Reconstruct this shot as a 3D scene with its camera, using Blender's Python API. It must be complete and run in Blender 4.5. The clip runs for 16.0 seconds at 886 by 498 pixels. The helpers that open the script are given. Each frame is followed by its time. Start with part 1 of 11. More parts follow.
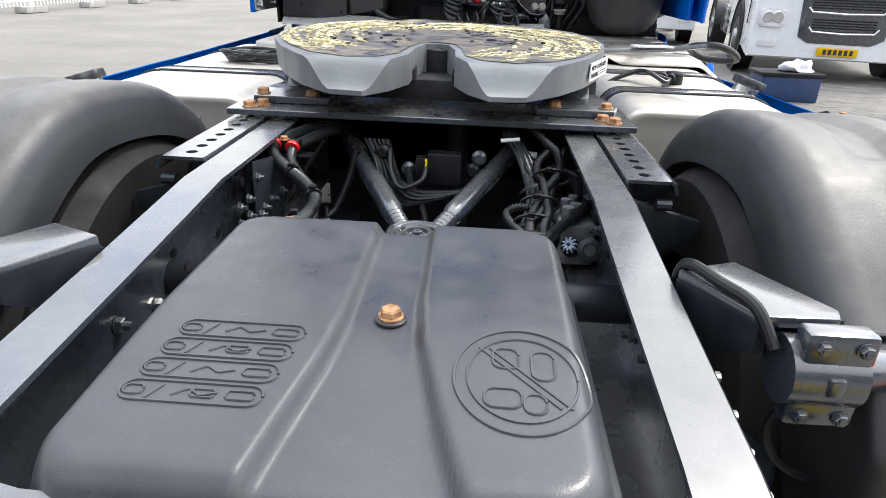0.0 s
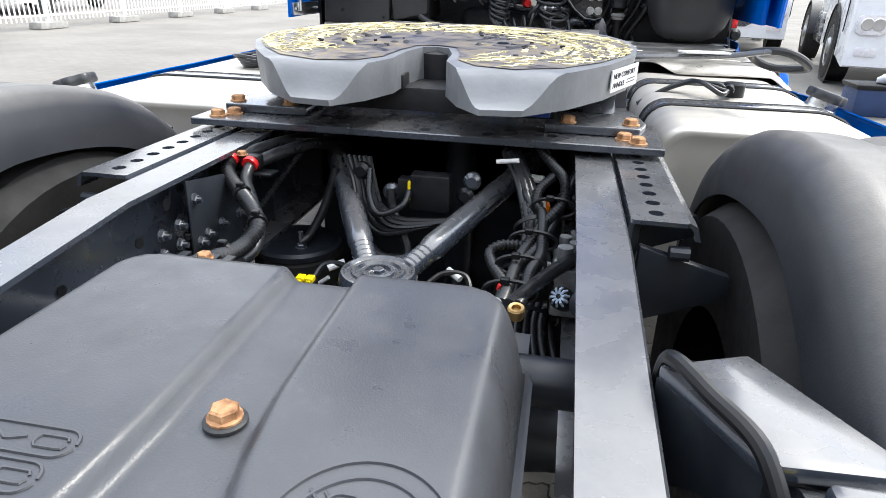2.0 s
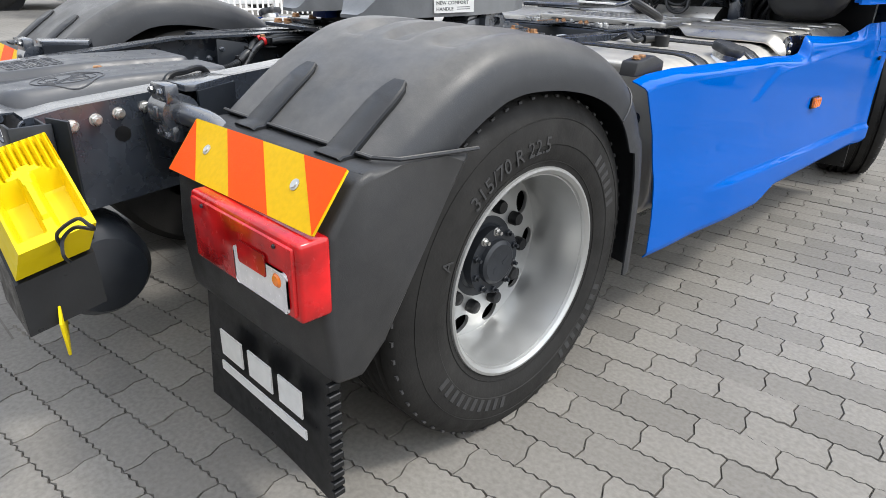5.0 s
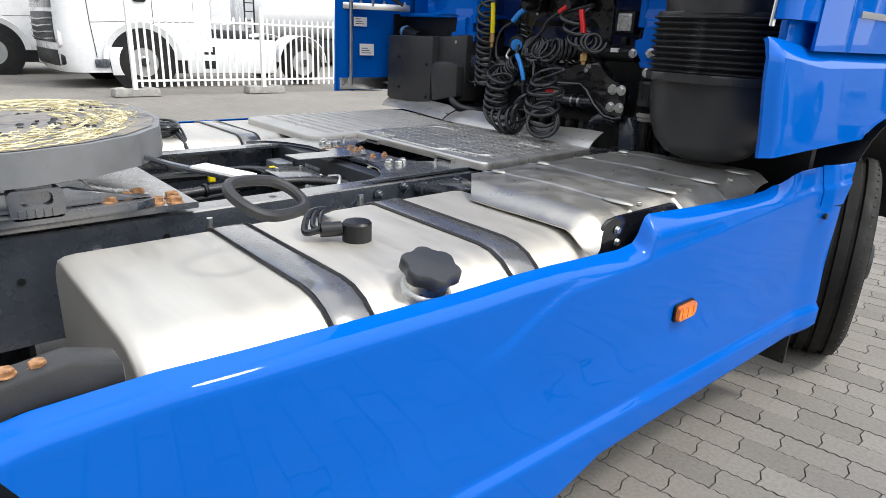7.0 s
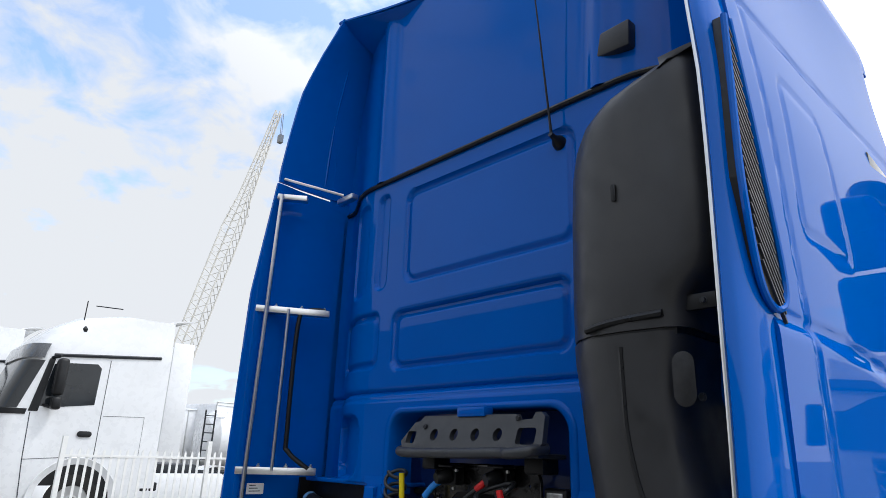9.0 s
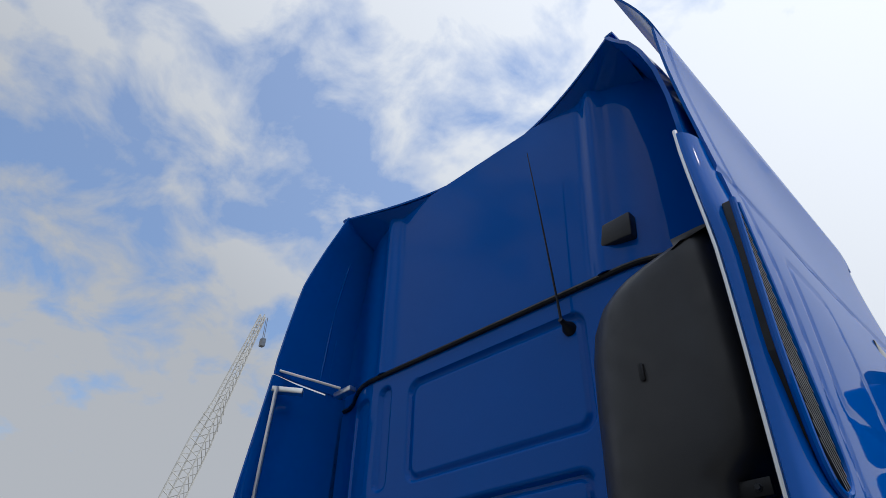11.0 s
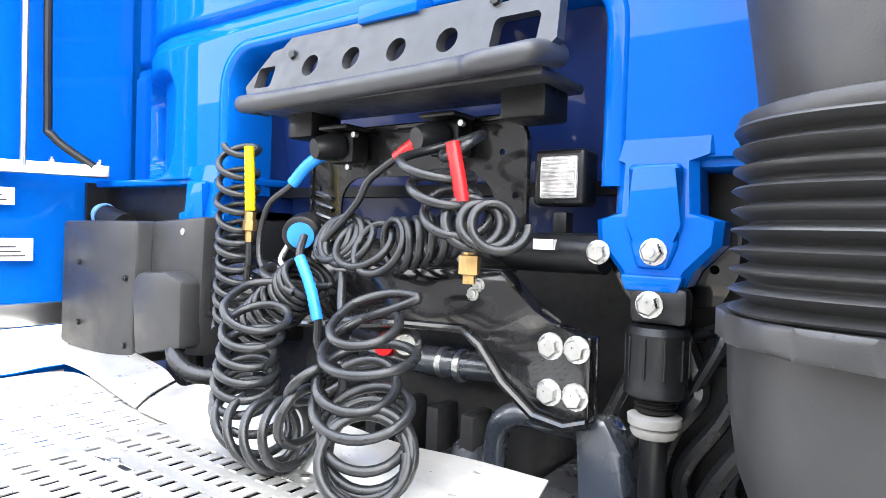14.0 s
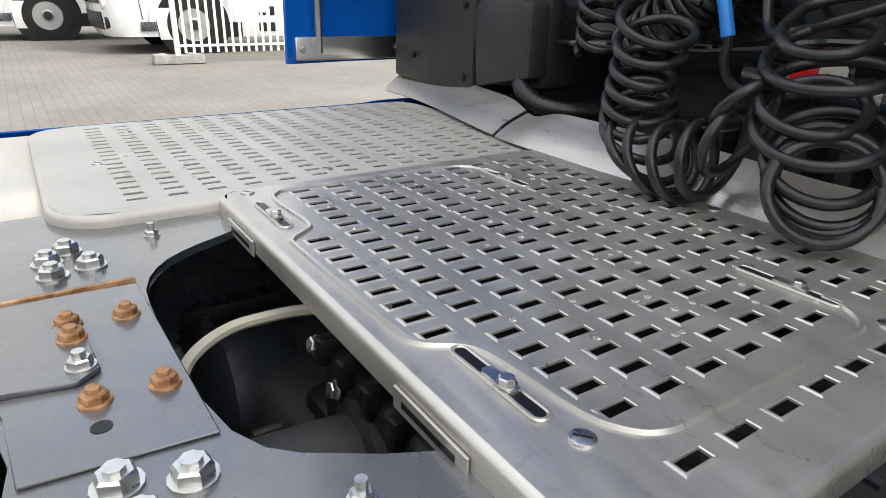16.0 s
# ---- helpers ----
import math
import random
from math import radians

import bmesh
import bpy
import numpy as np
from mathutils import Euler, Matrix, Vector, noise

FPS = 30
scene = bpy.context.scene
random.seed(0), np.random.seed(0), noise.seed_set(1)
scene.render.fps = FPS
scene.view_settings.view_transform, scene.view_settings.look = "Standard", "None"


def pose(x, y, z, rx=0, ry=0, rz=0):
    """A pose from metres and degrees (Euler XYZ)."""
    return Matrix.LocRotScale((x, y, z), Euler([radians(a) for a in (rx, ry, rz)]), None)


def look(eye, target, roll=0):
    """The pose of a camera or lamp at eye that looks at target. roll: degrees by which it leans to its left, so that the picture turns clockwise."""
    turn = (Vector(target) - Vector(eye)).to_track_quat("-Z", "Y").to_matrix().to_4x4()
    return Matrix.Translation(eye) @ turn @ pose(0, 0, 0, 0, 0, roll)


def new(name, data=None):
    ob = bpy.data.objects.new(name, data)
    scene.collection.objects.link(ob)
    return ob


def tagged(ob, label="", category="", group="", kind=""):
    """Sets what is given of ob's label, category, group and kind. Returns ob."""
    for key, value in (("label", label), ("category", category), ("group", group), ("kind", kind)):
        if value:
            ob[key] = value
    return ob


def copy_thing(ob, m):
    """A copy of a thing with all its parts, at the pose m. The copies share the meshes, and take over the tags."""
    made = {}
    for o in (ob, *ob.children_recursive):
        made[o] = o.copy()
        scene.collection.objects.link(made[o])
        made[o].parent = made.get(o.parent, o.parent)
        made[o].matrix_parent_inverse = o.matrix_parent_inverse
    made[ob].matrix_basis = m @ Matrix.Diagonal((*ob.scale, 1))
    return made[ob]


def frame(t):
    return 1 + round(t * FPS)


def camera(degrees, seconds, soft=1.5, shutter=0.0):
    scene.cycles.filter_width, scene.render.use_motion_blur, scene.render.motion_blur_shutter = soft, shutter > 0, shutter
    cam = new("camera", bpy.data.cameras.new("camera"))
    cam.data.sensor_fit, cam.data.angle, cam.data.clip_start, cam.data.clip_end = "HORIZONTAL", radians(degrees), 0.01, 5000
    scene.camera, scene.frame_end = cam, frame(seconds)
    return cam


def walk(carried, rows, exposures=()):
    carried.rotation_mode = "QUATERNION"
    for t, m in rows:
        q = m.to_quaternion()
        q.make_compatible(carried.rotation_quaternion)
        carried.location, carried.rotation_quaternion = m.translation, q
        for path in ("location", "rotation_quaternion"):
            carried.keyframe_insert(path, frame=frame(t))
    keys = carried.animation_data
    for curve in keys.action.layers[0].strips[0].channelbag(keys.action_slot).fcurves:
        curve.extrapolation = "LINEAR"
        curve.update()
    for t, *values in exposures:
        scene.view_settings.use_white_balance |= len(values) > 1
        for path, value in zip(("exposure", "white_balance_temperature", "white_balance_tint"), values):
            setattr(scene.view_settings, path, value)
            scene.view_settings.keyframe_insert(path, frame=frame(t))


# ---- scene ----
cam = camera(70.2, 16.0, soft=0.65)
PATH = [
    (0, (0.135, -1.244, 1.318), (0.038, 0.583, 0.509), 2.1),
    (0.5, (0.113, -0.822, 1.276), (0.011, 0.989, 0.433), 2.0),
    (1, (0.087, -0.553, 1.252), (-0.081, 1.257, 0.418), 2.2),
    (1.5, (0.13, -0.592, 1.253), (-0.111, 1.224, 0.452), 1.8),
    (2, (0.311, -0.963, 1.282), (-0.012, 0.846, 0.492), 1.6),
    (2.5, (0.602, -1.244, 1.293), (0.173, 0.542, 0.503), 2.0),
    (3, (0.911, -1.468, 1.285), (0.288, 0.257, 0.486), 2.5),
    (3.2, (1.038, -1.579, 1.267), (0.334, 0.113, 0.466), 2.7),
    (5.3, (2.262, -0.987, 1.203), (0.934, 0.264, 0.384), 1.7),
    (5.5, (2.326, -0.833, 1.267), (0.972, 0.389, 0.445), 1.8),
    (6, (2.269, -0.329, 1.288), (0.881, 0.881, 0.506), 2.0),
    (6.5, (2.188, 0.158, 1.356), (0.785, 1.387, 0.635), 2.2),
    (7, (2.027, 0.535, 1.403), (0.617, 1.796, 0.756), 2.6),
    (7.5, (1.889, 0.833, 1.474), (0.434, 2.141, 1.057), 2.2),
    (8, (1.83, 1.055, 1.563), (0.356, 2.39, 1.355), 1.7),
    (8.5, (1.804, 1.126, 1.615), (0.337, 2.47, 1.819), 1.8),
    (9, (1.787, 1.113, 1.627), (0.396, 2.41, 2.248), 1.8),
    (9.2, (1.785, 1.11, 1.65), (0.437, 2.374, 2.414), 1.6),
    (11.3, (1.623, 1.097, 1.556), (0.466, 2.295, 2.664), 0.7),
    (11.5, (1.589, 1.103, 1.525), (0.394, 2.361, 2.52), 0.7),
    (12, (1.506, 1.213, 1.446), (0.248, 2.598, 2.155), 0.7),
    (12.5, (1.404, 1.436, 1.456), (0.091, 2.898, 1.83), 0.8),
    (13, (1.197, 1.6, 1.425), (-0.085, 3.132, 1.516), 1.4),
    (13.5, (1.0, 1.845, 1.386), (-0.204, 3.442, 1.37), 1.8),
    (14, (0.853, 1.993, 1.378), (-0.308, 3.62, 1.33), 1.9),
    (14.5, (0.775, 1.996, 1.337), (-0.383, 3.625, 1.272), 1.9),
    (15, (0.71, 1.942, 1.268), (-0.456, 3.56, 1.119), 3.7),
    (15.5, (0.637, 1.879, 1.283), (-0.68, 3.312, 0.822), 3.1),
    (16, (0.61, 1.871, 1.268), (-0.925, 2.904, 0.509), 1.5),
]
# on the way over the stretch where the camera tilts up to the roof and back
PATH.append((10.25, (1.69, 1.09, 1.61), (0.55, 2.15, 2.84), 1.4))
PATH.sort()
# the film camera's own exposure and white balance along the way: (seconds, stops, kelvin, tint)
EXPOSURE = [(0, 0.55, 6500, 10), (1, 0.62, 6500, 10), (1.5, 0.78, 6450, 10), (2, 0.76, 6400, 10), (3.2, 0.2, 6200, 10), (5.3, 0.2, 6500, 10), (6.5, 0.25, 6600, 10), (7.0, 0.2, 6600, 10), (7.4, -0.05, 6600, 10), (8, -0.2, 6500, 10), (8.7, -0.2, 6300, 10), (9.2, -0.45, 6200, 10), (11.5, -1.2, 6000, 10), (12, -1.0, 5950, 10), (12.6, -0.35, 5900, 10), (13.2, 0.7, 6000, 10), (13.6, 1.75, 6300, 10), (14.2, 3.0, 6800, 10), (14.6, 3.05, 6900, 10), (15.1, 1.85, 6700, 10), (15.6, 1.1, 6900, 10), (16, 0.36, 7000, 10)]
walk(cam, [(t, look(eye, target, roll)) for t, eye, target, roll in PATH], EXPOSURE)

# ---- build ----

# ---- world, sun ----
SUN_DIR = Vector((0.72, 0.50, 1.30)).normalized()
world = bpy.data.worlds.new("sky")
scene.world = world
world.use_nodes = True
wt = world.node_tree
wt.nodes.clear()


def wnode(kind, **kw):
    n = wt.nodes.new(kind)
    for k, v in kw.items():
        n.inputs[k].default_value = v
    return n


w_out = wnode("ShaderNodeOutputWorld")
w_sky = wt.nodes.new("ShaderNodeTexSky")
w_sky.sky_type = "NISHITA"
w_sky.sun_disc = False
w_sky.air_density, w_sky.dust_density, w_sky.ozone_density = 1.6, 0.3, 2.5
w_sky.sun_elevation = math.asin(SUN_DIR.z)
w_sky.sun_rotation = math.atan2(SUN_DIR.x, SUN_DIR.y)
w_bg = wnode("ShaderNodeBackground", Strength=0.15)
w_cloud = wnode("ShaderNodeBackground", Color=(0.97, 0.985, 1.0, 1), Strength=1.30)
w_mix = wnode("ShaderNodeMixShader")
# deep blue between the clouds; clouds brighten towards the sun and close up towards the hazy horizon
w_tint = wt.nodes.new("ShaderNodeVectorMath")
w_tint.operation = "MULTIPLY"
w_tint.inputs[1].default_value = (1.45, 1.85, 2.3)
w_dot = wt.nodes.new("ShaderNodeVectorMath")
w_dot.operation = "DOT_PRODUCT"
w_dot.inputs[1].default_value = SUN_DIR
w_near = wnode("ShaderNodeMapRange")
w_near.inputs[1].default_value, w_near.inputs[2].default_value = 0.1, 1.0
w_near.inputs[3].default_value, w_near.inputs[4].default_value = 1.06, 2.5
w_low = wnode("ShaderNodeMapRange")
w_low.inputs[1].default_value, w_low.inputs[2].default_value = 0.05, 0.55
w_low.inputs[3].default_value, w_low.inputs[4].default_value = 0.13, 0.0
w_haze = wnode("ShaderNodeMath")
w_haze.operation = "ADD"
w_tc = wnode("ShaderNodeTexCoord")
# clouds lie on a level sheet overhead: direction divided by its height
w_sep = wnode("ShaderNodeSeparateXYZ")
w_add = wnode("ShaderNodeMath")
w_add.operation = "ADD"
w_add.inputs[1].default_value = 0.32
w_max = wnode("ShaderNodeMath")
w_max.operation = "MAXIMUM"
w_max.inputs[1].default_value = 0.12
w_div = wt.nodes.new("ShaderNodeVectorMath")
w_div.operation = "DIVIDE"
w_comb = wnode("ShaderNodeCombineXYZ")
w_noise = wnode("ShaderNodeTexNoise", Scale=6.4, Detail=9.0, Roughness=0.56, Distortion=0.3)
w_big = wnode("ShaderNodeTexNoise", Scale=1.1, Detail=2.0)
w_sum = wnode("ShaderNodeMath")
w_sum.operation = "ADD"
w_ramp = wt.nodes.new("ShaderNodeValToRGB")
w_ramp.color_ramp.elements[0].position = 0.80
w_ramp.color_ramp.elements[1].position = 1.06
w_ramp.color_ramp.elements[0].color = (0.27, 0.27, 0.27, 1)
for a, b in ((w_tc.outputs["Generated"], w_sep.inputs[0]), (w_sep.outputs[2], w_add.inputs[0]), (w_add.outputs[0], w_max.inputs[0]),
             (w_max.outputs[0], w_comb.inputs[0]), (w_max.outputs[0], w_comb.inputs[1]), (w_max.outputs[0], w_comb.inputs[2]),
             (w_tc.outputs["Generated"], w_div.inputs[0]), (w_comb.outputs[0], w_div.inputs[1]),
             (w_div.outputs[0], w_noise.inputs["Vector"]), (w_div.outputs[0], w_big.inputs["Vector"]),
             (w_noise.outputs[0], w_sum.inputs[0]), (w_big.outputs[0], w_sum.inputs[1]), (w_sum.outputs[0], w_haze.inputs[0]), (w_sep.outputs[2], w_low.inputs[0]), (w_low.outputs[0], w_haze.inputs[1]), (w_haze.outputs[0], w_ramp.inputs[0]),
             (w_tc.outputs["Generated"], w_dot.inputs[0]), (w_dot.outputs["Value"], w_near.inputs[0]), (w_near.outputs[0], w_cloud.inputs["Strength"]),
             (w_sky.outputs[0], w_tint.inputs[0]), (w_tint.outputs[0], w_bg.inputs["Color"]), (w_ramp.outputs[0], w_mix.inputs[0]),
             (w_bg.outputs[0], w_mix.inputs[1]), (w_cloud.outputs[0], w_mix.inputs[2]), (w_mix.outputs[0], w_out.inputs[0])):
    wt.links.new(a, b)

sun = new("sun", bpy.data.lights.new("sun", "SUN"))
sun.data.energy, sun.data.angle, sun.data.color = 1.9, radians(9.0), (1.0, 0.955, 0.88)
sun.matrix_world = look(SUN_DIR * 40, (0, 0, 0))


# ---- materials ----
def mat(name, col, rough=0.5, metal=0.0, var=0.15, scale=6.0, bump=0.0, bscale=150.0, coat=0.0, rvar=0.12, col2=None, spec=0.5,
        fleck=0.0, fleck_col=(0.5, 0.48, 0.44), stretch=None, dust_lit_top=0.0, stain=0.0, crough=0.03, cior=1.5):
    """A painted, moulded or cast surface: slow drift in tone, fine grain, optional dusty specks or wear."""
    m = bpy.data.materials.new(name)
    m.use_nodes = True
    nt = m.node_tree
    p = nt.nodes["Principled BSDF"]
    p.inputs["Metallic"].default_value = metal
    p.inputs["Specular IOR Level"].default_value = spec
    p.inputs["Coat Weight"].default_value = coat
    p.inputs["Coat Roughness"].default_value = crough
    p.inputs["Coat IOR"].default_value = cior
    tc = nt.nodes.new("ShaderNodeTexCoord")
    vec = tc.outputs["Object"]
    if stretch:
        mp = nt.nodes.new("ShaderNodeMapping")
        mp.inputs["Scale"].default_value = stretch
        nt.links.new(vec, mp.inputs[0])
        vec = mp.outputs[0]
    n1 = nt.nodes.new("ShaderNodeTexNoise")
    n1.inputs["Scale"].default_value, n1.inputs["Detail"].default_value = scale, 7
    nt.links.new(vec, n1.inputs["Vector"])
    ramp = nt.nodes.new("ShaderNodeValToRGB")
    lo, hi = [c * (1 - var) for c in col], [min(c * (1 + var), 1) for c in (col2 or col)]
    ramp.color_ramp.elements[0].position, ramp.color_ramp.elements[1].position = 0.33, 0.68
    ramp.color_ramp.elements[0].color, ramp.color_ramp.elements[1].color = (*lo, 1), (*hi, 1)
    nt.links.new(n1.outputs[0], ramp.inputs[0])
    colour = ramp.outputs[0]
    if fleck:
        n3 = nt.nodes.new("ShaderNodeTexNoise")
        n3.inputs["Scale"].default_value, n3.inputs["Detail"].default_value = 46, 10
        n3.inputs["Roughness"].default_value = 0.75
        nt.links.new(tc.outputs["Object"], n3.inputs["Vector"])
        r3 = nt.nodes.new("ShaderNodeMapRange")
        r3.inputs[1].default_value, r3.inputs[2].default_value = 0.55, 0.78
        r3.inputs[4].default_value = fleck
        nt.links.new(n3.outputs[0], r3.inputs[0])
        mx = nt.nodes.new("ShaderNodeMix")
        mx.data_type = "RGBA"
        mx.inputs[7].default_value = (*fleck_col, 1)
        nt.links.new(r3.outputs[0], mx.inputs[0])
        nt.links.new(colour, mx.inputs[6])
        colour = mx.outputs[2]
    if dust_lit_top or stain:
        # dusty tone by upward normal, also painting tops as lit; broad soft water marks
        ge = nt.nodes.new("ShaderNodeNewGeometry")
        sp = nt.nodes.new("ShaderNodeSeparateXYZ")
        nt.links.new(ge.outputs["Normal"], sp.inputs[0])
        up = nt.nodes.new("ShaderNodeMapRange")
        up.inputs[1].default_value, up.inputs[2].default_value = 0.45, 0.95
        up.inputs[3].default_value, up.inputs[4].default_value = 0.0, max(dust_lit_top, 0.0)
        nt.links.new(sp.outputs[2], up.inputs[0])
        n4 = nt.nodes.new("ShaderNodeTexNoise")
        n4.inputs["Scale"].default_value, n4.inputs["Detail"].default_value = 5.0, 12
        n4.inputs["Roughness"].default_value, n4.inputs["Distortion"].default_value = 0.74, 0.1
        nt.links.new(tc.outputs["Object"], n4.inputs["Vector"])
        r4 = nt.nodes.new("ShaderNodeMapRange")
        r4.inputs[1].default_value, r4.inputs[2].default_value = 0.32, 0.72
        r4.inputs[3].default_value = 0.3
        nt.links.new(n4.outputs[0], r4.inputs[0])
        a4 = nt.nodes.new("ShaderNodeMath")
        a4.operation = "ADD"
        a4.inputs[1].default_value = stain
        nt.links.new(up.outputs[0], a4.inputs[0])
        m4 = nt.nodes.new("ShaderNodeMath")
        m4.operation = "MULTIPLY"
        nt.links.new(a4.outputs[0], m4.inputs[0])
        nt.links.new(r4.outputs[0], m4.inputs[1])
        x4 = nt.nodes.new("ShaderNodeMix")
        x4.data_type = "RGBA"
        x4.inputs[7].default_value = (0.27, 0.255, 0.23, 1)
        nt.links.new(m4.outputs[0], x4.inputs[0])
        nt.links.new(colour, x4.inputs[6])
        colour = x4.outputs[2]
    nt.links.new(colour, p.inputs["Base Color"])
    n2 = nt.nodes.new("ShaderNodeTexNoise")
    n2.inputs["Scale"].default_value, n2.inputs["Detail"].default_value = scale * 3.7, 5
    nt.links.new(vec, n2.inputs["Vector"])
    mr = nt.nodes.new("ShaderNodeMapRange")
    mr.inputs[1].default_value, mr.inputs[2].default_value = 0.3, 0.7
    mr.inputs[3].default_value, mr.inputs[4].default_value = max(rough - rvar, 0.02), min(rough + rvar, 1)
    nt.links.new(n2.outputs[0], mr.inputs[0])
    nt.links.new(mr.outputs[0], p.inputs["Roughness"])
    if bump:
        nb = nt.nodes.new("ShaderNodeTexNoise")
        nb.inputs["Scale"].default_value, nb.inputs["Detail"].default_value = bscale, 4
        nt.links.new(vec, nb.inputs["Vector"])
        b = nt.nodes.new("ShaderNodeBump")
        b.inputs["Strength"].default_value, b.inputs["Distance"].default_value = bump, 0.004
        nt.links.new(nb.outputs[0], b.inputs["Height"])
        nt.links.new(b.outputs[0], p.inputs["Normal"])
    return m


BLUE = mat("blue paint", (0.0, 0.098, 0.46), 0.45, var=0.03, scale=2.0, coat=0.48, cior=1.45, crough=0.02, rvar=0.03, spec=0.0)
# rail tops: dusty tan that also stands in for their bright sheen
FRAME = mat("frame grey paint", (0.034, 0.041, 0.054), 0.27, var=0.2, scale=5, coat=0.8, crough=0.14, spec=1.0, bump=0.02, bscale=60, rvar=0.06, fleck=0.12, fleck_col=(0.15, 0.145, 0.135), dust_lit_top=0.40)
FRAME_DARK = mat("darker frame grey paint", (0.013, 0.016, 0.021), 0.42, var=0.25, scale=7, bump=0.06, bscale=60, fleck=0.12, fleck_col=(0.07, 0.065, 0.06))
PLASTIC = mat("grained black plastic", (0.016, 0.017, 0.0195), 0.42, spec=0.35, var=0.22, scale=3.5, bump=0.12, bscale=420, fleck=0.12, fleck_col=(0.12, 0.115, 0.11), stain=0.10)
SNORKEL = mat("matt black duct plastic", (0.027, 0.0272, 0.0285), 0.42, spec=0.5, var=0.15, scale=4, bump=0.06, bscale=420, fleck=0.06, fleck_col=(0.09, 0.087, 0.082))
COVER = mat("grey cover plastic", (0.046, 0.049, 0.056), 0.36, var=0.2, scale=4.5, bump=0.10, bscale=420, fleck=0.18, fleck_col=(0.17, 0.165, 0.155), stain=0.07)
GUARD = mat("dusty guard plastic", (0.022, 0.024, 0.028), 0.42, spec=0.4, var=0.12, scale=2.6, bump=0.12, bscale=420, fleck=0.14, fleck_col=(0.2, 0.19, 0.175), dust_lit_top=0.62, stain=0.02)
BLACK = mat("black satin part", (0.008, 0.0085, 0.0095), 0.38, spec=0.35, var=0.25, scale=9, bump=0.05)
BLACKGLOSS = mat("black gloss paint", (0.008, 0.008, 0.009), 0.2, var=0.2, scale=9, coat=0.5)
RUBBER = mat("tyre rubber", (0.013, 0.0127, 0.0123), 0.7, var=0.3, scale=5, bump=0.18, bscale=120, fleck=0.3, fleck_col=(0.05, 0.046, 0.04), stain=0.03, spec=0.25)
RUBBERTXT = mat("raised tyre rubber", (0.034, 0.034, 0.035), 0.6, var=0.15, scale=12)
HOSE = mat("rubber hose", (0.013, 0.014, 0.0155), 0.36, var=0.2, scale=20, bump=0.04)
ALU = mat("mill aluminium", (0.62, 0.60, 0.56), 0.36, metal=0.7, var=0.16, scale=3, rvar=0.1, bump=0.05, bscale=40, stretch=(1, 5, 1), fleck=0.5, fleck_col=(0.25, 0.225, 0.19), stain=0.25)
HEATALU = mat("dirty heat shield aluminium", (0.50, 0.485, 0.44), 0.38, metal=0.8, var=0.22, scale=4, rvar=0.12, bump=0.10, bscale=30, fleck=0.55, fleck_col=(0.16, 0.145, 0.115), stain=0.35)
DUSTYALU = mat("dusty deck aluminium", (0.54, 0.52, 0.48), 0.55, metal=0.35, var=0.10, scale=5, rvar=0.08, bump=0.05, bscale=60, fleck=0.3, fleck_col=(0.45, 0.42, 0.37), stain=0.1)
TANK = mat("brushed tank aluminium", (0.60, 0.57, 0.51), 0.48, metal=0.7, var=0.08, scale=2.4, rvar=0.06, bump=0.03, bscale=60, stretch=(1, 6, 1), fleck=0.25, fleck_col=(0.5, 0.46, 0.4))
RIM = mat("silver rim lacquer", (0.46, 0.465, 0.46), 0.36, metal=0.7, var=0.06, scale=6, rvar=0.05, fleck=0.08, fleck_col=(0.4, 0.38, 0.35))
STEEL = mat("stainless steel", (0.70, 0.70, 0.69), 0.30, metal=1.0, var=0.04, scale=12, rvar=0.01)
ZINC = mat("zinc plating", (0.62, 0.62, 0.6), 0.35, metal=1.0, var=0.18, scale=30)
RUST = mat("rusty steel", (0.27, 0.105, 0.035), 0.75, metal=0.15, var=0.45, scale=60, col2=(0.42, 0.24, 0.12), bump=0.3, bscale=180)
BRASS = mat("dull brass", (0.42, 0.28, 0.12), 0.45, metal=0.9, var=0.2, scale=40)
YELLOW = mat("yellow plastic", (0.80, 0.62, 0.004), 0.45, var=0.06, scale=8, bump=0.06, bscale=300, spec=0.3)
ORANGE = mat("orange reflective film", (0.93, 0.085, 0.002), 0.5, var=0.05, scale=80, spec=0.15)
FILM_Y = mat("yellow reflective film", (0.74, 0.45, 0.004), 0.5, var=0.05, scale=80, spec=0.15)
RED = mat("red plastic", (0.62, 0.012, 0.014), 0.35, var=0.1, scale=20)
REDLENS = mat("red lamp lens", (0.50, 0.006, 0.008), 0.2, var=0.45, scale=11, coat=0.25)
AMBER = mat("amber lamp lens", (0.85, 0.19, 0.01), 0.15, var=0.25, scale=40, coat=0.6)
CLEARLENS = mat("frosted white lens", (0.72, 0.70, 0.70), 0.2, var=0.1, scale=30, coat=0.5)
WHITE = mat("white label film", (0.78, 0.78, 0.76), 0.45, var=0.05, scale=30)
WHITEPAINT = mat("white truck paint", (0.78, 0.79, 0.8), 0.3, var=0.03, scale=2, coat=0.7)
FENCE = mat("white fence paint", (0.8, 0.8, 0.78), 0.45, var=0.05, scale=10)
INK = mat("label ink", (0.03, 0.03, 0.035), 0.6, var=0.1, scale=30)
BLUEP = mat("blue sleeve plastic", (0.02, 0.24, 0.72), 0.4, var=0.1, scale=30)
CONCRETE = mat("concrete", (0.33, 0.32, 0.3), 0.85, var=0.2, scale=9, bump=0.3, bscale=120)
CREAM = mat("cream hose", (0.55, 0.52, 0.42), 0.5, var=0.1, scale=10)
CASTING = mat("cast aluminium valve", (0.32, 0.33, 0.34), 0.5, metal=0.8, var=0.3, scale=40, bump=0.2)
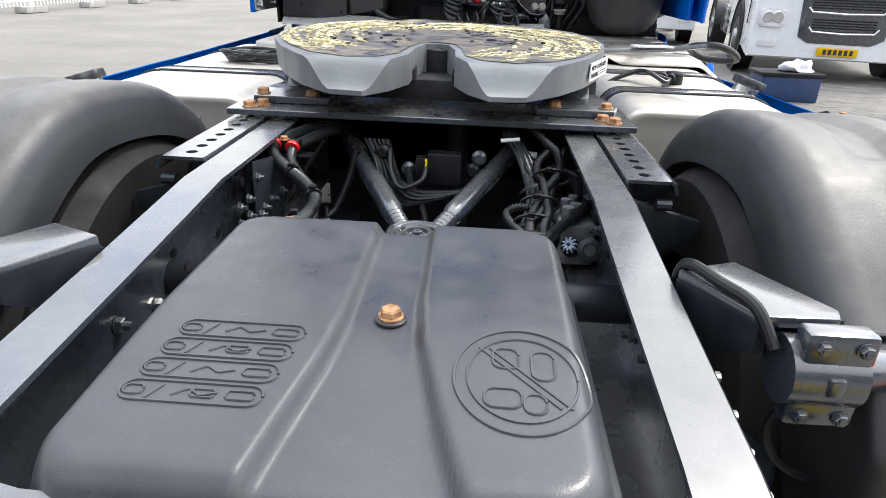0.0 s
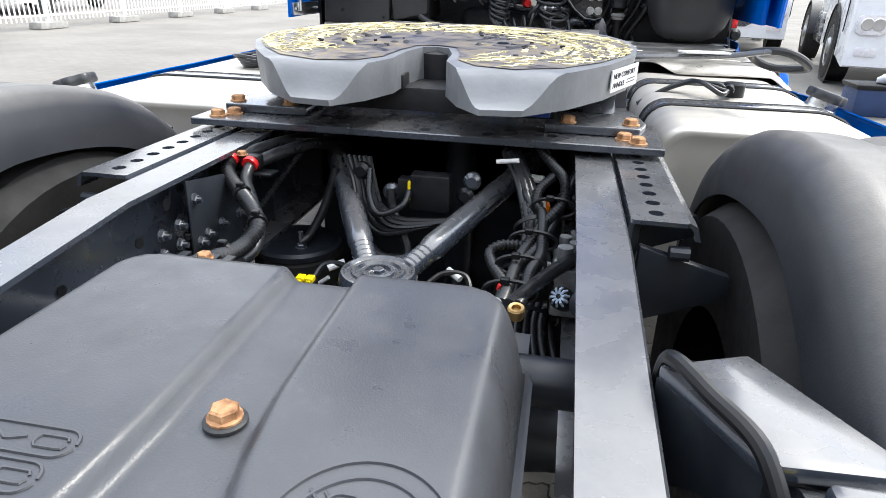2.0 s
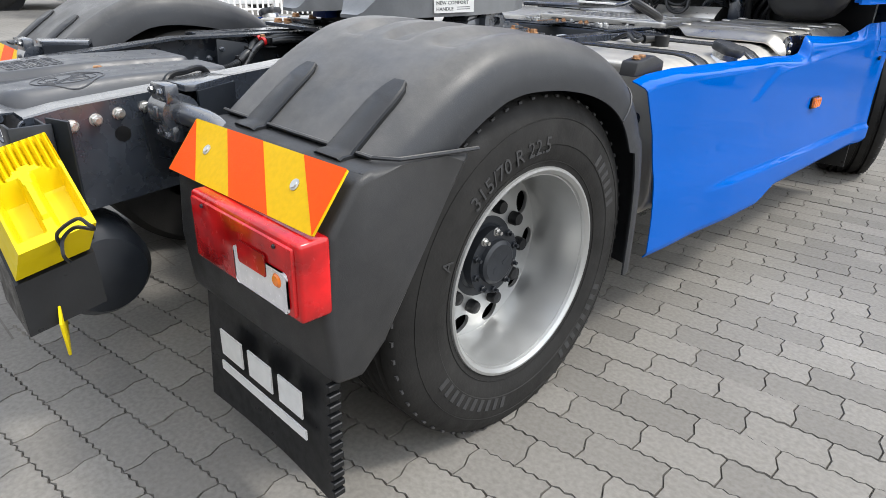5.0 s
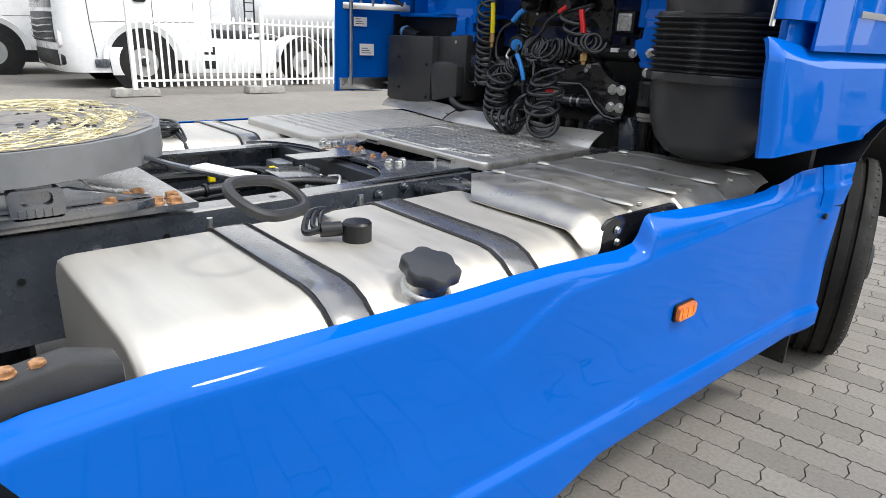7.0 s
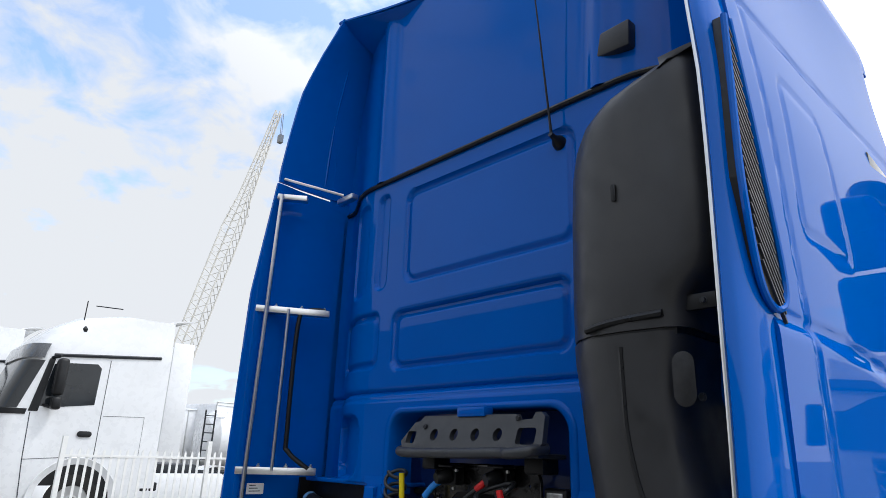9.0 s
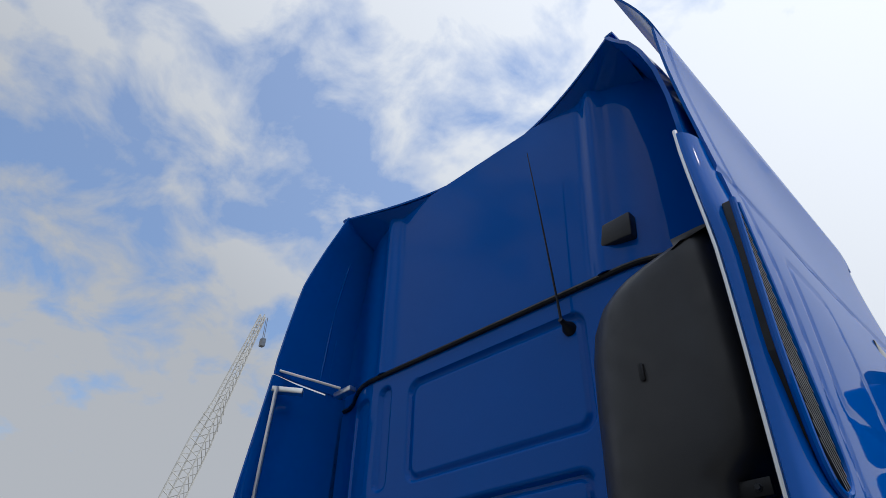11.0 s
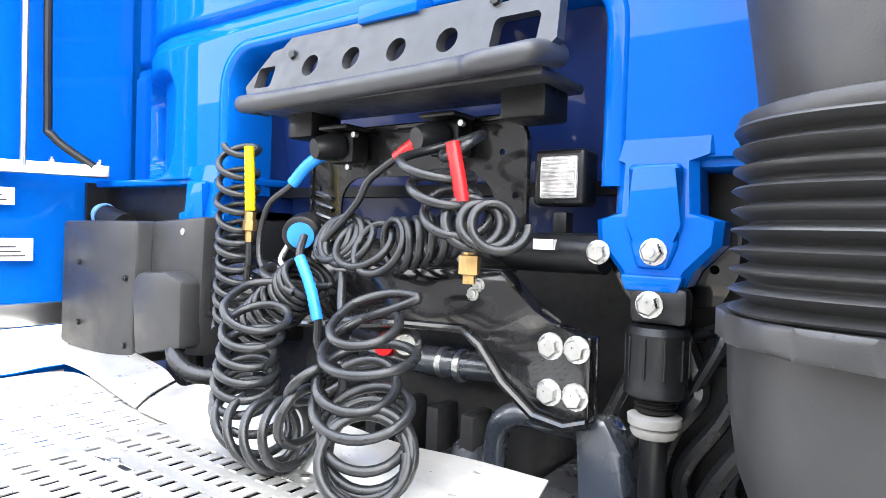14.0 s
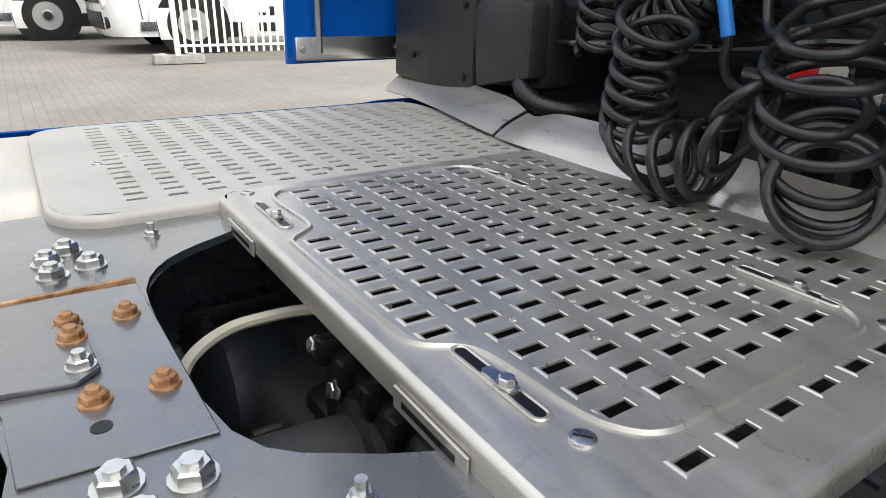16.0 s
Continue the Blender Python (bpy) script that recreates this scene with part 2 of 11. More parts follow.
HOLDER = mat("grey-black moulded plastic", (0.034, 0.036, 0.040), 0.42, var=0.12, scale=8, bump=0.08, bscale=300)
LAMPGLASS = mat("ribbed lamp glass", (0.58, 0.58, 0.57), 0.15, metal=0.4, var=0.35, scale=60)
UNSEEN_WALL = mat("unseen wall grey", (0.10, 0.10, 0.105), 0.7, var=0.2, scale=0.6)
NAVY = mat("navy box plastic", (0.02, 0.045, 0.12), 0.45, var=0.15, scale=8)
CLOTH = mat("white rag", (0.75, 0.75, 0.75), 0.9, var=0.1, scale=20)
CRANE = mat("crane lattice paint", (0.62, 0.60, 0.55), 0.6, var=0.1, scale=1)
NEAR_BLACK = mat("near-black cast iron and sheet", (0.013, 0.013, 0.014), 0.6, var=0.4, scale=14, bump=0.3, bscale=40, fleck=0.25, fleck_col=(0.07, 0.06, 0.05))
GLASS = mat("tinted cab glass", (0.012, 0.015, 0.018), 0.06, var=0.1, scale=3, coat=0.0)
LEAF = mat("far foliage", (0.05, 0.085, 0.03), 0.8, var=0.4, scale=2)


def grease_mat():
    """Worn steel top of the coupling, smeared in arcs with yellowish grease over black residue."""
    m = bpy.data.materials.new("greased steel")
    m.use_nodes = True
    nt = m.node_tree
    p = nt.nodes["Principled BSDF"]
    tc = nt.nodes.new("ShaderNodeTexCoord")
    n = nt.nodes.new("ShaderNodeTexNoise")
    n.inputs["Scale"].default_value, n.inputs["Detail"].default_value, n.inputs["Distortion"].default_value = 15, 8, 1.2
    n2 = nt.nodes.new("ShaderNodeTexNoise")
    n2.inputs["Scale"].default_value, n2.inputs["Detail"].default_value = 5, 5
    nt.links.new(tc.outputs["Object"], n.inputs["Vector"])
    nt.links.new(tc.outputs["Object"], n2.inputs["Vector"])
    r = nt.nodes.new("ShaderNodeValToRGB")
    e = r.color_ramp.elements
    e[0].position, e[0].color = 0.34, (0.03, 0.028, 0.026, 1)
    e[1].position, e[1].color = 0.72, (0.34, 0.29, 0.19, 1)
    for pos, c in ((0.42, (0.10, 0.092, 0.083, 1)), (0.52, (0.17, 0.155, 0.14, 1)), (0.62, (0.21, 0.17, 0.11, 1))):
        k = e.new(pos)
        k.color = c
    nt.links.new(n.outputs[0], r.inputs[0])
    nt.links.new(r.outputs[0], p.inputs["Base Color"])
    mr = nt.nodes.new("ShaderNodeMapRange")
    mr.inputs[3].default_value, mr.inputs[4].default_value = 0.15, 0.6
    nt.links.new(n2.outputs[0], mr.inputs[0])
    nt.links.new(mr.outputs[0], p.inputs["Roughness"])
    b = nt.nodes.new("ShaderNodeBump")
    b.inputs["Strength"].default_value, b.inputs["Distance"].default_value = 0.8, 0.004
    nt.links.new(n.outputs[0], b.inputs["Height"])
    nt.links.new(b.outputs[0], p.inputs["Normal"])
    return m


GREASED = grease_mat()
GREASE = mat("yellowish grease", (0.50, 0.41, 0.15), 0.28, var=0.3, scale=30, col2=(0.66, 0.60, 0.40), bump=0.3, bscale=90)


def paver_mat(name, bricks):
    """Grey-brown concrete pavers, each a little different; bricks: with joints drawn for the ground far off."""
    m = bpy.data.materials.new(name)
    m.use_nodes = True
    nt = m.node_tree
    p = nt.nodes["Principled BSDF"]
    p.inputs["Roughness"].default_value = 0.85
    tc = nt.nodes.new("ShaderNodeTexCoord")
    n = nt.nodes.new("ShaderNodeTexNoise")
    n.inputs["Scale"].default_value, n.inputs["Detail"].default_value = 0.6, 9
    nf = nt.nodes.new("ShaderNodeTexNoise")
    nf.inputs["Scale"].default_value, nf.inputs["Detail"].default_value = 70, 6
    geo = nt.nodes.new("ShaderNodeNewGeometry")
    nt.links.new(geo.outputs["Position"], n.inputs["Vector"])
    nt.links.new(geo.outputs["Position"], nf.inputs["Vector"])
    r = nt.nodes.new("ShaderNodeValToRGB")
    r.color_ramp.elements[0].position, r.color_ramp.elements[1].position = 0.3, 0.72
    r.color_ramp.elements[0].color, r.color_ramp.elements[1].color = (0.19, 0.178, 0.158, 1), (0.265, 0.25, 0.225, 1)
    nt.links.new(n.outputs[0], r.inputs[0])
    mul = nt.nodes.new("ShaderNodeMix")
    mul.data_type, mul.blend_type = "RGBA", "MULTIPLY"
    mul.inputs[0].default_value = 0.55
    r2 = nt.nodes.new("ShaderNodeValToRGB")
    r2.color_ramp.elements[0].position, r2.color_ramp.elements[1].position = 0.3, 0.65
    r2.color_ramp.elements[0].color = (0.6, 0.59, 0.57, 1)
    nt.links.new(nf.outputs[0], r2.inputs[0])
    nt.links.new(r.outputs[0], mul.inputs[6])
    nt.links.new(r2.outputs[0], mul.inputs[7])
    col = mul.outputs[2]
    if bricks:
        bt = nt.nodes.new("ShaderNodeTexBrick")
        bt.inputs["Scale"].default_value = 1.0
        bt.inputs["Brick Width"].default_value, bt.inputs["Row Height"].default_value = 0.22, 0.11
        bt.inputs["Mortar Size"].default_value = 0.004
        bt.inputs["Color1"].default_value, bt.inputs["Color2"].default_value = (1, 1, 1, 1), (0.9, 0.9, 0.9, 1)
        bt.inputs["Mortar"].default_value = (0.68, 0.66, 0.64, 1)
        nt.links.new(geo.outputs["Position"], bt.inputs["Vector"])
        mm = nt.nodes.new("ShaderNodeMix")
        mm.data_type, mm.blend_type = "RGBA", "MULTIPLY"
        mm.inputs[0].default_value = 1.0
        nt.links.new(col, mm.inputs[6])
        nt.links.new(bt.outputs[0], mm.inputs[7])
        col = mm.outputs[2]
    else:
        oi = nt.nodes.new("ShaderNodeObjectInfo")
        add = nt.nodes.new("ShaderNodeMath")
        add.operation = "ADD"
        nt.links.new(oi.outputs["Random"], add.inputs[0])
        nt.links.new(geo.outputs["Random Per Island"], add.inputs[1])
        fr = nt.nodes.new("ShaderNodeMath")
        fr.operation = "FRACT"
        nt.links.new(add.outputs[0], fr.inputs[0])
        mr = nt.nodes.new("ShaderNodeMapRange")
        mr.inputs[3].default_value, mr.inputs[4].default_value = 0.82, 1.12
        nt.links.new(fr.outputs[0], mr.inputs[0])
        hs = nt.nodes.new("ShaderNodeHueSaturation")
        nt.links.new(mr.outputs[0], hs.inputs["Value"])
        nt.links.new(col, hs.inputs["Color"])
        col = hs.outputs[0]
    nt.links.new(col, p.inputs["Base Color"])
    b = nt.nodes.new("ShaderNodeBump")
    b.inputs["Strength"].default_value, b.inputs["Distance"].default_value = 0.35, 0.004
    nt.links.new(nf.outputs[0], b.inputs["Height"])
    nt.links.new(b.outputs[0], p.inputs["Normal"])
    return m


PAVER = paver_mat("concrete paver", False)
PAVER_FAR = paver_mat("concrete paving far off", True)

# ---- mesh helpers ----
ORG = {}


def V(*a):
    return Vector(a)


def finish(bm, name, material, origin, angle=35):
    bmesh.ops.remove_doubles(bm, verts=bm.verts, dist=1e-5)
    bmesh.ops.recalc_face_normals(bm, faces=bm.faces)
    bmesh.ops.translate(bm, verts=bm.verts, vec=-Vector(origin))
    me = bpy.data.meshes.new(name)
    bm.to_mesh(me)
    bm.free()
    me.materials.append(material)
    me.shade_smooth()
    me.set_sharp_from_angle(angle=radians(angle))
    return me


def thing(name, at, label, category, group="", kind=""):
    ob = new(name)
    ob.empty_display_size = 0.05
    ob.location = at
    ORG[ob] = Vector(at)
    return tagged(ob, label, category, group, kind)


def part(name, bm, material, parent, label="", angle=35):
    o = ORG[parent]
    ob = new(name, finish(bm, name, material, o, angle))
    ob.parent = parent
    ORG[ob] = o
    return tagged(ob, label) if label else ob


def solo(name, bm, material, at, label, category, group="", kind="", angle=35):
    """A thing that is one mesh."""
    ob = new(name, finish(bm, name, material, at, angle))
    ob.location = at
    ORG[ob] = Vector(at)
    return tagged(ob, label, category, group, kind)


def put(name, me, parent, m, label=""):
    """A piece on shared mesh data, at the world pose m."""
    ob = new(name, me)
    ob.parent = parent
    ob.matrix_basis = Matrix.Translation(-ORG[parent]) @ m
    return tagged(ob, label) if label else ob


def shift(ob, x, y, z):
    """Set a finished thing over as a whole."""
    ob.location += Vector((x, y, z))
    return ob


def box(bm, x0, x1, y0, y1, z0, z1, bev=0.0, seg=2):
    vs = [bm.verts.new((x, y, z)) for x in (x0, x1) for y in (y0, y1) for z in (z0, z1)]
    fs = [bm.faces.new([vs[i] for i in q]) for q in ((0, 1, 3, 2), (4, 6, 7, 5), (0, 4, 5, 1), (2, 3, 7, 6), (0, 2, 6, 4), (1, 5, 7, 3))]
    if bev:
        es = list({e for f in fs for e in f.edges})
        bmesh.ops.bevel(bm, geom=es, offset=bev, segments=seg, affect="EDGES", profile=0.5)
    return bm


def obox(bm, m, sx, sy, sz, bev=0.0, seg=2):
    """A box of that size round the pose m."""
    t = bmesh.new()
    box(t, -sx / 2, sx / 2, -sy / 2, sy / 2, -sz / 2, sz / 2, bev, seg)
    t.transform(m)
    merge(bm, t)
    return bm


def merge(bm, t):
    me = bpy.data.meshes.new("tmp")
    t.to_mesh(me)
    t.free()
    bm.from_mesh(me)
    bpy.data.meshes.remove(me)
    return bm


def basis(axis):
    a = Vector(axis).normalized()
    u = a.orthogonal().normalized()
    return u, a.cross(u), a


def ring(bm, c, u, v, r, seg):
    return [bm.verts.new(Vector(c) + (u * math.cos(2 * math.pi * k / seg) + v * math.sin(2 * math.pi * k / seg)) * r) for k in range(seg)]


def skin(bm, rings, closed=True, caps=True):
    for a, b in zip(rings, rings[1:]):
        n = len(a)
        for k in range(n if closed else n - 1):
            bm.faces.new((a[k], a[(k + 1) % n], b[(k + 1) % n], b[k]))
    if caps and closed:
        bm.faces.new(rings[0][::-1])
        bm.faces.new(rings[-1])
    return bm


def cyl(bm, p0, p1, r0, r1=None, seg=16):
    u, v, a = basis(Vector(p1) - Vector(p0))
    return skin(bm, [ring(bm, p0, u, v, r0, seg), ring(bm, p1, u, v, r0 if r1 is None else r1, seg)])


def lathe(bm, prof, at, axis, seg=32, caps=True):
    """prof: (radius, height along the axis)."""
    u, v, a = basis(axis)
    return skin(bm, [ring(bm, Vector(at) + a * h, u, v, max(r, 1e-4), seg) for r, h in prof], caps=caps)


def spline(pts, n=8, closed=False):
    """A Catmull-Rom curve through pts."""
    p = [Vector(q) for q in pts]
    if closed:
        p = [p[-1], *p, p[0], p[1]]
    else:
        p = [p[0] * 2 - p[1], *p, p[-1] * 2 - p[-2]]
    out = []
    for k in range(1, len(p) - 2):
        for j in range(n):
            t = j / n
            a, b, c, d = p[k - 1], p[k], p[k + 1], p[k + 2]
            out.append(0.5 * (2 * b + (c - a) * t + (2 * a - 5 * b + 4 * c - d) * t * t + (3 * b - a - 3 * c + d) * t ** 3))
    if not closed:
        out.append(p[-2])
    return out


def tube(bm, pts, r, seg=8, closed=False, ribs=0.0):
    """A hose along pts; ribs: depth of the corrugation."""
    pts = [Vector(q) for q in pts]
    n = len(pts)
    rings, u = [], None
    for k in range(n):
        a = (pts[(k + 1) % n] - pts[k - 1]) if closed else (pts[min(k + 1, n - 1)] - pts[max(k - 1, 0)])
        a.normalize()
        u = a.orthogonal().normalized() if u is None else (u - a * u.dot(a)).normalized()
        rr = (r[k] if isinstance(r, list) else r) - (ribs if ribs and k % 2 else 0)
        rings.append(ring(bm, pts[k], u, a.cross(u), rr, seg))
    if closed:
        rings.append(rings[0])
    return skin(bm, rings, caps=not closed)


def even(pts, step):
    """The same line with points at even distance."""
    pts = [Vector(q) for q in pts]
    out, left = [pts[0]], step
    for a, b in zip(pts, pts[1:]):
        d = (b - a).length
        at = left
        while at <= d:
            out.append(a.lerp(b, at / d))
            at += step
        left = at - d
    return out


def corrugated(bm, pts, r, step=0.005, depth=0.0018, seg=10):
    return tube(bm, even(spline(pts, 14), step), r, seg, ribs=depth)


AX = {"x": lambda a, b, c: (c, a, b), "y": lambda a, b, c: (a, c, b), "z": lambda a, b, c: (a, b, c)}


def prism(bm, poly, axis, c0, c1, bev=0.0, seg=2):
    """poly: in (y, z) for x, (x, z) for y, (x, y) for z; drawn out from c0 to c1."""
    t = bmesh.new()
    a = [t.verts.new(AX[axis](*p, c0)) for p in poly]
    b = [t.verts.new(AX[axis](*p, c1)) for p in poly]
    skin(t, [a, b])
    if bev:
        bmesh.ops.bevel(t, geom=list(t.edges), offset=bev, segments=seg, affect="EDGES", profile=0.5)
    return merge(bm, t)


def rrect(cx, cy, w, h, r, n=5):
    out = []
    for sx, sy, a0 in ((1, 1, 0), (-1, 1, 90), (-1, -1, 180), (1, -1, 270)):
        for k in range(n + 1):
            a = radians(a0 + 90 * k / n)
            out.append((cx + sx * (w / 2 - r) + r * math.cos(a), cy + sy * (h / 2 - r) + r * math.sin(a)))
    return out


def circle(cx, cy, r, n=16):
    return [(cx + r * math.cos(2 * math.pi * k / n), cy + r * math.sin(2 * math.pi * k / n)) for k in range(n)]


def holed(bm, outer, holes, axis, c0, c1):
    """A flat plate with real holes through it."""
    t = bmesh.new()
    for loop in (outer, *holes):
        vs = [t.verts.new(AX[axis](*p, c0)) for p in loop]
        for k in range(len(vs)):
            t.edges.new((vs[k], vs[(k + 1) % len(vs)]))
    bmesh.ops.triangle_fill(t, use_beauty=True, use_dissolve=False, edges=list(t.edges))
    ext = bmesh.ops.extrude_face_region(t, geom=list(t.faces))
    bmesh.ops.translate(t, verts=[g for g in ext["geom"] if isinstance(g, bmesh.types.BMVert)], vec=AX[axis](0, 0, c1 - c0))
    return merge(bm, t)


def sheet(bm, f, nu, nv, thick=0.0):
    """A surface f(u, v), u and v from 0 to 1."""
    t = bmesh.new()
    g = [[t.verts.new(f(i / nu, j / nv)) for j in range(nv + 1)] for i in range(nu + 1)]
    for i in range(nu):
        for j in range(nv):
            t.faces.new((g[i][j], g[i + 1][j], g[i + 1][j + 1], g[i][j + 1]))
    if thick:
        bmesh.ops.recalc_face_normals(t, faces=t.faces)
        bmesh.ops.solidify(t, geom=list(t.faces), thickness=thick)
    return merge(bm, t)


def smooth(a, b, x):
    t = min(max((x - a) / (b - a), 0.0), 1.0) if a != b else float(x >= b)
    return t * t * (3 - 2 * t)


def lerp(table, x):
    """A value read off a short table of (x, value)."""
    if x <= table[0][0]:
        return table[0][1]
    for (x0, v0), (x1, v1) in zip(table, table[1:]):
        if x <= x1:
            return v0 + (v1 - v0) * (x - x0) / (x1 - x0)
    return table[-1][1]


def lettering(text, size, depth=0.0015):
    """A flat mesh of the words, from x = 0, standing on y = 0."""
    cu = bpy.data.curves.new("words", "FONT")
    cu.body, cu.size, cu.extrude, cu.resolution_u = text, size, depth, 2
    ob = bpy.data.objects.new("words", cu)
    me = bpy.data.meshes.new_from_object(ob)
    t = bmesh.new()
    t.from_mesh(me)
    bpy.data.objects.remove(ob)
    bpy.data.curves.remove(cu)
    bpy.data.meshes.remove(me)
    return t


BOLTS = {}


def bolt_mesh(size, material, stud=0.0):
    key = (size, material.name, stud)
    if key not in BOLTS:
        bm = bmesh.new()
        lathe(bm, [(size * 1.18, 0), (size * 1.18, size * 0.16), (size * 0.9, size * 0.2)], (0, 0, 0), (0, 0, 1), 14)
        lathe(bm, [(size * 0.98, size * 0.18), (size * 0.98, size * 0.75), (size * 0.82, size * 0.9)], (0, 0, 0), (0, 0, 1), 6)
        if stud:
            cyl(bm, (0, 0, size * 0.85), (0, 0, size * 0.9 + stud), size * 0.52, seg=8)
        BOLTS[key] = finish(bm, "bolt", material, (0, 0, 0), 30)
    return BOLTS[key]


def bolt(parent, at, normal=(0, 0, 1), size=0.014, material=None, stud=0.0, name="bolt", label=""):
    m = Matrix.Translation(at) @ Vector(normal).to_track_quat("Z", "Y").to_matrix().to_4x4()
    m = m @ Matrix.Rotation((at[0] * 37 + at[1] * 53 + at[2] * 71) % 1.0, 4, "Z")
    return put(name, bolt_mesh(size, material or FRAME, stud), parent, m, label)

# ---- chassis frame ----
RAIL_TOP = [(-0.831, 0.868), (-0.75, 0.882), (-0.45, 0.908), (-0.20, 0.932), (-0.12, 0.94), (3.2, 0.94)]
frame_thing = thing("chassis_frame", (0, 1.0, 0.6), "dark grey painted steel ladder frame of a tractor unit", "truck frame")
for s in (-1, 1):
    bm = bmesh.new()
    rings = []
    for y, z in RAIL_TOP:
        sec = [(0.43, z - 0.004), (0.426, z), (0.352, z), (0.352, z - 0.009), (0.418, z - 0.012), (0.418, z - 0.252), (0.352, z - 0.255), (0.352, z - 0.264), (0.43, z - 0.264)]
        rings.append([bm.verts.new((s * x, y, zz)) for x, zz in sec])
    skin(bm, rings)
    rail = part("side_rail", bm, FRAME, frame_thing)
    # row of bolts along the web, outside and inside; black discs paint in dark holes
    for k, y in enumerate((-0.34, -0.22, -0.02, 0.12, 0.22, 0.30, 0.55, 0.70, 0.86, 1.02)):
        z = lerp(RAIL_TOP, y) - 0.055 - 0.05 * (k % 3)
        for side in (0.4325, 0.4155):
            bm = bmesh.new()
            cyl(bm, (s * side - 0.0015, y, z), (s * side + 0.0015, y, z), 0.009, seg=10)
            part("bolt_hole", bm, BLACK, rail)
    for y, z in ((-0.795, 0.83), (-0.735, 0.835), (-0.68, 0.843), (-0.625, 0.852), (-0.56, 0.861)):
        bolt(rail, (s * 0.431, y, z), (s, 0, 0), 0.0135, ZINC, 0.010)
    bm = bmesh.new()
    cyl(bm, (s * 0.4295, -0.623, 0.80), (s * 0.4312, -0.623, 0.80), 0.02, seg=16)
    part("bolt_hole", bm, BLACK, rail)
    for k, (y, z) in enumerate(((0.20, 0.83), (0.26, 0.78), (0.16, 0.74), (0.10, 0.79), (0.33, 0.84), (-0.30, 0.76), (-0.42, 0.79), (-0.16, 0.72))):
        bolt(rail, (s * 0.417, y, z), (-s, 0, 0), 0.013, FRAME, 0.012)
    for k, y in enumerate((0.86, 1.30, 1.55, 2.2, 2.45)):
        bolt(rail, (s * 0.431, y, 0.87 - 0.04 * (k % 2)), (s, 0, 0), 0.017, FRAME, 0.018)
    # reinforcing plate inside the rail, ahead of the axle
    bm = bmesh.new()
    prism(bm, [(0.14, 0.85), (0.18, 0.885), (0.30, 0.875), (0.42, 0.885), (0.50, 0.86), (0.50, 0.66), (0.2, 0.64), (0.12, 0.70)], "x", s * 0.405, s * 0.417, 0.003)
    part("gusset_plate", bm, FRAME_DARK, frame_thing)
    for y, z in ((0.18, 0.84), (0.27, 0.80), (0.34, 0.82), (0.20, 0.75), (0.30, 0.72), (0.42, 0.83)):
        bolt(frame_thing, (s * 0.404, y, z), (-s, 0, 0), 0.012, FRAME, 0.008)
    # slotted angle beside the rail, a row of round holes in its top
    bm = bmesh.new()
    x0, x1 = sorted((s * 0.436, s * 0.525))
    holed(bm, rrect((x0 + x1) / 2, 0.23, x1 - x0, 0.47, 0.006), [circle(s * 0.478, 0.035 + 0.052 * k, 0.0125, 12) for k in range(8)], "z", 0.938, 0.945)
    xo = s * 0.525
    prism(bm, [(xo, 0.9445), (xo + s * 0.013, 0.938), (xo + s * 0.02, 0.915), (xo + s * 0.012, 0.915), (xo + s * 0.007, 0.932), (xo, 0.938)], "y", 0.0, 0.465)
    xi = s * 0.438
    prism(bm, [(xi, 0.9445), (xi - s * 0.004, 0.93), (xi - s * 0.004, 0.905), (xi + s * 0.003, 0.905), (xi + s * 0.003, 0.93), (xi + s * 0.006, 0.939)], "y", 0.0, 0.465)
    part("slotted_angle", bm, FRAME, frame_thing)

# rear cross beam: pressed channel with rounded ends, its top corners cut open
bm = bmesh.new()
holes = [circle(x, z, 0.0085, 12) for x, z in ((0.03, 0.776), (0.101, 0.778), (0.239, 0.808), (0.028, 0.712), (0.10, 0.720), (0.236, 0.721), (0.352, 0.776), (-0.10, 0.776), (-0.239, 0.806), (-0.236, 0.721), (-0.345, 0.776))]
holed(bm, [(-0.362, 0.688), (0.362, 0.688), (0.362, 0.858), (-0.362, 0.858)], holes, "y", -0.876, -0.870)
beam = part("rear_cross_beam", bm, FRAME, frame_thing)
bm = bmesh.new()
tube(bm, [(-0.362, -0.8655, 0.8585), (0.362, -0.8655, 0.8585)], 0.0105, 14)
part("rolled_edge", bm, FRAME, beam)
bm = bmesh.new()
edge = [(0.352, -0.77), (0.340, -0.80), (0.315, -0.820), (0.27, -0.830), (0.16, -0.833)]
prism(bm, [(-0.352, -0.867), (0.352, -0.867)] + edge + [(-x, y) for x, y in edge[::-1]], "z", 0.862, 0.869, 0.001, 1)
part("top_flange", bm, FRAME, beam)


def corner_at(d):
    """Plan of the rounded beam end at arc length d from the middle."""
    if d < 0.385:
        return d, -0.876
    a = (d - 0.385) / 0.045
    return 0.385 + 0.045 * math.sin(a), -0.831 - 0.045 * math.cos(a)


def corner_top(d):
    return 0.858 - 0.046 * smooth(0.362, 0.402, d) * (1 - smooth(0.418, 0.4557, d))


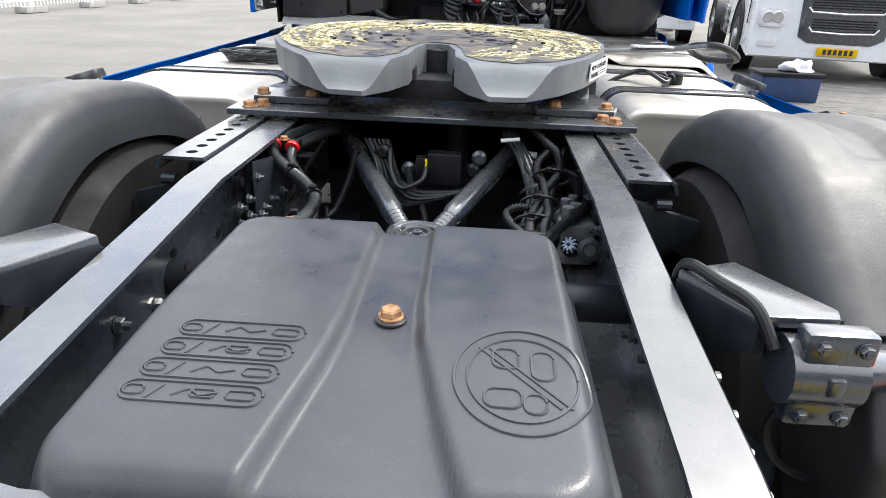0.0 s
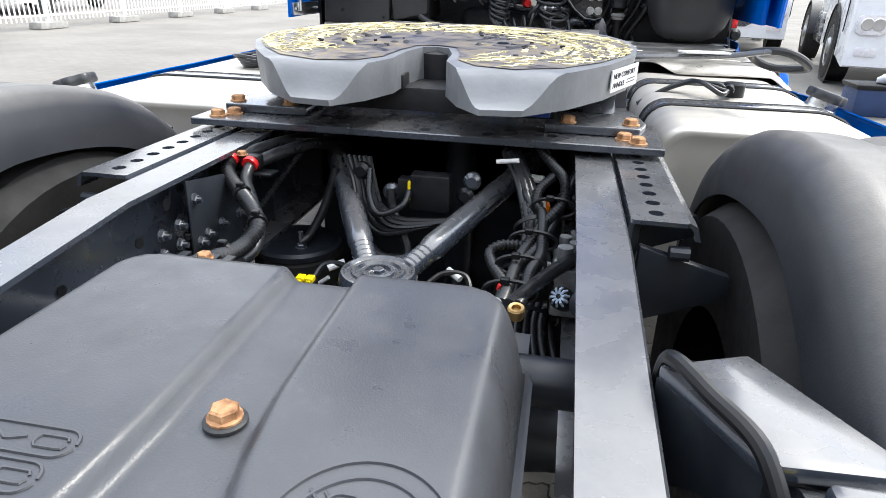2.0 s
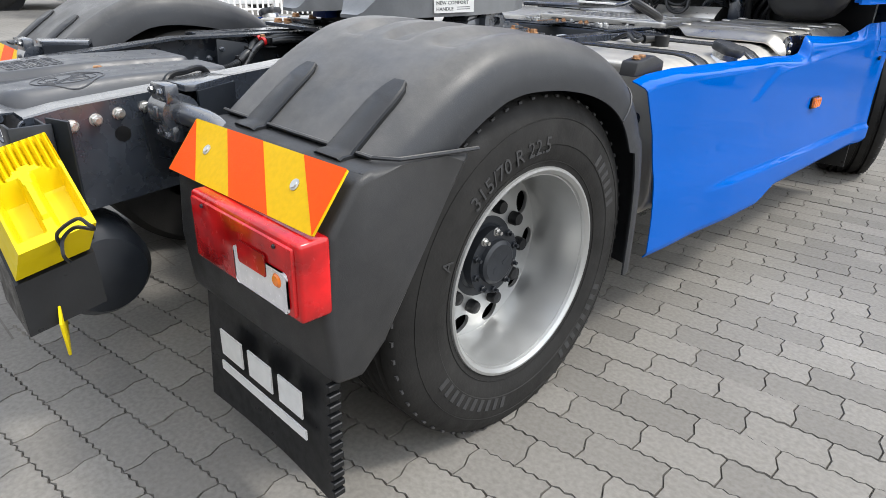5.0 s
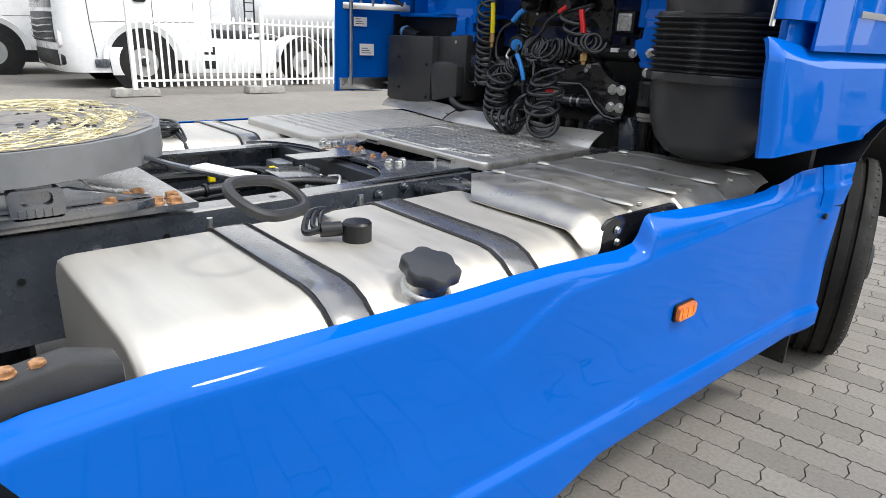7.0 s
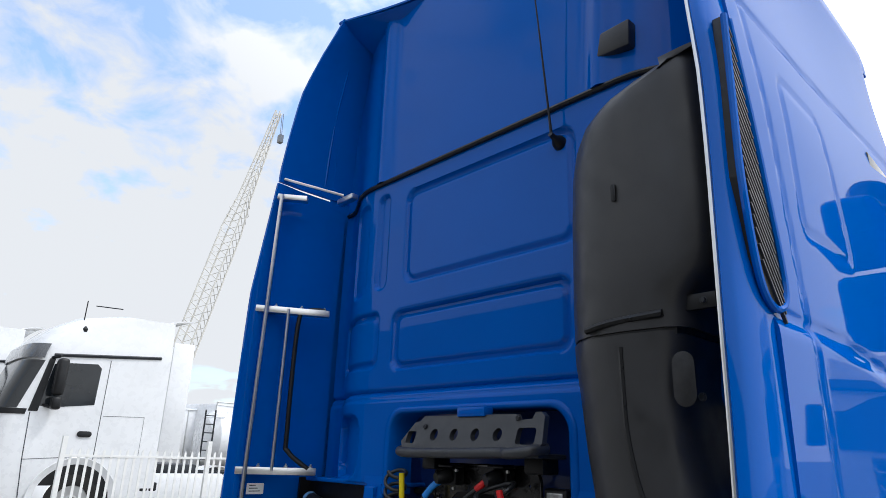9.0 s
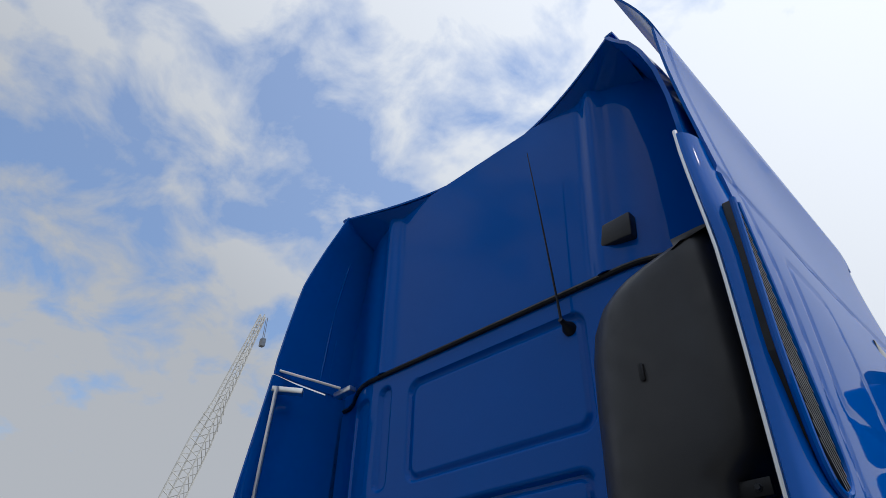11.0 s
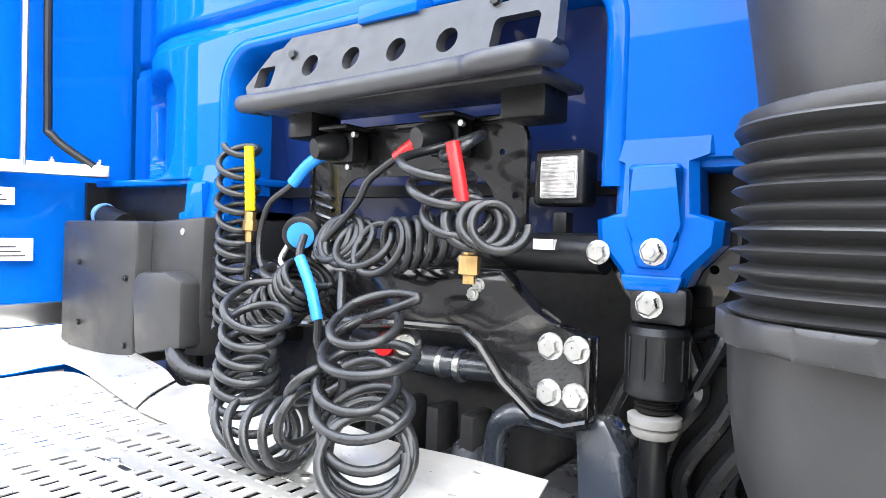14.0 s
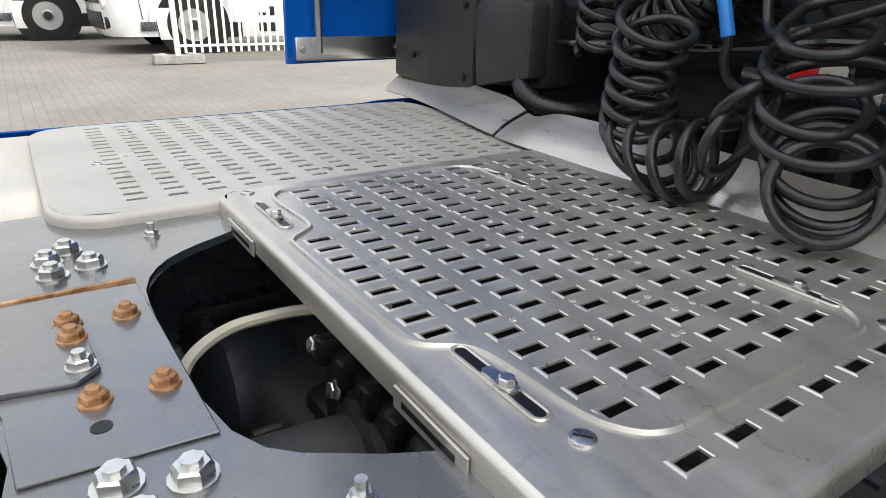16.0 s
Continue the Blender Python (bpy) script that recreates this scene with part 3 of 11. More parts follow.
for s in (-1, 1):
    bm = bmesh.new()

    def wall(u, v):
        d = 0.362 + 0.0937 * u
        x, y = corner_at(d)
        z0 = 0.688 + 0.020 * smooth(0.37, 0.395, d)
        return V(s * x, y, z0 + (corner_top(d) - z0) * v)

    sheet(bm, wall, 18, 8, 0.006)
    part("rounded_end", bm, FRAME, beam, angle=50)
    bm = bmesh.new()
    lip = [0.362 + 0.0937 * k / 20 for k in range(21)]
    tube(bm, [(s * corner_at(d)[0], corner_at(d)[1], corner_top(d)) for d in lip], 0.0048, 8)
    part("cut_lip", bm, FRAME, beam)

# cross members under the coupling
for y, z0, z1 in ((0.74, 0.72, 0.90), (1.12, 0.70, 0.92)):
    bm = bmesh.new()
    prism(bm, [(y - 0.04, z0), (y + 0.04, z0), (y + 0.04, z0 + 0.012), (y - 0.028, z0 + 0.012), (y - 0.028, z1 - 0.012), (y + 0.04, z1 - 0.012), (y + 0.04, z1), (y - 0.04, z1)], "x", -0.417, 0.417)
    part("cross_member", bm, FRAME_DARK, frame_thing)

# mounting plate of the coupling
bm = bmesh.new()
prism(bm, [(-0.53, 0.365), (0.53, 0.365), (0.53, 0.60), (0.455, 0.66), (0.455, 1.10), (-0.455, 1.10), (-0.455, 0.66), (-0.53, 0.60)], "z", 0.955, 0.971, 0.002, 1)
mplate = part("mounting_plate", bm, FRAME, frame_thing, "thick grey steel mounting plate, dusty and scuffed")
for x, y in ((0.02, 0.40), (0.16, 0.39), (-0.2, 0.395), (0.30, 0.42)):
    bm = bmesh.new()
    cyl(bm, (x, y, 0.9705), (x, y, 0.972), 0.012, seg=12)
    part("bolt_hole", bm, BLACK, mplate)
for s in (-1, 1):
    for x, y in ((0.478, 0.40), (0.452, 0.43), (0.43, 0.97), (0.415, 1.01), (0.43, 1.05), (0.38, 1.06)):
        bolt(mplate, (s * x, y, 0.971), (0, 0, 1), 0.017, RUST)

# arched cross member ahead of the coupling, with bolted joint plates
bm = bmesh.new()
out = [(p.x, p.y) for p in spline([(-0.29, 2.17, 0), (-0.226, 2.085, 0), (-0.183, 2.007, 0), (-0.12, 1.955, 0), (0.0, 1.945, 0), (0.20, 1.956, 0), (0.266, 2.017, 0), (0.31, 2.10, 0), (0.33, 2.17, 0)], 3)]
top_poly = [(-0.417, 1.62), (-0.40, 1.70), (-0.33, 1.76), (-0.22, 1.80), (-0.10, 1.80), (0.08, 1.80), (0.16, 1.818), (0.24, 1.808), (0.31, 1.775), (0.386, 1.718), (0.417, 1.62), (0.417, 2.18)] + out[::-1] + [(-0.417, 2.18)]
prism(bm, top_poly, "z", 0.944, 0.955, 0.002, 1)
xmem = part("arched_cross_member", bm, FRAME, frame_thing)
bm = bmesh.new()
prism(bm, [(-0.113, 1.81), (-0.10, 1.80), (0.06, 1.803), (0.10, 1.815), (0.19, 1.82), (0.20, 1.950), (-0.105, 1.942)], "z", 0.9555, 0.9585, 0.001, 1)
joint = part("joint_plate", bm, FRAME, frame_thing)
bm = bmesh.new()
prism(bm, [(-0.045, 1.60), (0.055, 1.60), (0.075, 1.82), (0.085, 1.868), (0.070, 1.886), (-0.020, 1.880), (-0.030, 1.82)], "z", 0.959, 0.964, 0.0015, 1)
part("tongue", bm, FRAME, joint)
bm = bmesh.new()
prism(bm, circle(0.150, 1.876, 0.008, 14), "z", 0.9587, 0.9592)
part("bolt_hole", bm, BLACK, joint)
for x, y in ((-0.029, 1.920), (-0.035, 1.869), (0.115, 1.928), (0.113, 1.876), (0.007, 1.870)):
    bolt(joint, (x, y, 0.964 if 0.0 < x < 0.03 else 0.9585), (0, 0, 1), 0.0112, RUST, 0.004)
bolt(joint, (0.061, 1.872, 0.964), (0, 0, 1), 0.0108, ZINC, 0.006)
for s in (-1, 1):
    for x, y in ((0.175, 1.865), (0.186, 1.905), (0.218, 1.862), (0.246, 1.884)) if s < 0 else ((0.218, 1.877), (0.236, 1.922), (0.250, 1.850), (0.262, 1.885)):
        bolt(xmem, (s * x, y, 0.955), (0, 0, 1), 0.015, ZINC, 0.004)
    bolt(xmem, (s * 0.315 if s > 0 else -0.258, 2.010 if s > 0 else 1.985, 0.955), (0, 0, 1), 0.009, ZINC, 0.01)
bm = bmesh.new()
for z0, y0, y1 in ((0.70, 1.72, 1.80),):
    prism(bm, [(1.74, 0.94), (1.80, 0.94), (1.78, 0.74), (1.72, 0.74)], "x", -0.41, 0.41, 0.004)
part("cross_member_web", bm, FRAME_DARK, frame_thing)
# panel added behind the stay to stand in for the pit's deep shade
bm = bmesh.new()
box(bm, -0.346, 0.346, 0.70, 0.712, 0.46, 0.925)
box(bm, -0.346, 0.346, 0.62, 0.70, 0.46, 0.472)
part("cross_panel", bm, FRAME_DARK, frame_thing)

# rusty edge strip on the joint plate
bm = bmesh.new()
box(bm, -0.119, -0.1135, 1.80, 1.942, 0.9555, 0.9605)
part("cut_edge", bm, RUST, joint)

# riveted gusset and bolt heads on the far rail's inside
bm = bmesh.new()
prism(bm, [(0.038, 0.928), (0.17, 0.905), (0.24, 0.850), (0.22, 0.74), (0.134, 0.716), (0.034, 0.776)], "x", -0.352, -0.3485, 0.001)
gus = part("gusset", bm, FRAME_DARK, frame_thing, "dark riveted gusset plate")
for y, z in ((0.056, 0.888), (0.141, 0.810), (0.088, 0.807), (0.214, 0.806), (0.06, 0.80)):
    bolt(gus, (-0.3485, y, z), (1, 0, 0), 0.010, FRAME, 0.008)
for y, z in ((0.001, 0.857), (-0.051, 0.856), (-0.002, 0.820), (-0.054, 0.820)):
    bolt(frame_thing, (-0.352, y, z), (1, 0, 0), 0.010, FRAME, 0.009)
for y, z in ((-0.025, 0.904), (-0.110, 0.866), (-0.3, 0.84)):
    bm = bmesh.new()
    cyl(bm, (-0.353, y, z), (-0.350, y, z), 0.010, seg=12)
    part("bolt_hole", bm, BLACK, frame_thing)

# ---- fifth wheel ----
fw = thing("fifth_wheel", (0, 0.7, 0.971), "grey cast fifth wheel coupling, its top smeared with yellowish grease", "fifth wheel")
OUTLINE = [(0.055, 0.52), (0.06, 0.42), (0.10, 0.33), (0.155, 0.265), (0.24, 0.275), (0.33, 0.36), (0.405, 0.47), (0.465, 0.60), (0.485, 0.74), (0.47, 0.87), (0.42, 0.98), (0.33, 1.06), (0.18, 1.11), (0.0, 1.12)]
right = [(0.0, 0.615), (0.032, 0.602)] + OUTLINE
poly = right + [(-x, y) for x, y in right[::-1] if x > 0]


def fw_top(x, y):
    """Height of the coupling's top: level in the middle, ramps falling to the two rear horns."""
    return 1.150 - 0.064 * smooth(0.345, 0.272, y)


t = bmesh.new()
vs = [t.verts.new((x, y, 1.15)) for x, y in poly]
for k in range(len(vs)):
    t.edges.new((vs[k], vs[(k + 1) % len(vs)]))
bmesh.ops.triangle_fill(t, use_beauty=True, use_dissolve=False, edges=list(t.edges))
bmesh.ops.subdivide_edges(t, edges=list(t.edges), cuts=2, use_grid_fill=True)
bmesh.ops.triangulate(t, faces=list(t.faces))
bmesh.ops.subdivide_edges(t, edges=list(t.edges), cuts=1, use_grid_fill=True)
low = bmesh.ops.extrude_face_region(t, geom=list(t.faces))
for g in low["geom"]:
    if isinstance(g, bmesh.types.BMVert):
        g.co.z = 1.074
for v in t.verts:
    if v.co.z > 1.1:
        v.co.z = fw_top(v.co.x, v.co.y)
    else:
        v.co.x *= 0.985
part("top_plate", t, mat("cast grey coupling paint", (0.175, 0.182, 0.19), 0.45, var=0.22, scale=6, bump=0.15, bscale=90, fleck=0.25, fleck_col=(0.12, 0.11, 0.1)), fw)
# worn greasy wearing surface, two pads joined round the front
inner = [(0.07, 0.54), (0.085, 0.43), (0.13, 0.37), (0.21, 0.350), (0.31, 0.395), (0.39, 0.49), (0.452, 0.62), (0.47, 0.74), (0.456, 0.86), (0.41, 0.96), (0.32, 1.045), (0.18, 1.095), (0.0, 1.105)]
gp = [(0.0, 0.63), (0.05, 0.61)] + inner
gp = gp + [(-x, y) for x, y in gp[::-1] if x > 0]
t = bmesh.new()
vs = [t.verts.new((x, y, 1.152)) for x, y in gp]
for k in range(len(vs)):
    t.edges.new((vs[k], vs[(k + 1) % len(vs)]))
bmesh.ops.triangle_fill(t, use_beauty=True, use_dissolve=False, edges=list(t.edges))
bmesh.ops.subdivide_edges(t, edges=list(t.edges), cuts=3, use_grid_fill=True)
for v in t.verts:
    v.co.z = fw_top(v.co.x, v.co.y) + 0.002
part("wearing_surface", t, GREASED, fw, "greasy dark wearing surface with yellow-white streaks", 80)
# ridges of grease, swept in arcs by the last trailer
bm = bmesh.new()
rnd = random.Random(4)
for k in range(330):
    r = rnd.uniform(0.29, 0.46) if k % 5 else rnd.uniform(0.2, 0.3)
    a0 = rnd.uniform(-2.45, 2.45)
    n = rnd.randint(6, 22)
    pts = []
    for j in range(n):
        a = a0 + j * 0.022
        rr = r + 0.007 * math.sin(j * 1.3 + k) + 0.02 * (j / n)
        x, y = rr * math.sin(a) * 1.02, 0.69 + rr * math.cos(a) * 0.93
        if y < 0.36 + 0.35 * max(abs(x) - 0.25, 0) or (abs(x) < 0.10 and y < 0.58) or (x / 0.47) ** 2 + ((y - 0.72) / 0.40) ** 2 > 1:
            continue
        pts.append((x, y, 1.1525 + 0.001 * rnd.random()))
    if len(pts) > 2:
        w = rnd.uniform(0.0010, 0.0026)
        tube(bm, pts, [w * (0.4 + 0.6 * math.sin(math.pi * (j + 0.5) / len(pts))) for j in range(len(pts))], 5)
tagged(part("grease", bm, GREASE, fw, "swept ridges of yellowish grease", 80), kind="stuff")
bm = bmesh.new()
rnd = random.Random(6)
for k in range(70):
    a, r = rnd.uniform(-2.6, 2.6), rnd.uniform(0.1, 0.3)
    x, y = r * math.sin(a) * 1.1, 0.74 + r * math.cos(a)
    if y < 0.5 and abs(x) < 0.1:
        continue
    lathe(bm, [(rnd.uniform(0.004, 0.014), 1.1515), (rnd.uniform(0.002, 0.008), 1.1515 + rnd.uniform(0.002, 0.006))], (x, y, 0), (0, 0, 1), 6)
tagged(part("residue", bm, NEAR_BLACK, fw, "black crumbs of old grease"), kind="stuff")
# locking jaw in the throat
bm = bmesh.new()
lathe(bm, [(0.052, 1.06), (0.052, 1.135), (0.036, 1.14), (0.034, 1.07)], (0.0, 0.645, 0), (0, 0, 1), 20)
box(bm, -0.075, 0.075, 0.50, 0.60, 1.05, 1.075, 0.006)
box(bm, -0.085, -0.05, 0.48, 0.56, 1.07, 1.105, 0.006)
box(bm, 0.05, 0.085, 0.48, 0.56, 1.07, 1.105, 0.006)
part("locking_jaw", bm, NEAR_BLACK, fw)
for x, y in ((0.152, 0.71), (-0.16, 0.73)):
    bm = bmesh.new()
    cyl(bm, (x, y, 1.150), (x, y, 1.1535), 0.016, seg=14)
    part("grease_hole", bm, BLACK, fw)
# blue underside flange, brackets on both sides
for s in (-1, 1):
    bm = bmesh.new()
    prism(bm, [(0.62, 0.995), (0.66, 1.06), (0.84, 1.06), (0.90, 0.995)], "x", s * 0.30, s * 0.43, 0.008)
    cyl(bm, (s * 0.29, 0.75, 1.045), (s * 0.455, 0.75, 1.045), 0.035, seg=18)
    part("bearing_block", bm, FRAME, fw)
    bm = bmesh.new()
    t2 = bmesh.new()
    holed(t2, rrect(0.75, 1.016, 0.105, 0.066, 0.012), [rrect(0.75, 1.028, 0.062, 0.03, 0.01)], "x", s * 0.432, s * 0.47)
    merge(bm, t2)
    part("bearing_cap", bm, FRAME, fw, "cast bearing cap with an open window")
    bm = bmesh.new()
    for k in range(5):
        box(bm, s * 0.472 - 0.002, s * 0.472 + 0.002, 0.712 + 0.016 * k, 0.722 + 0.016 * k, 0.988, 1.006)
    part("cast_mark", bm, FRAME, fw)
    bm = bmesh.new()
    prism(bm, [(s * 0.28, 0.45), (s * 0.485, 0.45), (s * 0.505, 0.52), (s * 0.49, 0.62), (s * 0.47, 0.66), (s * 0.47, 0.95), (s * 0.44, 1.0), (s * 0.36, 1.0), (s * 0.30, 0.9)], "z", 0.972, 0.992, 0.004)
    base = part("base_bracket", bm, FRAME, fw)
    prism_b = bmesh.new()
    prism(prism_b, [(0.60, 0.992), (0.64, 1.03), (0.68, 1.04), (0.82, 1.04), (0.92, 1.01), (1.0, 0.994)], "x", s * 0.36, s * 0.44, 0.006)
    part("base_web", prism_b, FRAME, fw)
    for x, y in ((0.468, 0.485), (0.33, 0.48), (0.43, 0.90), (0.415, 0.94), (0.39, 0.975)):
        bolt(base, (s * x, y, 0.992), (0, 0, 1), 0.0165, RUST)
bm = bmesh.new()
box(bm, -0.30, 0.30, 0.50, 0.60, 0.99, 1.045, 0.004)
part("cross_web", bm, NEAR_BLACK, fw)
for x0 in (-0.27, 0.20):
    bm = bmesh.new()
    box(bm, x0, x0 + 0.09, 0.44, 0.50, 1.005, 1.04, 0.004)
    part("blue_pad", bm, mat("pad blue paint", (0.01, 0.04, 0.22), 0.5), fw, "dark blue painted pad under the plate")
# white label with two lines of words on the flank
d = Vector((0.463 - 0.398, 0.628 - 0.494, 0)).normalized()
nrm = Vector((d.y, -d.x, 0))
o = Vector((0.404, 0.487, 1.088)) + nrm * 0.012
bm = bmesh.new()
q = [o, o + d * 0.150, o + d * 0.150 + V(0, 0, 0.048), o + V(0, 0, 0.048)]
skin(bm, [[bm.verts.new(p) for p in q], [bm.verts.new(p - nrm * 0.003) for p in q]])
label_ob = part("label", bm, WHITE, fw, "white label with black capital letters")
mm = Matrix((( d.x, 0, nrm.x, 0), (d.y, 0, nrm.y, 0), (0, 1, 0, 0), (0, 0, 0, 1)))
for words, size, dx, dz in (("NEW COMFORT", 0.0165, 0.008, 0.028), ("HANDLE", 0.0165, 0.008, 0.008)):
    t = lettering(words, size, 0.0006)
    t.transform(Matrix.Translation(o + d * dx + V(0, 0, dz) + nrm * 0.0005) @ mm)
    part("words", t, INK, label_ob)
t = bmesh.new()
for k in range(2):
    p = o + d * 0.085 + V(0, 0, 0.010 + 0.007 * k) + nrm * 0.0006
    q = [p, p + d * 0.05, p + d * 0.05 + V(0, 0, 0.0022), p + V(0, 0, 0.0022)]
    t.faces.new([t.verts.new(c) for c in q])
part("small_print", t, INK, label_ob)

# the coupling plate rocks back on its bearings: the rear horns hang lower
ROCK = Matrix.Translation((0, 1.12, 1.148)) @ Matrix.Rotation(radians(2.6), 4, "X") @ Matrix.Translation((0, -1.12, -1.148))
ROCK = Matrix.Translation(-ORG[fw]) @ ROCK @ Matrix.Translation(ORG[fw])
for ob in list(fw.children_recursive):
    if ob.name.split(".")[0] in ("top_plate", "wearing_surface", "grease", "residue", "locking_jaw", "grease_hole", "label", "words", "small_print"):
        ob.data.transform(ROCK)

# release handle: rod and closed loop reaching over the tank
hd = thing("release_handle", (0.55, 1.2, 1.0), "grey steel pull handle ending in a rounded loop", "handle")
bm = bmesh.new()
mid, e1, e2 = V(0.916, 1.070, 1.088), V(-0.040, 0.078, -0.010), V(-0.046, -0.020, 0.026)
loop = [mid + e1 * a + e2 * b for a, b in ((1.0, 0.0), (0.86, 0.62), (0.45, 0.92), (-0.45, 0.98), (-0.88, 0.66), (-1.0, 0.0), (-0.86, -0.66), (-0.45, -0.95), (0.45, -0.92), (0.86, -0.60))]
tube(bm, spline(loop, 6, True), 0.0115, 10, True)
part("grip_loop", bm, PLASTIC, hd)
bm = bmesh.new()
tube(bm, spline([(0.41, 1.00, 1.085), (0.55, 1.02, 1.088), (0.70, 1.065, 1.090), (0.80, 1.075, 1.098), mid - e1 * 0.45 + e2 * 0.98], 5), 0.008, 8)
part("pull_rod", bm, FRAME, hd)
bm = bmesh.new()
obox(bm, look((0.71, 1.066, 1.102), (0.79, 1.098, 1.100)), 0.045, 0.005, 0.150)
part("white_tag", bm, WHITE, hd)

# ---- cover between the rails, behind the axle ----
def cover_h(x, y):
    """Moulded lid: crowned, with a sunk channel down the middle and rounded edges."""
    left = lerp([(-0.87, -0.062), (-0.75, -0.045), (-0.64, -0.026), (-0.55, -0.018), (-0.2, -0.022)], y)
    right = lerp([(-0.87, 0.142), (-0.73, 0.103), (-0.60, 0.073), (-0.5, 0.062), (-0.2, 0.056)], y)
    chan = smooth(left - 0.016, left + 0.004, x) * smooth(right + 0.016, right - 0.004, x)
    # distance inside the rounded rectangle of the lid
    dx, dy = abs(x) - 0.298 + 0.085, abs(y + 0.5275) - 0.3305 + 0.085
    d = 0.085 - math.hypot(max(dx, 0.0), max(dy, 0.0)) - min(max(dx, dy), 0.0)
    round_ = 1 - max(0.0, 1 - max(d, 0.0) / 0.045) ** 2.3
    return 0.805 + (0.112 - 0.019 * smooth(-0.5, -0.87, y)) * round_ - 0.022 * chan * round_


cov = thing("axle_cover", (0, -0.5, 0.8), "dark grey moulded plastic cover between the frame rails, with embossed pictograms", "cover")
bm = bmesh.new()
sheet(bm, lambda u, v: V(-0.3 + 0.6 * u, -0.86 + 0.71 * v, cover_h(-0.3 + 0.6 * u, -0.86 + 0.71 * v)), 120, 60, 0.004)
lid = part("lid", bm, COVER, cov, angle=50)
bm = bmesh.new()
prism(bm, rrect(0.0, -0.525, 0.62, 0.66, 0.08), "z", 0.78, 0.806, 0.004)
part("rim", bm, COVER, cov)


def emboss(pts, r, closed=False, dz=0.0006):
    bm = bmesh.new()
    if closed:
        pts = list(pts) + [pts[0]]
    pts = [(p.x, p.y) for p in even([(x, y, 0) for x, y in pts], 0.005)]
    tube(bm, [(x, y, cover_h(x, y) + dz) for x, y in pts], r, 5)
    return part("embossed_line", bm, COVER, lid)


lx, ly = 0.197, -0.660
emboss([(lx + 0.076 * math.cos(a), ly + 0.088 * math.sin(a)) for a in [2 * math.pi * k / 48 for k in range(48)]], 0.0022, True)
emboss([(lx + 0.061 * math.cos(a), ly + 0.07 * math.sin(a)) for a in [2 * math.pi * k / 44 for k in range(44)]], 0.0018, True)
for dx in (-0.006, 0.006):
    emboss([(lx - 0.042 + dx + 0.09 * k / 10, ly + 0.05 - 0.1 * k / 10) for k in range(11)], 0.0016)
for cx, cy, w, h in ((lx - 0.018, ly + 0.032, 0.03, 0.036), (lx + 0.024, ly + 0.022, 0.026, 0.05), (lx - 0.022, ly - 0.035, 0.04, 0.03), (lx + 0.012, ly - 0.042, 0.024, 0.03)):
    emboss(rrect(cx, cy, w, h, 0.011), 0.0016, True)
for k in range(4):
    cx, cy = -0.136 - 0.005 * k, -0.606 - 0.038 * k
    emboss(rrect(cx, cy, 0.152, 0.031, 0.0153), 0.0017, True)
    emboss([(cx - 0.045, cy - 0.012), (cx - 0.032, cy + 0.012)], 0.0014)
    emboss(rrect(cx - 0.062, cy, 0.022, 0.014, 0.006), 0.0014, True)
    emboss([(cx - 0.02, cy - 0.005), (cx - 0.005, cy + 0.006), (cx + 0.01, cy - 0.004), (cx + 0.03, cy + 0.003)], 0.0014)
    emboss(rrect(cx + 0.052, cy, 0.03, 0.013, 0.004), 0.0014, True)
    if k % 2:
        emboss(rrect(cx + 0.012, cy, 0.026, 0.012, 0.004), 0.0014, True)
bm = bmesh.new()
lathe(bm, [(0.021, 0.0), (0.021, 0.003), (0.017, 0.005)], (0.032, -0.530, cover_h(0.032, -0.530) + 0.001), (0, 0, 1), 22)
part("washer", bm, PLASTIC, cov)
bolt(cov, (0.032, -0.530, cover_h(0.032, -0.530) + 0.006), (0, 0, 1), 0.0145, RUST, label="rusty hexagon bolt")

# ---- under-run tube and air tank behind the beam ----
bm = bmesh.new()
lathe(bm, [(0.04, -0.62), (0.10, -0.60), (0.125, -0.56), (0.13, -0.5), (0.13, 0.40), (0.125, 0.45), (0.10, 0.49), (0.04, 0.51)], (0, -0.74, 0.46), (1, 0, 0), 28)
airt = thing("air_tank", (0, -0.74, 0.33), "dark grey cylindrical air tank slung under the rear beam", "air tank")
part("shell", bm, FRAME_DARK, airt)
for x in (-0.4, 0.32):
    bm = bmesh.new()
    tube(bm, [(x, -0.74 + 0.134 * math.cos(a), 0.46 + 0.134 * math.sin(a)) for a in [2 * math.pi * k / 24 for k in range(24)]], 0.006, 6, True)
    part("strap", bm, FRAME_DARK, airt)
    bm = bmesh.new()
    box(bm, x - 0.02, x + 0.02, -0.80, -0.70, 0.58, 0.68, 0.006)
    part("hanger", bm, FRAME_DARK, airt)
bm = bmesh.new()
cyl(bm, (-0.04, -0.874, 0.455), (-0.04, -0.866, 0.455), 0.016, seg=16)
part("round_label", bm, WHITE, airt)
bolt(airt, (0.27, -0.865, 0.44), (0, -1, 0), 0.02, FRAME, 0.01, name="drain_valve")
bm = bmesh.new()
tube(bm, spline([(-0.14, -0.80, 0.57), (-0.05, -0.835, 0.60), (0.05, -0.84, 0.605), (0.16, -0.83, 0.62), (0.27, -0.80, 0.645)], 6), 0.017, 10)
part("feed_hose", bm, HOSE, airt)
solo("tow_coupling", lathe(bmesh.new(), [(0.03, -0.1), (0.045, -0.08), (0.045, 0.04), (0.03, 0.06)], (-0.09, -0.86, 0.60), (0, 0, 1), 18), FRAME_DARK, (-0.09, -0.86, 0.5), "dark grey cast towing eye under the rear beam", "tow coupling")
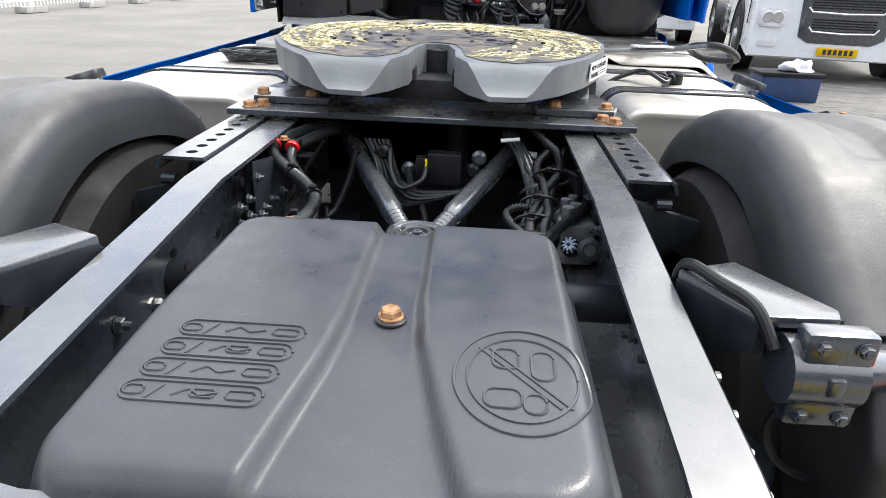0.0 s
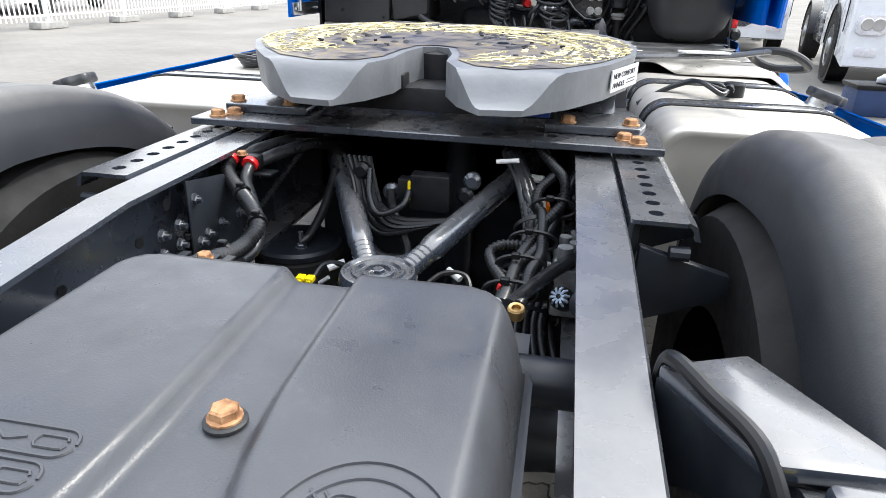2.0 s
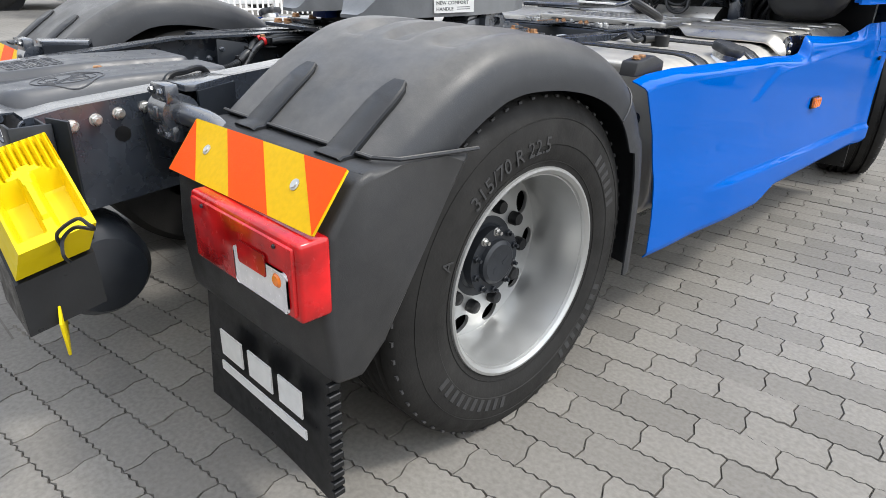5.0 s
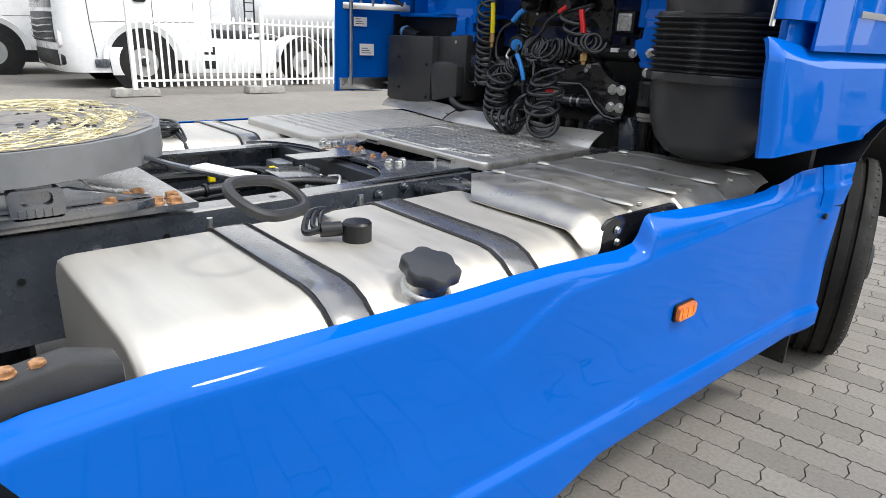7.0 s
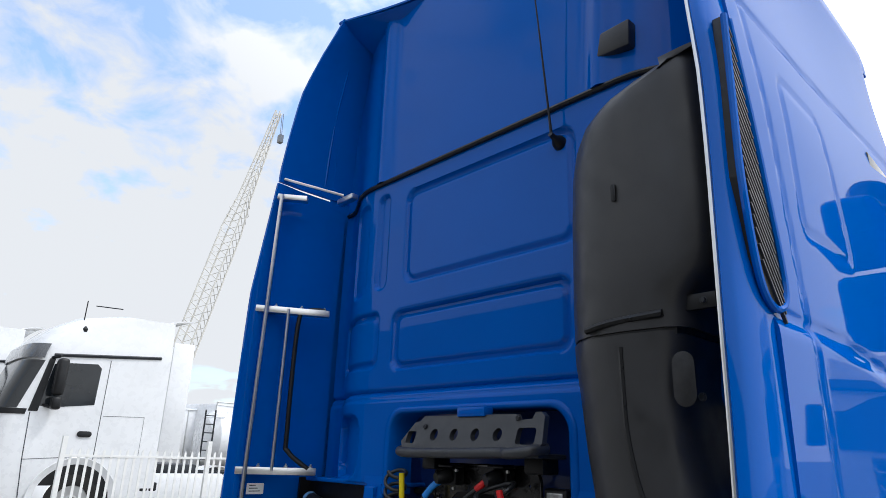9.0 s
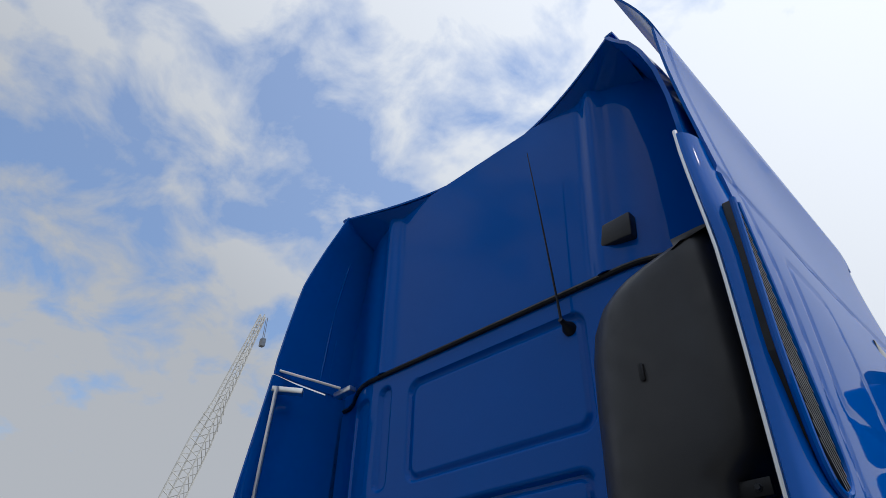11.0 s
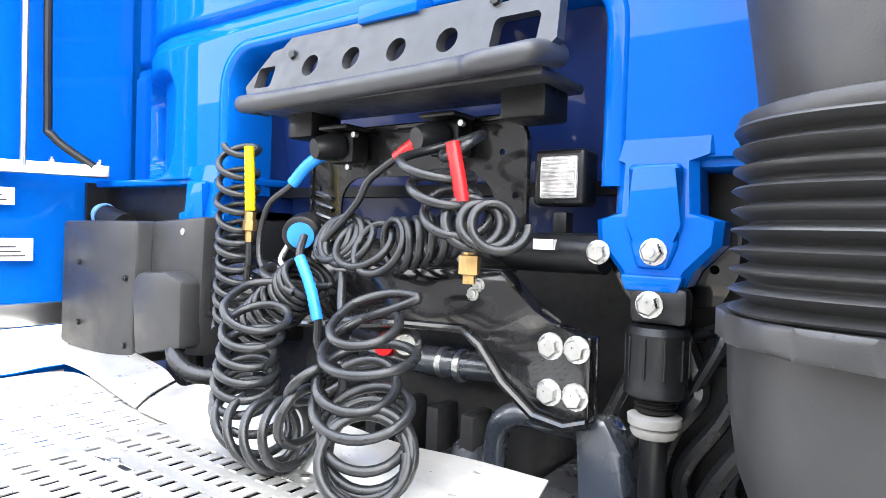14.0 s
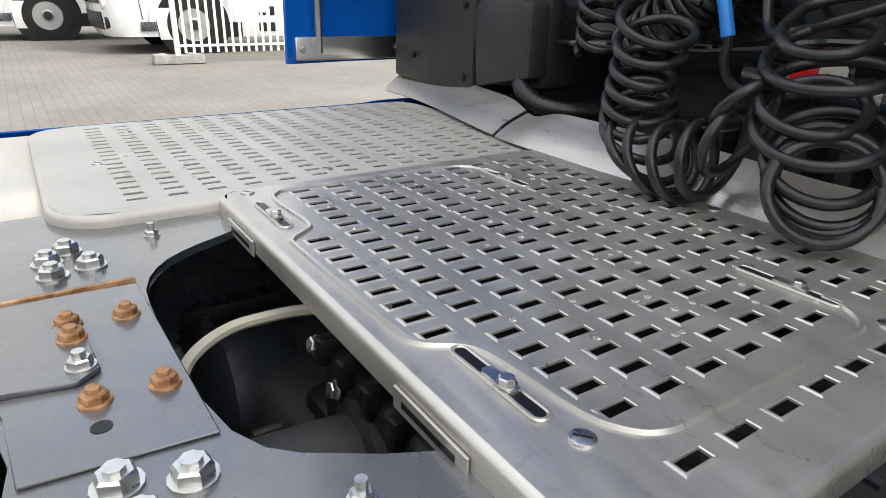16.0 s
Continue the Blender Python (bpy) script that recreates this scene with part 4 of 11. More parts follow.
solo("hose_plug", lathe(bmesh.new(), [(0.012, 0), (0.016, 0.01), (0.016, 0.05), (0.01, 0.06)], (-0.20, -0.88, 0.61), (1, -0.2, -0.4), 12), RED, (-0.2, -0.88, 0.6), "red plastic plug on a hose end", "hose plug")

# ---- wheel chock in its holder ----
ck = thing("wheel_chock", (0.72, -0.93, 0.6), "bright yellow plastic wheel chock with ribbed ramp", "wheel chock")
P1, P2, P3, P4 = V(0.576, -0.97, 0.831), V(0.575, -0.97, 0.707), V(0.720, -0.97, 0.608), V(0.789, -0.965, 0.688)
CE = V(0.014, 0.14, 0.035)
CA = P4 - P1
CN = CA.cross(CE).normalized()
CN = CN if CN.z > 0 else -CN


def chock_h(w, l):
    """Relief of the ramp: teeth at its head, two deep pockets with a bar between them."""
    teeth = 0.024 * (abs((w * 10.5) % 1.0 - 0.5) * 2.0 - 0.7) * smooth(0.0, 0.03, l) * smooth(0.30, 0.26, l - 0.05 * math.sin(9 * w))
    pocket = 0.0
    for w0, w1, l0, l1 in ((0.07, 0.40, 0.42, 0.88), (0.58, 0.93, 0.40, 0.88)):
        pocket = max(pocket, smooth(w0 - 0.03, w0 + 0.03, w) * smooth(w1 + 0.03, w1 - 0.03, w) * smooth(l0 - 0.09, l0 + 0.02, l) * smooth(l1 + 0.02, l1 - 0.02, l))
    bar = 0.010 * smooth(0.43, 0.45, w) * smooth(0.55, 0.53, w) * smooth(0.42, 0.46, l) * smooth(0.80, 0.76, l)
    return teeth + bar - 0.055 * pocket


bm = bmesh.new()
for ring_ in ((P1, P2), (P2, P3), (P3, P4)):
    a_, b_ = ring_
    bm.faces.new([bm.verts.new(p) for p in (a_, b_, b_ + CE, a_ + CE)])
for off in (V(0, 0, 0), CE):
    bm.faces.new([bm.verts.new(p + off) for p in (P1, P2, P3, P4)])
NW, NL = 84, 44
grid = [[bm.verts.new(P1 + CE * (i / NW) + CA * (j / NL) + CN * (chock_h(i / NW, j / NL) if 0 < i < NW and 0 < j < NL else 0.0)) for j in range(NL + 1)] for i in range(NW + 1)]
for i in range(NW):
    for j in range(NL):
        bm.faces.new((grid[i][j], grid[i][j + 1], grid[i + 1][j + 1], grid[i + 1][j]))
bmesh.ops.remove_doubles(bm, verts=bm.verts, dist=0.0002)
bmesh.ops.recalc_face_normals(bm, faces=bm.faces)
part("body", bm, YELLOW, ck, angle=25)
bm = bmesh.new()
e0 = P4 + CE * 0.55
tube(bm, spline([e0 + V(-0.02, 0, -0.03), e0 + V(0.01, -0.01, 0.012), e0 + V(0.045, 0.02, 0.045), e0 + V(0.07, 0.03, 0.04), e0 + V(0.065, 0.04, 0.025), e0 + V(0.02, 0.02, 0.02), e0 + V(0.0, 0.0, -0.005), e0 + V(0.02, -0.01, -0.03), e0 + V(0.015, 0, -0.05)], 5), 0.0038, 6)
part("wire_clip", bm, FRAME_DARK, ck)
hold = thing("chock_holder", (0.62, -0.87, 0.45), "dark grey sheet steel chock holder bolted to the frame end", "bracket")
bm = bmesh.new()
box(bm, 0.468, 0.53, -0.885, -0.878, 0.50, 0.868, 0.002)
box(bm, 0.523, 0.531, -0.885, -0.80, 0.50, 0.868, 0.002)
box(bm, 0.436, 0.53, -0.812, -0.806, 0.60, 0.865, 0.002)
prism(bm, [(0.505, -0.806), (0.505, -0.80), (0.575, -0.775), (0.578, -0.781)], "z", 0.60, 0.878, 0.001, 1)
box(bm, 0.436, 0.47, -0.885, -0.806, 0.60, 0.606)
part("bracket", bm, FRAME_DARK, hold)
bm = bmesh.new()
T1, T2, T3 = P2 + V(-0.008, 0, -0.004), P3 + V(0.0, 0, -0.010), P3 + V(0.02, 0, -0.12)
T4 = P2 + V(-0.008, 0, -0.20)
skin(bm, [[bm.verts.new(p + V(0, -0.004, 0)) for p in (T1, T2, T3, T4)], [bm.verts.new(p + CE * 1.05) for p in (T1, T2, T3, T4)]])
part("tray", bm, BLACK, hold)
bm = bmesh.new()
obox(bm, Matrix.Translation((0.70, -0.90, 0.50)) @ Euler((0, radians(20), radians(-16))).to_matrix().to_4x4(), 0.16, 0.006, 0.10, 0.002)
part("perforated_plate", bm, YELLOW, hold, "yellow perforated steel plate")

# ---- mudguards ----
ARC = [(0.635, 0.32), (0.632, 0.50), (0.615, 0.66), (0.575, 0.79), (0.50, 0.905), (0.40, 0.985), (0.27, 1.04), (0.12, 1.072), (-0.03, 1.082), (-0.13, 1.070), (-0.20, 1.045), (-0.27, 1.010), (-0.36, 0.953), (-0.455, 0.880)]


def mudguard(s):
    mg = thing("mudguard", (s * 0.95, 0, 0.5), "dusty black plastic mudguard with broad flutes over a twin rear wheel", "mudguard", "rear mudguards")
    line = spline([(0, y, z) for y, z in ARC], 5)
    n = len(line)
    tang = [(line[min(k + 1, n - 1)] - line[max(k - 1, 0)]).normalized() for k in range(n)]
    norm = [V(0, -a.z, a.y) if (a.y * 1) < 0 else V(0, -a.z, a.y) for a in tang]
    norm = [q if q.dot(p - V(0, 0.09, 0.45)) > 0 else -q for q, p in zip(norm, line)]
    cross = [(0.618, -0.12), (0.622, -0.075), (0.634, -0.038), (0.652, -0.014)] + [(0.66 + 0.5 * k / 26, 0.0) for k in range(1, 27)] + [(1.19, -0.006), (1.215, -0.02), (1.235, -0.042), (1.247, -0.07), (1.252, -0.10), (1.252, -0.125)]
    bm = bmesh.new()
    rows = []
    for k in range(n):
        # how far along the dome; the flutes fade out at both ends
        f = smooth(16, 24, k) * smooth(-0.185, -0.155, line[k].y)
        row = []
        for x, d in cross:
            flute = 0.0
            if 0.68 < x < 1.17:
                ph = (x - 0.695) / 0.158
                flute = -0.016 * f * smooth(0.36, 0.50, ph % 1.0) * smooth(1.0, 0.86, ph % 1.0)
            dd = d * (1.0 if k > 14 else 0.8)
            row.append(bm.verts.new(line[k] + norm[k] * (dd + flute) + V(s * x, 0, 0)))
        rows.append(row)
    skin(bm, rows, closed=False)
    bmesh.ops.recalc_face_normals(bm, faces=bm.faces)
    bmesh.ops.solidify(bm, geom=list(bm.faces), thickness=0.006)
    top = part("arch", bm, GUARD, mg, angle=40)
    # parting joint between front quarter and dome
    bm = bmesh.new()
    k0 = 21
    tube(bm, [line[k0] + norm[k0] * (d + 0.002) + V(s * x, 0, 0) for x, d in cross[3:]], 0.0032, 5)
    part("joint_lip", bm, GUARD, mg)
    # rear housing that carries lamp and board
    bm = bmesh.new()
    prism(bm, [(-0.215, 0.862), (-0.30, 0.865), (-0.42, 0.868), (-0.49, 0.870), (-0.523, 0.860), (-0.592, 0.765), (-0.605, 0.60), (-0.59, 0.45), (-0.52, 0.44), (-0.455, 0.50), (-0.40, 0.61), (-0.33, 0.72)], "x", s * 0.655, s * 1.262, 0.018, 3)
    part("rear_housing", bm, PLASTIC, mg)
    bm = bmesh.new()
    tube(bm, [(s * 0.66, -0.457, 0.879), (s * 0.95, -0.458, 0.879), (s * 1.22, -0.455, 0.879), (s * 1.256, -0.42, 0.878), (s * 1.264, -0.30, 0.872), (s * 1.264, -0.21, 0.866)], 0.0045, 6)
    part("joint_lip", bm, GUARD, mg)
    # two rubber retaining tabs across the joint, each lying in a groove
    for x in (0.818, 1.130):
        k1 = min(range(n), key=lambda k: abs(line[k].z - 0.984) + (5 if line[k].y > 0 else 0))
        path = [line[k] + norm[k] * 0.002 for k in range(k1, n)] + [V(0, -0.466, 0.873), V(0, -0.486, 0.872), V(0, -0.494, 0.868)]
        for nm, grow, lift, m_ in (("tab_groove", 1.15, 0.0040, BLACK), ("retaining_tab", 1.0, 0.007, PLASTIC)):
            bm = bmesh.new()
            sec = []
            for k, p in enumerate(path):
                q = path[min(k + 1, len(path) - 1)] - path[max(k - 1, 0)]
                q.normalize()
                nn = V(0, q.z, -q.y)
                nn = nn if nn.dot(p - V(0, 0.09, 0.45)) > 0 else -nn
                w = 0.036 * grow * (0.52 if k == 0 else 0.84 if k == 1 else 0.97 if k == 2 else 1.0 + 0.008 * k)
                e = -0.004 * (grow - 1.0) / 0.09 if k == 0 else 0
                sec.append([bm.verts.new(p + nn * h - q * e + V(s * (x + dx * w), 0, 0)) for dx, h in ((-1, -0.012), (-0.97, lift * 0.6), (-0.86, lift), (0.86, lift), (0.97, lift * 0.6), (1, -0.012))])
            skin(bm, sec)
            part(nm, bm, m_, mg)
    # inner bracket: cast arm and tube carrying the guard
    bm = bmesh.new()
    t = bmesh.new()
    top = [(0.432, -0.40), (0.525, -0.36), (0.61, -0.50), (0.60, -0.525), (0.50, -0.53)]
    prism(t, [(s * x, y) for x, y in top], "z", 0.918, 0.935, 0.004)
    merge(bm, t)
    web = bmesh.new()
    for pts in ([(0.432, -0.40), (0.50, -0.53)], [(0.525, -0.36), (0.61, -0.50)]):
        (xa, ya), (xb, yb) = pts
        t = bmesh.new()
        vs = [[t.verts.new((s * x, y, z)) for x, y, z in ((xa, ya, 0.92), (xb, yb, 0.92), (xb, yb, 0.88), (xa, ya, 0.80))], [t.verts.new((s * (x + 0.010), y, z)) for x, y, z in ((xa, ya, 0.92), (xb, yb, 0.92), (xb, yb, 0.88), (xa, ya, 0.80))]]
        skin(t, vs)
        merge(web, t)
    part("carrier_arm", bm, FRAME, mg, "grey cast carrier arm")
    part("arm_web", web, FRAME_DARK, mg)
    if s > 0:
        bm = bmesh.new()
        tube(bm, spline([(0.440, -0.37, 0.85), (0.440, -0.385, 0.925), (0.446, -0.41, 0.947), (0.470, -0.46, 0.945), (0.497, -0.515, 0.94), (0.515, -0.55, 0.90)], 6), 0.0085, 10)
        part("cable", bm, BLACK, mg, "black cable clipped along the arm")
    for k in range(3):
        bm = bmesh.new()
        tube(bm, [(s * (0.44 + 0.03 * k), -0.39 - 0.03 * k, 0.91), (s * (0.47 + 0.04 * k), -0.43 - 0.03 * k, 0.82 + 0.02 * k)], 0.006, 6)
        part("arm_rib", bm, FRAME_DARK, mg)
    bm = bmesh.new()
    cyl(bm, (s * 0.528, -0.545, 0.872), (s * 0.618, -0.545, 0.872), 0.045, seg=28)
    xa, xb = sorted((s * 0.535, s * 0.622))
    clamp = part("clamp", bm, FRAME, mg, "cast tube clamp with two bolted ears")
    for e in ((-0.580, 0.896, 0.942), (-0.575, 0.805, 0.845)):
        bm = bmesh.new()
        box(bm, xa, xb, e[0], -0.545, e[1], e[2], 0.008, 2)
        part("ear", bm, FRAME, clamp)
    bm = bmesh.new()
    box(bm, min(s * 0.568, s * 0.588), max(s * 0.568, s * 0.588), -0.594, -0.55, 0.862, 0.888, 0.004, 2)
    part("boss", bm, FRAME, clamp)
    for x in (0.554, 0.603):
        bolt(clamp, (s * x, -0.581, 0.924), (0, -1, 0), 0.009, FRAME, 0.002)
        bolt(clamp, (s * x, -0.576, 0.822), (0, -1, 0), 0.009, FRAME, 0.002)
    bm = bmesh.new()
    tube(bm, spline([(s * 0.60, -0.545, 0.872), (s * 0.65, -0.535, 0.870), (s * 0.70, -0.515, 0.858), (s * 0.75, -0.505, 0.835)], 6), 0.027, 18)
    part("carrier_tube", bm, FRAME, mg)
    # triangular stay and chamber under the arm
    bm = bmesh.new()
    t = bmesh.new()
    holed(t, [(-0.58, 0.84), (-0.57, 0.71), (-0.36, 0.62), (-0.36, 0.66)], [[(-0.560, 0.79), (-0.555, 0.735), (-0.47, 0.70)]], "x", min(s * 0.452, s * 0.462), max(s * 0.452, s * 0.462))
    merge(bm, t)
    part("stay_plate", bm, FRAME_DARK, mg)
    bm = bmesh.new()
    lathe(bm, [(0.06, 0.50), (0.085, 0.53), (0.09, 0.60), (0.094, 0.605), (0.094, 0.622), (0.085, 0.63), (0.02, 0.64)], (s * 0.535, -0.42, 0), (0, 0, 1), 26)
    part("chamber", bm, FRAME_DARK, mg)
    bm = bmesh.new()
    tube(bm, spline([(s * 0.585, -0.51, 0.81), (s * 0.562, -0.50, 0.75), (s * 0.585, -0.50, 0.69), (s * 0.64, -0.50, 0.655), (s * 0.70, -0.49, 0.64)], 6), 0.0065, 8)
    part("lamp_cable", bm, HOSE, mg)
    # mud flap with pale emblem bars
    bm = bmesh.new()
    sheet(bm, lambda u, v: V(s * (0.70 + 0.54 * u), -0.575 - 0.025 * v + 0.012 * math.sin(3 * u), 0.47 - 0.33 * v), 10, 6, 0.008)
    flap = part("mud_flap", bm, BLACK, mg, "black rubber mud flap with pale emblem")
    for x0, x1, z0, z1 in ((0.80, 0.90, 0.315, 0.385), (0.93, 1.03, 0.315, 0.385), (1.06, 1.15, 0.315, 0.385), (0.79, 1.16, 0.265, 0.29)):
        bm = bmesh.new()
        box(bm, min(s * x0, s * x1), max(s * x0, s * x1), -0.604, -0.60, z0, z1)
        part("emblem_bar", bm, WHITE, flap)
    bm = bmesh.new()
    for k in range(12):
        box(bm, min(s * 1.235, s * 1.25), max(s * 1.235, s * 1.25), -0.60, -0.57, 0.16 + 0.025 * k, 0.175 + 0.025 * k, 0.002, 1)
    part("flap_edge", bm, BLACK, flap)
    return mg


mudguard(1)
mudguard(-1)


def chevron_board(s):
    """Slanted rear marking board, orange and yellow stripes, two screws."""
    cb = thing("marking_board", (s * 0.976, -0.60, 0.77), "rear marking board with slanted orange and yellow reflective stripes", "marking board", "rear marking boards")
    a, b = V(s * 0.694, -0.622, 0.768), V(s * 1.26, -0.619, 0.777)
    up = V(0, 0.080, 0.104)
    ex, ey = (b - a), up
    nrm = ex.cross(ey).normalized()
    if nrm.y > 0:
        nrm = -nrm

    def quad(bm, pts, h0, h1):
        p = [a + ex * u + ey * v for u, v in pts]
        skin(bm, [[bm.verts.new(q + nrm * h0) for q in p], [bm.verts.new(q + nrm * h1) for q in p]])

    bm = bmesh.new()
    quad(bm, rrect(0.5, 0.5, 1.0, 1.0, 0.02), 0.0, 0.004)
    part("backing", bm, FILM_Y, cb)
    sl = 0.232 if s > 0 else -0.232
    for u0, u1 in ((-0.3, 0.0), (0.256, 0.512), (0.766, 1.3)):
        pts = [(u0 + sl, 0.0), (u1 + sl, 0.0), (u1, 1.0), (u0, 1.0)]
        poly = []
        # clip to the board
        def clip(ps, f):
            out = []
            for (p, q) in zip(ps, ps[1:] + ps[:1]):
                fp, fq = f(p), f(q)
                if fp >= 0:
                    out.append(p)
                if fp * fq < 0:
                    w = fp / (fp - fq)
                    out.append((p[0] + (q[0] - p[0]) * w, p[1] + (q[1] - p[1]) * w))
            return out
        poly = clip(clip(pts, lambda p: p[0] - 0.004), lambda p: 0.996 - p[0])
        if len(poly) > 2:
            bm = bmesh.new()
            quad(bm, poly, 0.0042, 0.0048)
            part("stripe", bm, ORANGE, cb, "orange reflective stripe")
    for u in (0.197, 0.80):
        c = a + ex * u + ey * 0.55 + nrm * 0.004
        bm = bmesh.new()
        lathe(bm, [(0.012, 0), (0.012, 0.002), (0.007, 0.003), (0.007, 0.005)], c, nrm, 16)
        part("screw", bm, ZINC, cb)


def tail_lamp(s):
    tl = thing("tail_lamp", (s * 1.05, -0.62, 0.61), "red tail lamp cluster with a white reversing lens", "tail lamp", "tail lamps")
    x0, x1 = sorted((s * 0.86, s * 1.262))
    bm = bmesh.new()
    box(bm, x0, x1, -0.655, -0.585, 0.615, 0.772, 0.010, 3)
    part("housing", bm, REDLENS, tl)
    bm = bmesh.new()
    xa, xb = sorted((s * 0.875, s * 1.25))
    box(bm, xa, xb, -0.662, -0.643, 0.628, 0.762, 0.004, 2)
    part("red_lens", bm, REDLENS, tl)
    bm = bmesh.new()
    prism(bm, rrect(s * 1.145, 0.672, 0.185, 0.080, 0.010), "y", -0.6655, -0.664, 0.003, 1)
    part("white_lens", bm, CLEARLENS, tl, "white reversing lens")
    bm = bmesh.new()
    prism(bm, rrect(s * 1.12, 0.705, 0.10, 0.045, 0.006), "y", -0.6675, -0.665, 0.002, 1)
    part("red_window", bm, REDLENS, tl)
    bm = bmesh.new()
    lathe(bm, [(0.014, 0), (0.01, 0.004)], (s * 1.205, -0.6655, 0.69), (0, -1, 0), 14)
    part("bulb", bm, AMBER, tl)
    for x in (0.93, 1.2):
        bolt(tl, (s * x, -0.663, 0.754), (0, -1, 0), 0.004, FRAME_DARK, name="screw")


for s in (1, -1):
    chevron_board(s)
    tail_lamp(s)

# ---- rear axle and what hangs in the frame over it ----
AY, AZ = 0.09, 0.452
axle = thing("rear_axle", (0, AY, 0.3), "dark grey cast rear axle housing", "axle")
bm = bmesh.new()
tube(bm, [(-0.75, AY, AZ), (-0.35, AY, AZ), (-0.22, AY, AZ + 0.02), (0, AY, AZ + 0.03), (0.22, AY, AZ + 0.02), (0.35, AY, AZ), (0.75, AY, AZ)], [0.07, 0.085, 0.12, 0.17, 0.12, 0.085, 0.07], 18)
part("housing", bm, FRAME_DARK, axle)
bm = bmesh.new()
lathe(bm, [(0.15, 0.05), (0.13, 0.16), (0.07, 0.24), (0.05, 0.42)], (0.0, AY, AZ + 0.02), (0, 1, -0.05), 18)
part("pinion_nose", bm, FRAME_DARK, axle)
bm = bmesh.new()
prism(bm, [(-0.090, -0.06), (0.115, -0.05), (0.110, 0.13), (-0.085, 0.13)], "z", 0.52, 0.675, 0.01)
part("stay_seat", bm, FRAME_DARK, axle)
for x, y in ((-0.066, -0.025), (0.086, -0.015), (0.098, 0.085), (-0.070, 0.10)):
    bolt(axle, (x, y, 0.675), (0, 0, 1), 0.018, FRAME, 0.012)

stay = thing("v_stay", (0, 0.04, 0.71), "grey V-shaped axle stay with a round rubber-bushed hub", "axle stay")
bm = bmesh.new()
lathe(bm, [(r_ * 0.9, z_) for r_, z_ in [(0.068, 0.672), (0.078, 0.682), (0.0822, 0.700), (0.0832, 0.724), (0.0822, 0.738), (0.0792, 0.742), (0.0822, 0.746), (0.0822, 0.768), (0.0768, 0.778), (0.072, 0.779), (0.0684, 0.774), (0.0576, 0.775), (0.0552, 0.779), (0.048, 0.778), (0.0444, 0.772), (0.036, 0.771), (0.0336, 0.777), (0.0264, 0.778), (0.024, 0.771), (0.0012, 0.771)]], (0.006, 0.064, 0), (0, 0, 1), 40)
part("hub", bm, FRAME, stay)
bolt(stay, (0.006, 0.064, 0.771), (0, 0, 1), 0.012, FRAME)
for s in (-1, 1):
    p0 = V(0.006 + s * 0.033, 0.108, 0.752)
    d = (V(s * 0.217, 0.50, 0.846) - p0).normalized()
    pts, rr = [], []
    for k in range(12):
        pts.append(p0 + d * (0.0 + 0.008 * k))
        rr.append(0.0215 + (0.0028 if k % 2 and k > 1 else 0))
    for h in (0.105, 0.12, 0.16, 0.45, 0.62):
        pts.append(p0 + d * h)
        rr.append(0.0275)
    bm = bmesh.new()
    tube(bm, pts, rr, 18)
    part("arm", bm, FRAME, stay)

# air springs, brake chambers
for x, y in ((-0.30, 0.40), (0.30, 0.42)):
    b = thing("air_spring", (x, y, 0.35), "black rubber air spring with a flat steel lid", "air spring", "rear air springs")
    bm = bmesh.new()
    lathe(bm, [(0.075, 0.36), (0.085, 0.40), (0.105, 0.45), (0.11, 0.56), (0.108, 0.645), (0.09, 0.66)], (x, y, 0), (0, 0, 1), 30)
    part("bellows", bm, RUBBER, b)
    bm = bmesh.new()
    lathe(bm, [(0.106, 0.655), (0.108, 0.668), (0.10, 0.675), (0.001, 0.676)], (x, y, 0), (0, 0, 1), 30)
    part("lid", bm, FRAME_DARK, b)
    bolt(b, (x + 0.03, y - 0.05, 0.676), (0, 0, 1), 0.012, FRAME, 0.03)

# corrugated hoses on clamps along the rail
cl = thing("cable_clamp", (-0.37, 0.25, 0.86), "black double cable clamp with red sealing rings", "cable clamp")
bm = bmesh.new()
box(bm, -0.388, -0.302, 0.235, 0.262, 0.898, 0.928, 0.005)
box(bm, -0.39, -0.27, 0.22, 0.26, 0.890, 0.895, 0.001)
part("body", bm, BLACK, cl)
bolt(cl, (-0.340, 0.238, 0.928), (0, 0, 1), 0.010, RUST)
for x, z in ((-0.362, 0.918), (-0.318, 0.911)):
    bm = bmesh.new()
    lathe(bm, [(0.0165, 0.0), (0.0175, 0.006), (0.0165, 0.012)], (x, 0.222, z), (0, 1, 0.3), 16)
    part("sealing_ring", bm, RED, cl)


def hose(name, pts, r, material, label, cat_="hose", ribbed=True):
    bm = bmesh.new()
    if ribbed:
        corrugated(bm, pts, r, 0.0042, 0.0030, 12)
    else:
        tube(bm, spline(pts, 8), r, 10)
    lo = min(pts, key=lambda p: p[2])
    return solo(name, bm, material, lo, label, cat_, angle=40 if ribbed else 80)


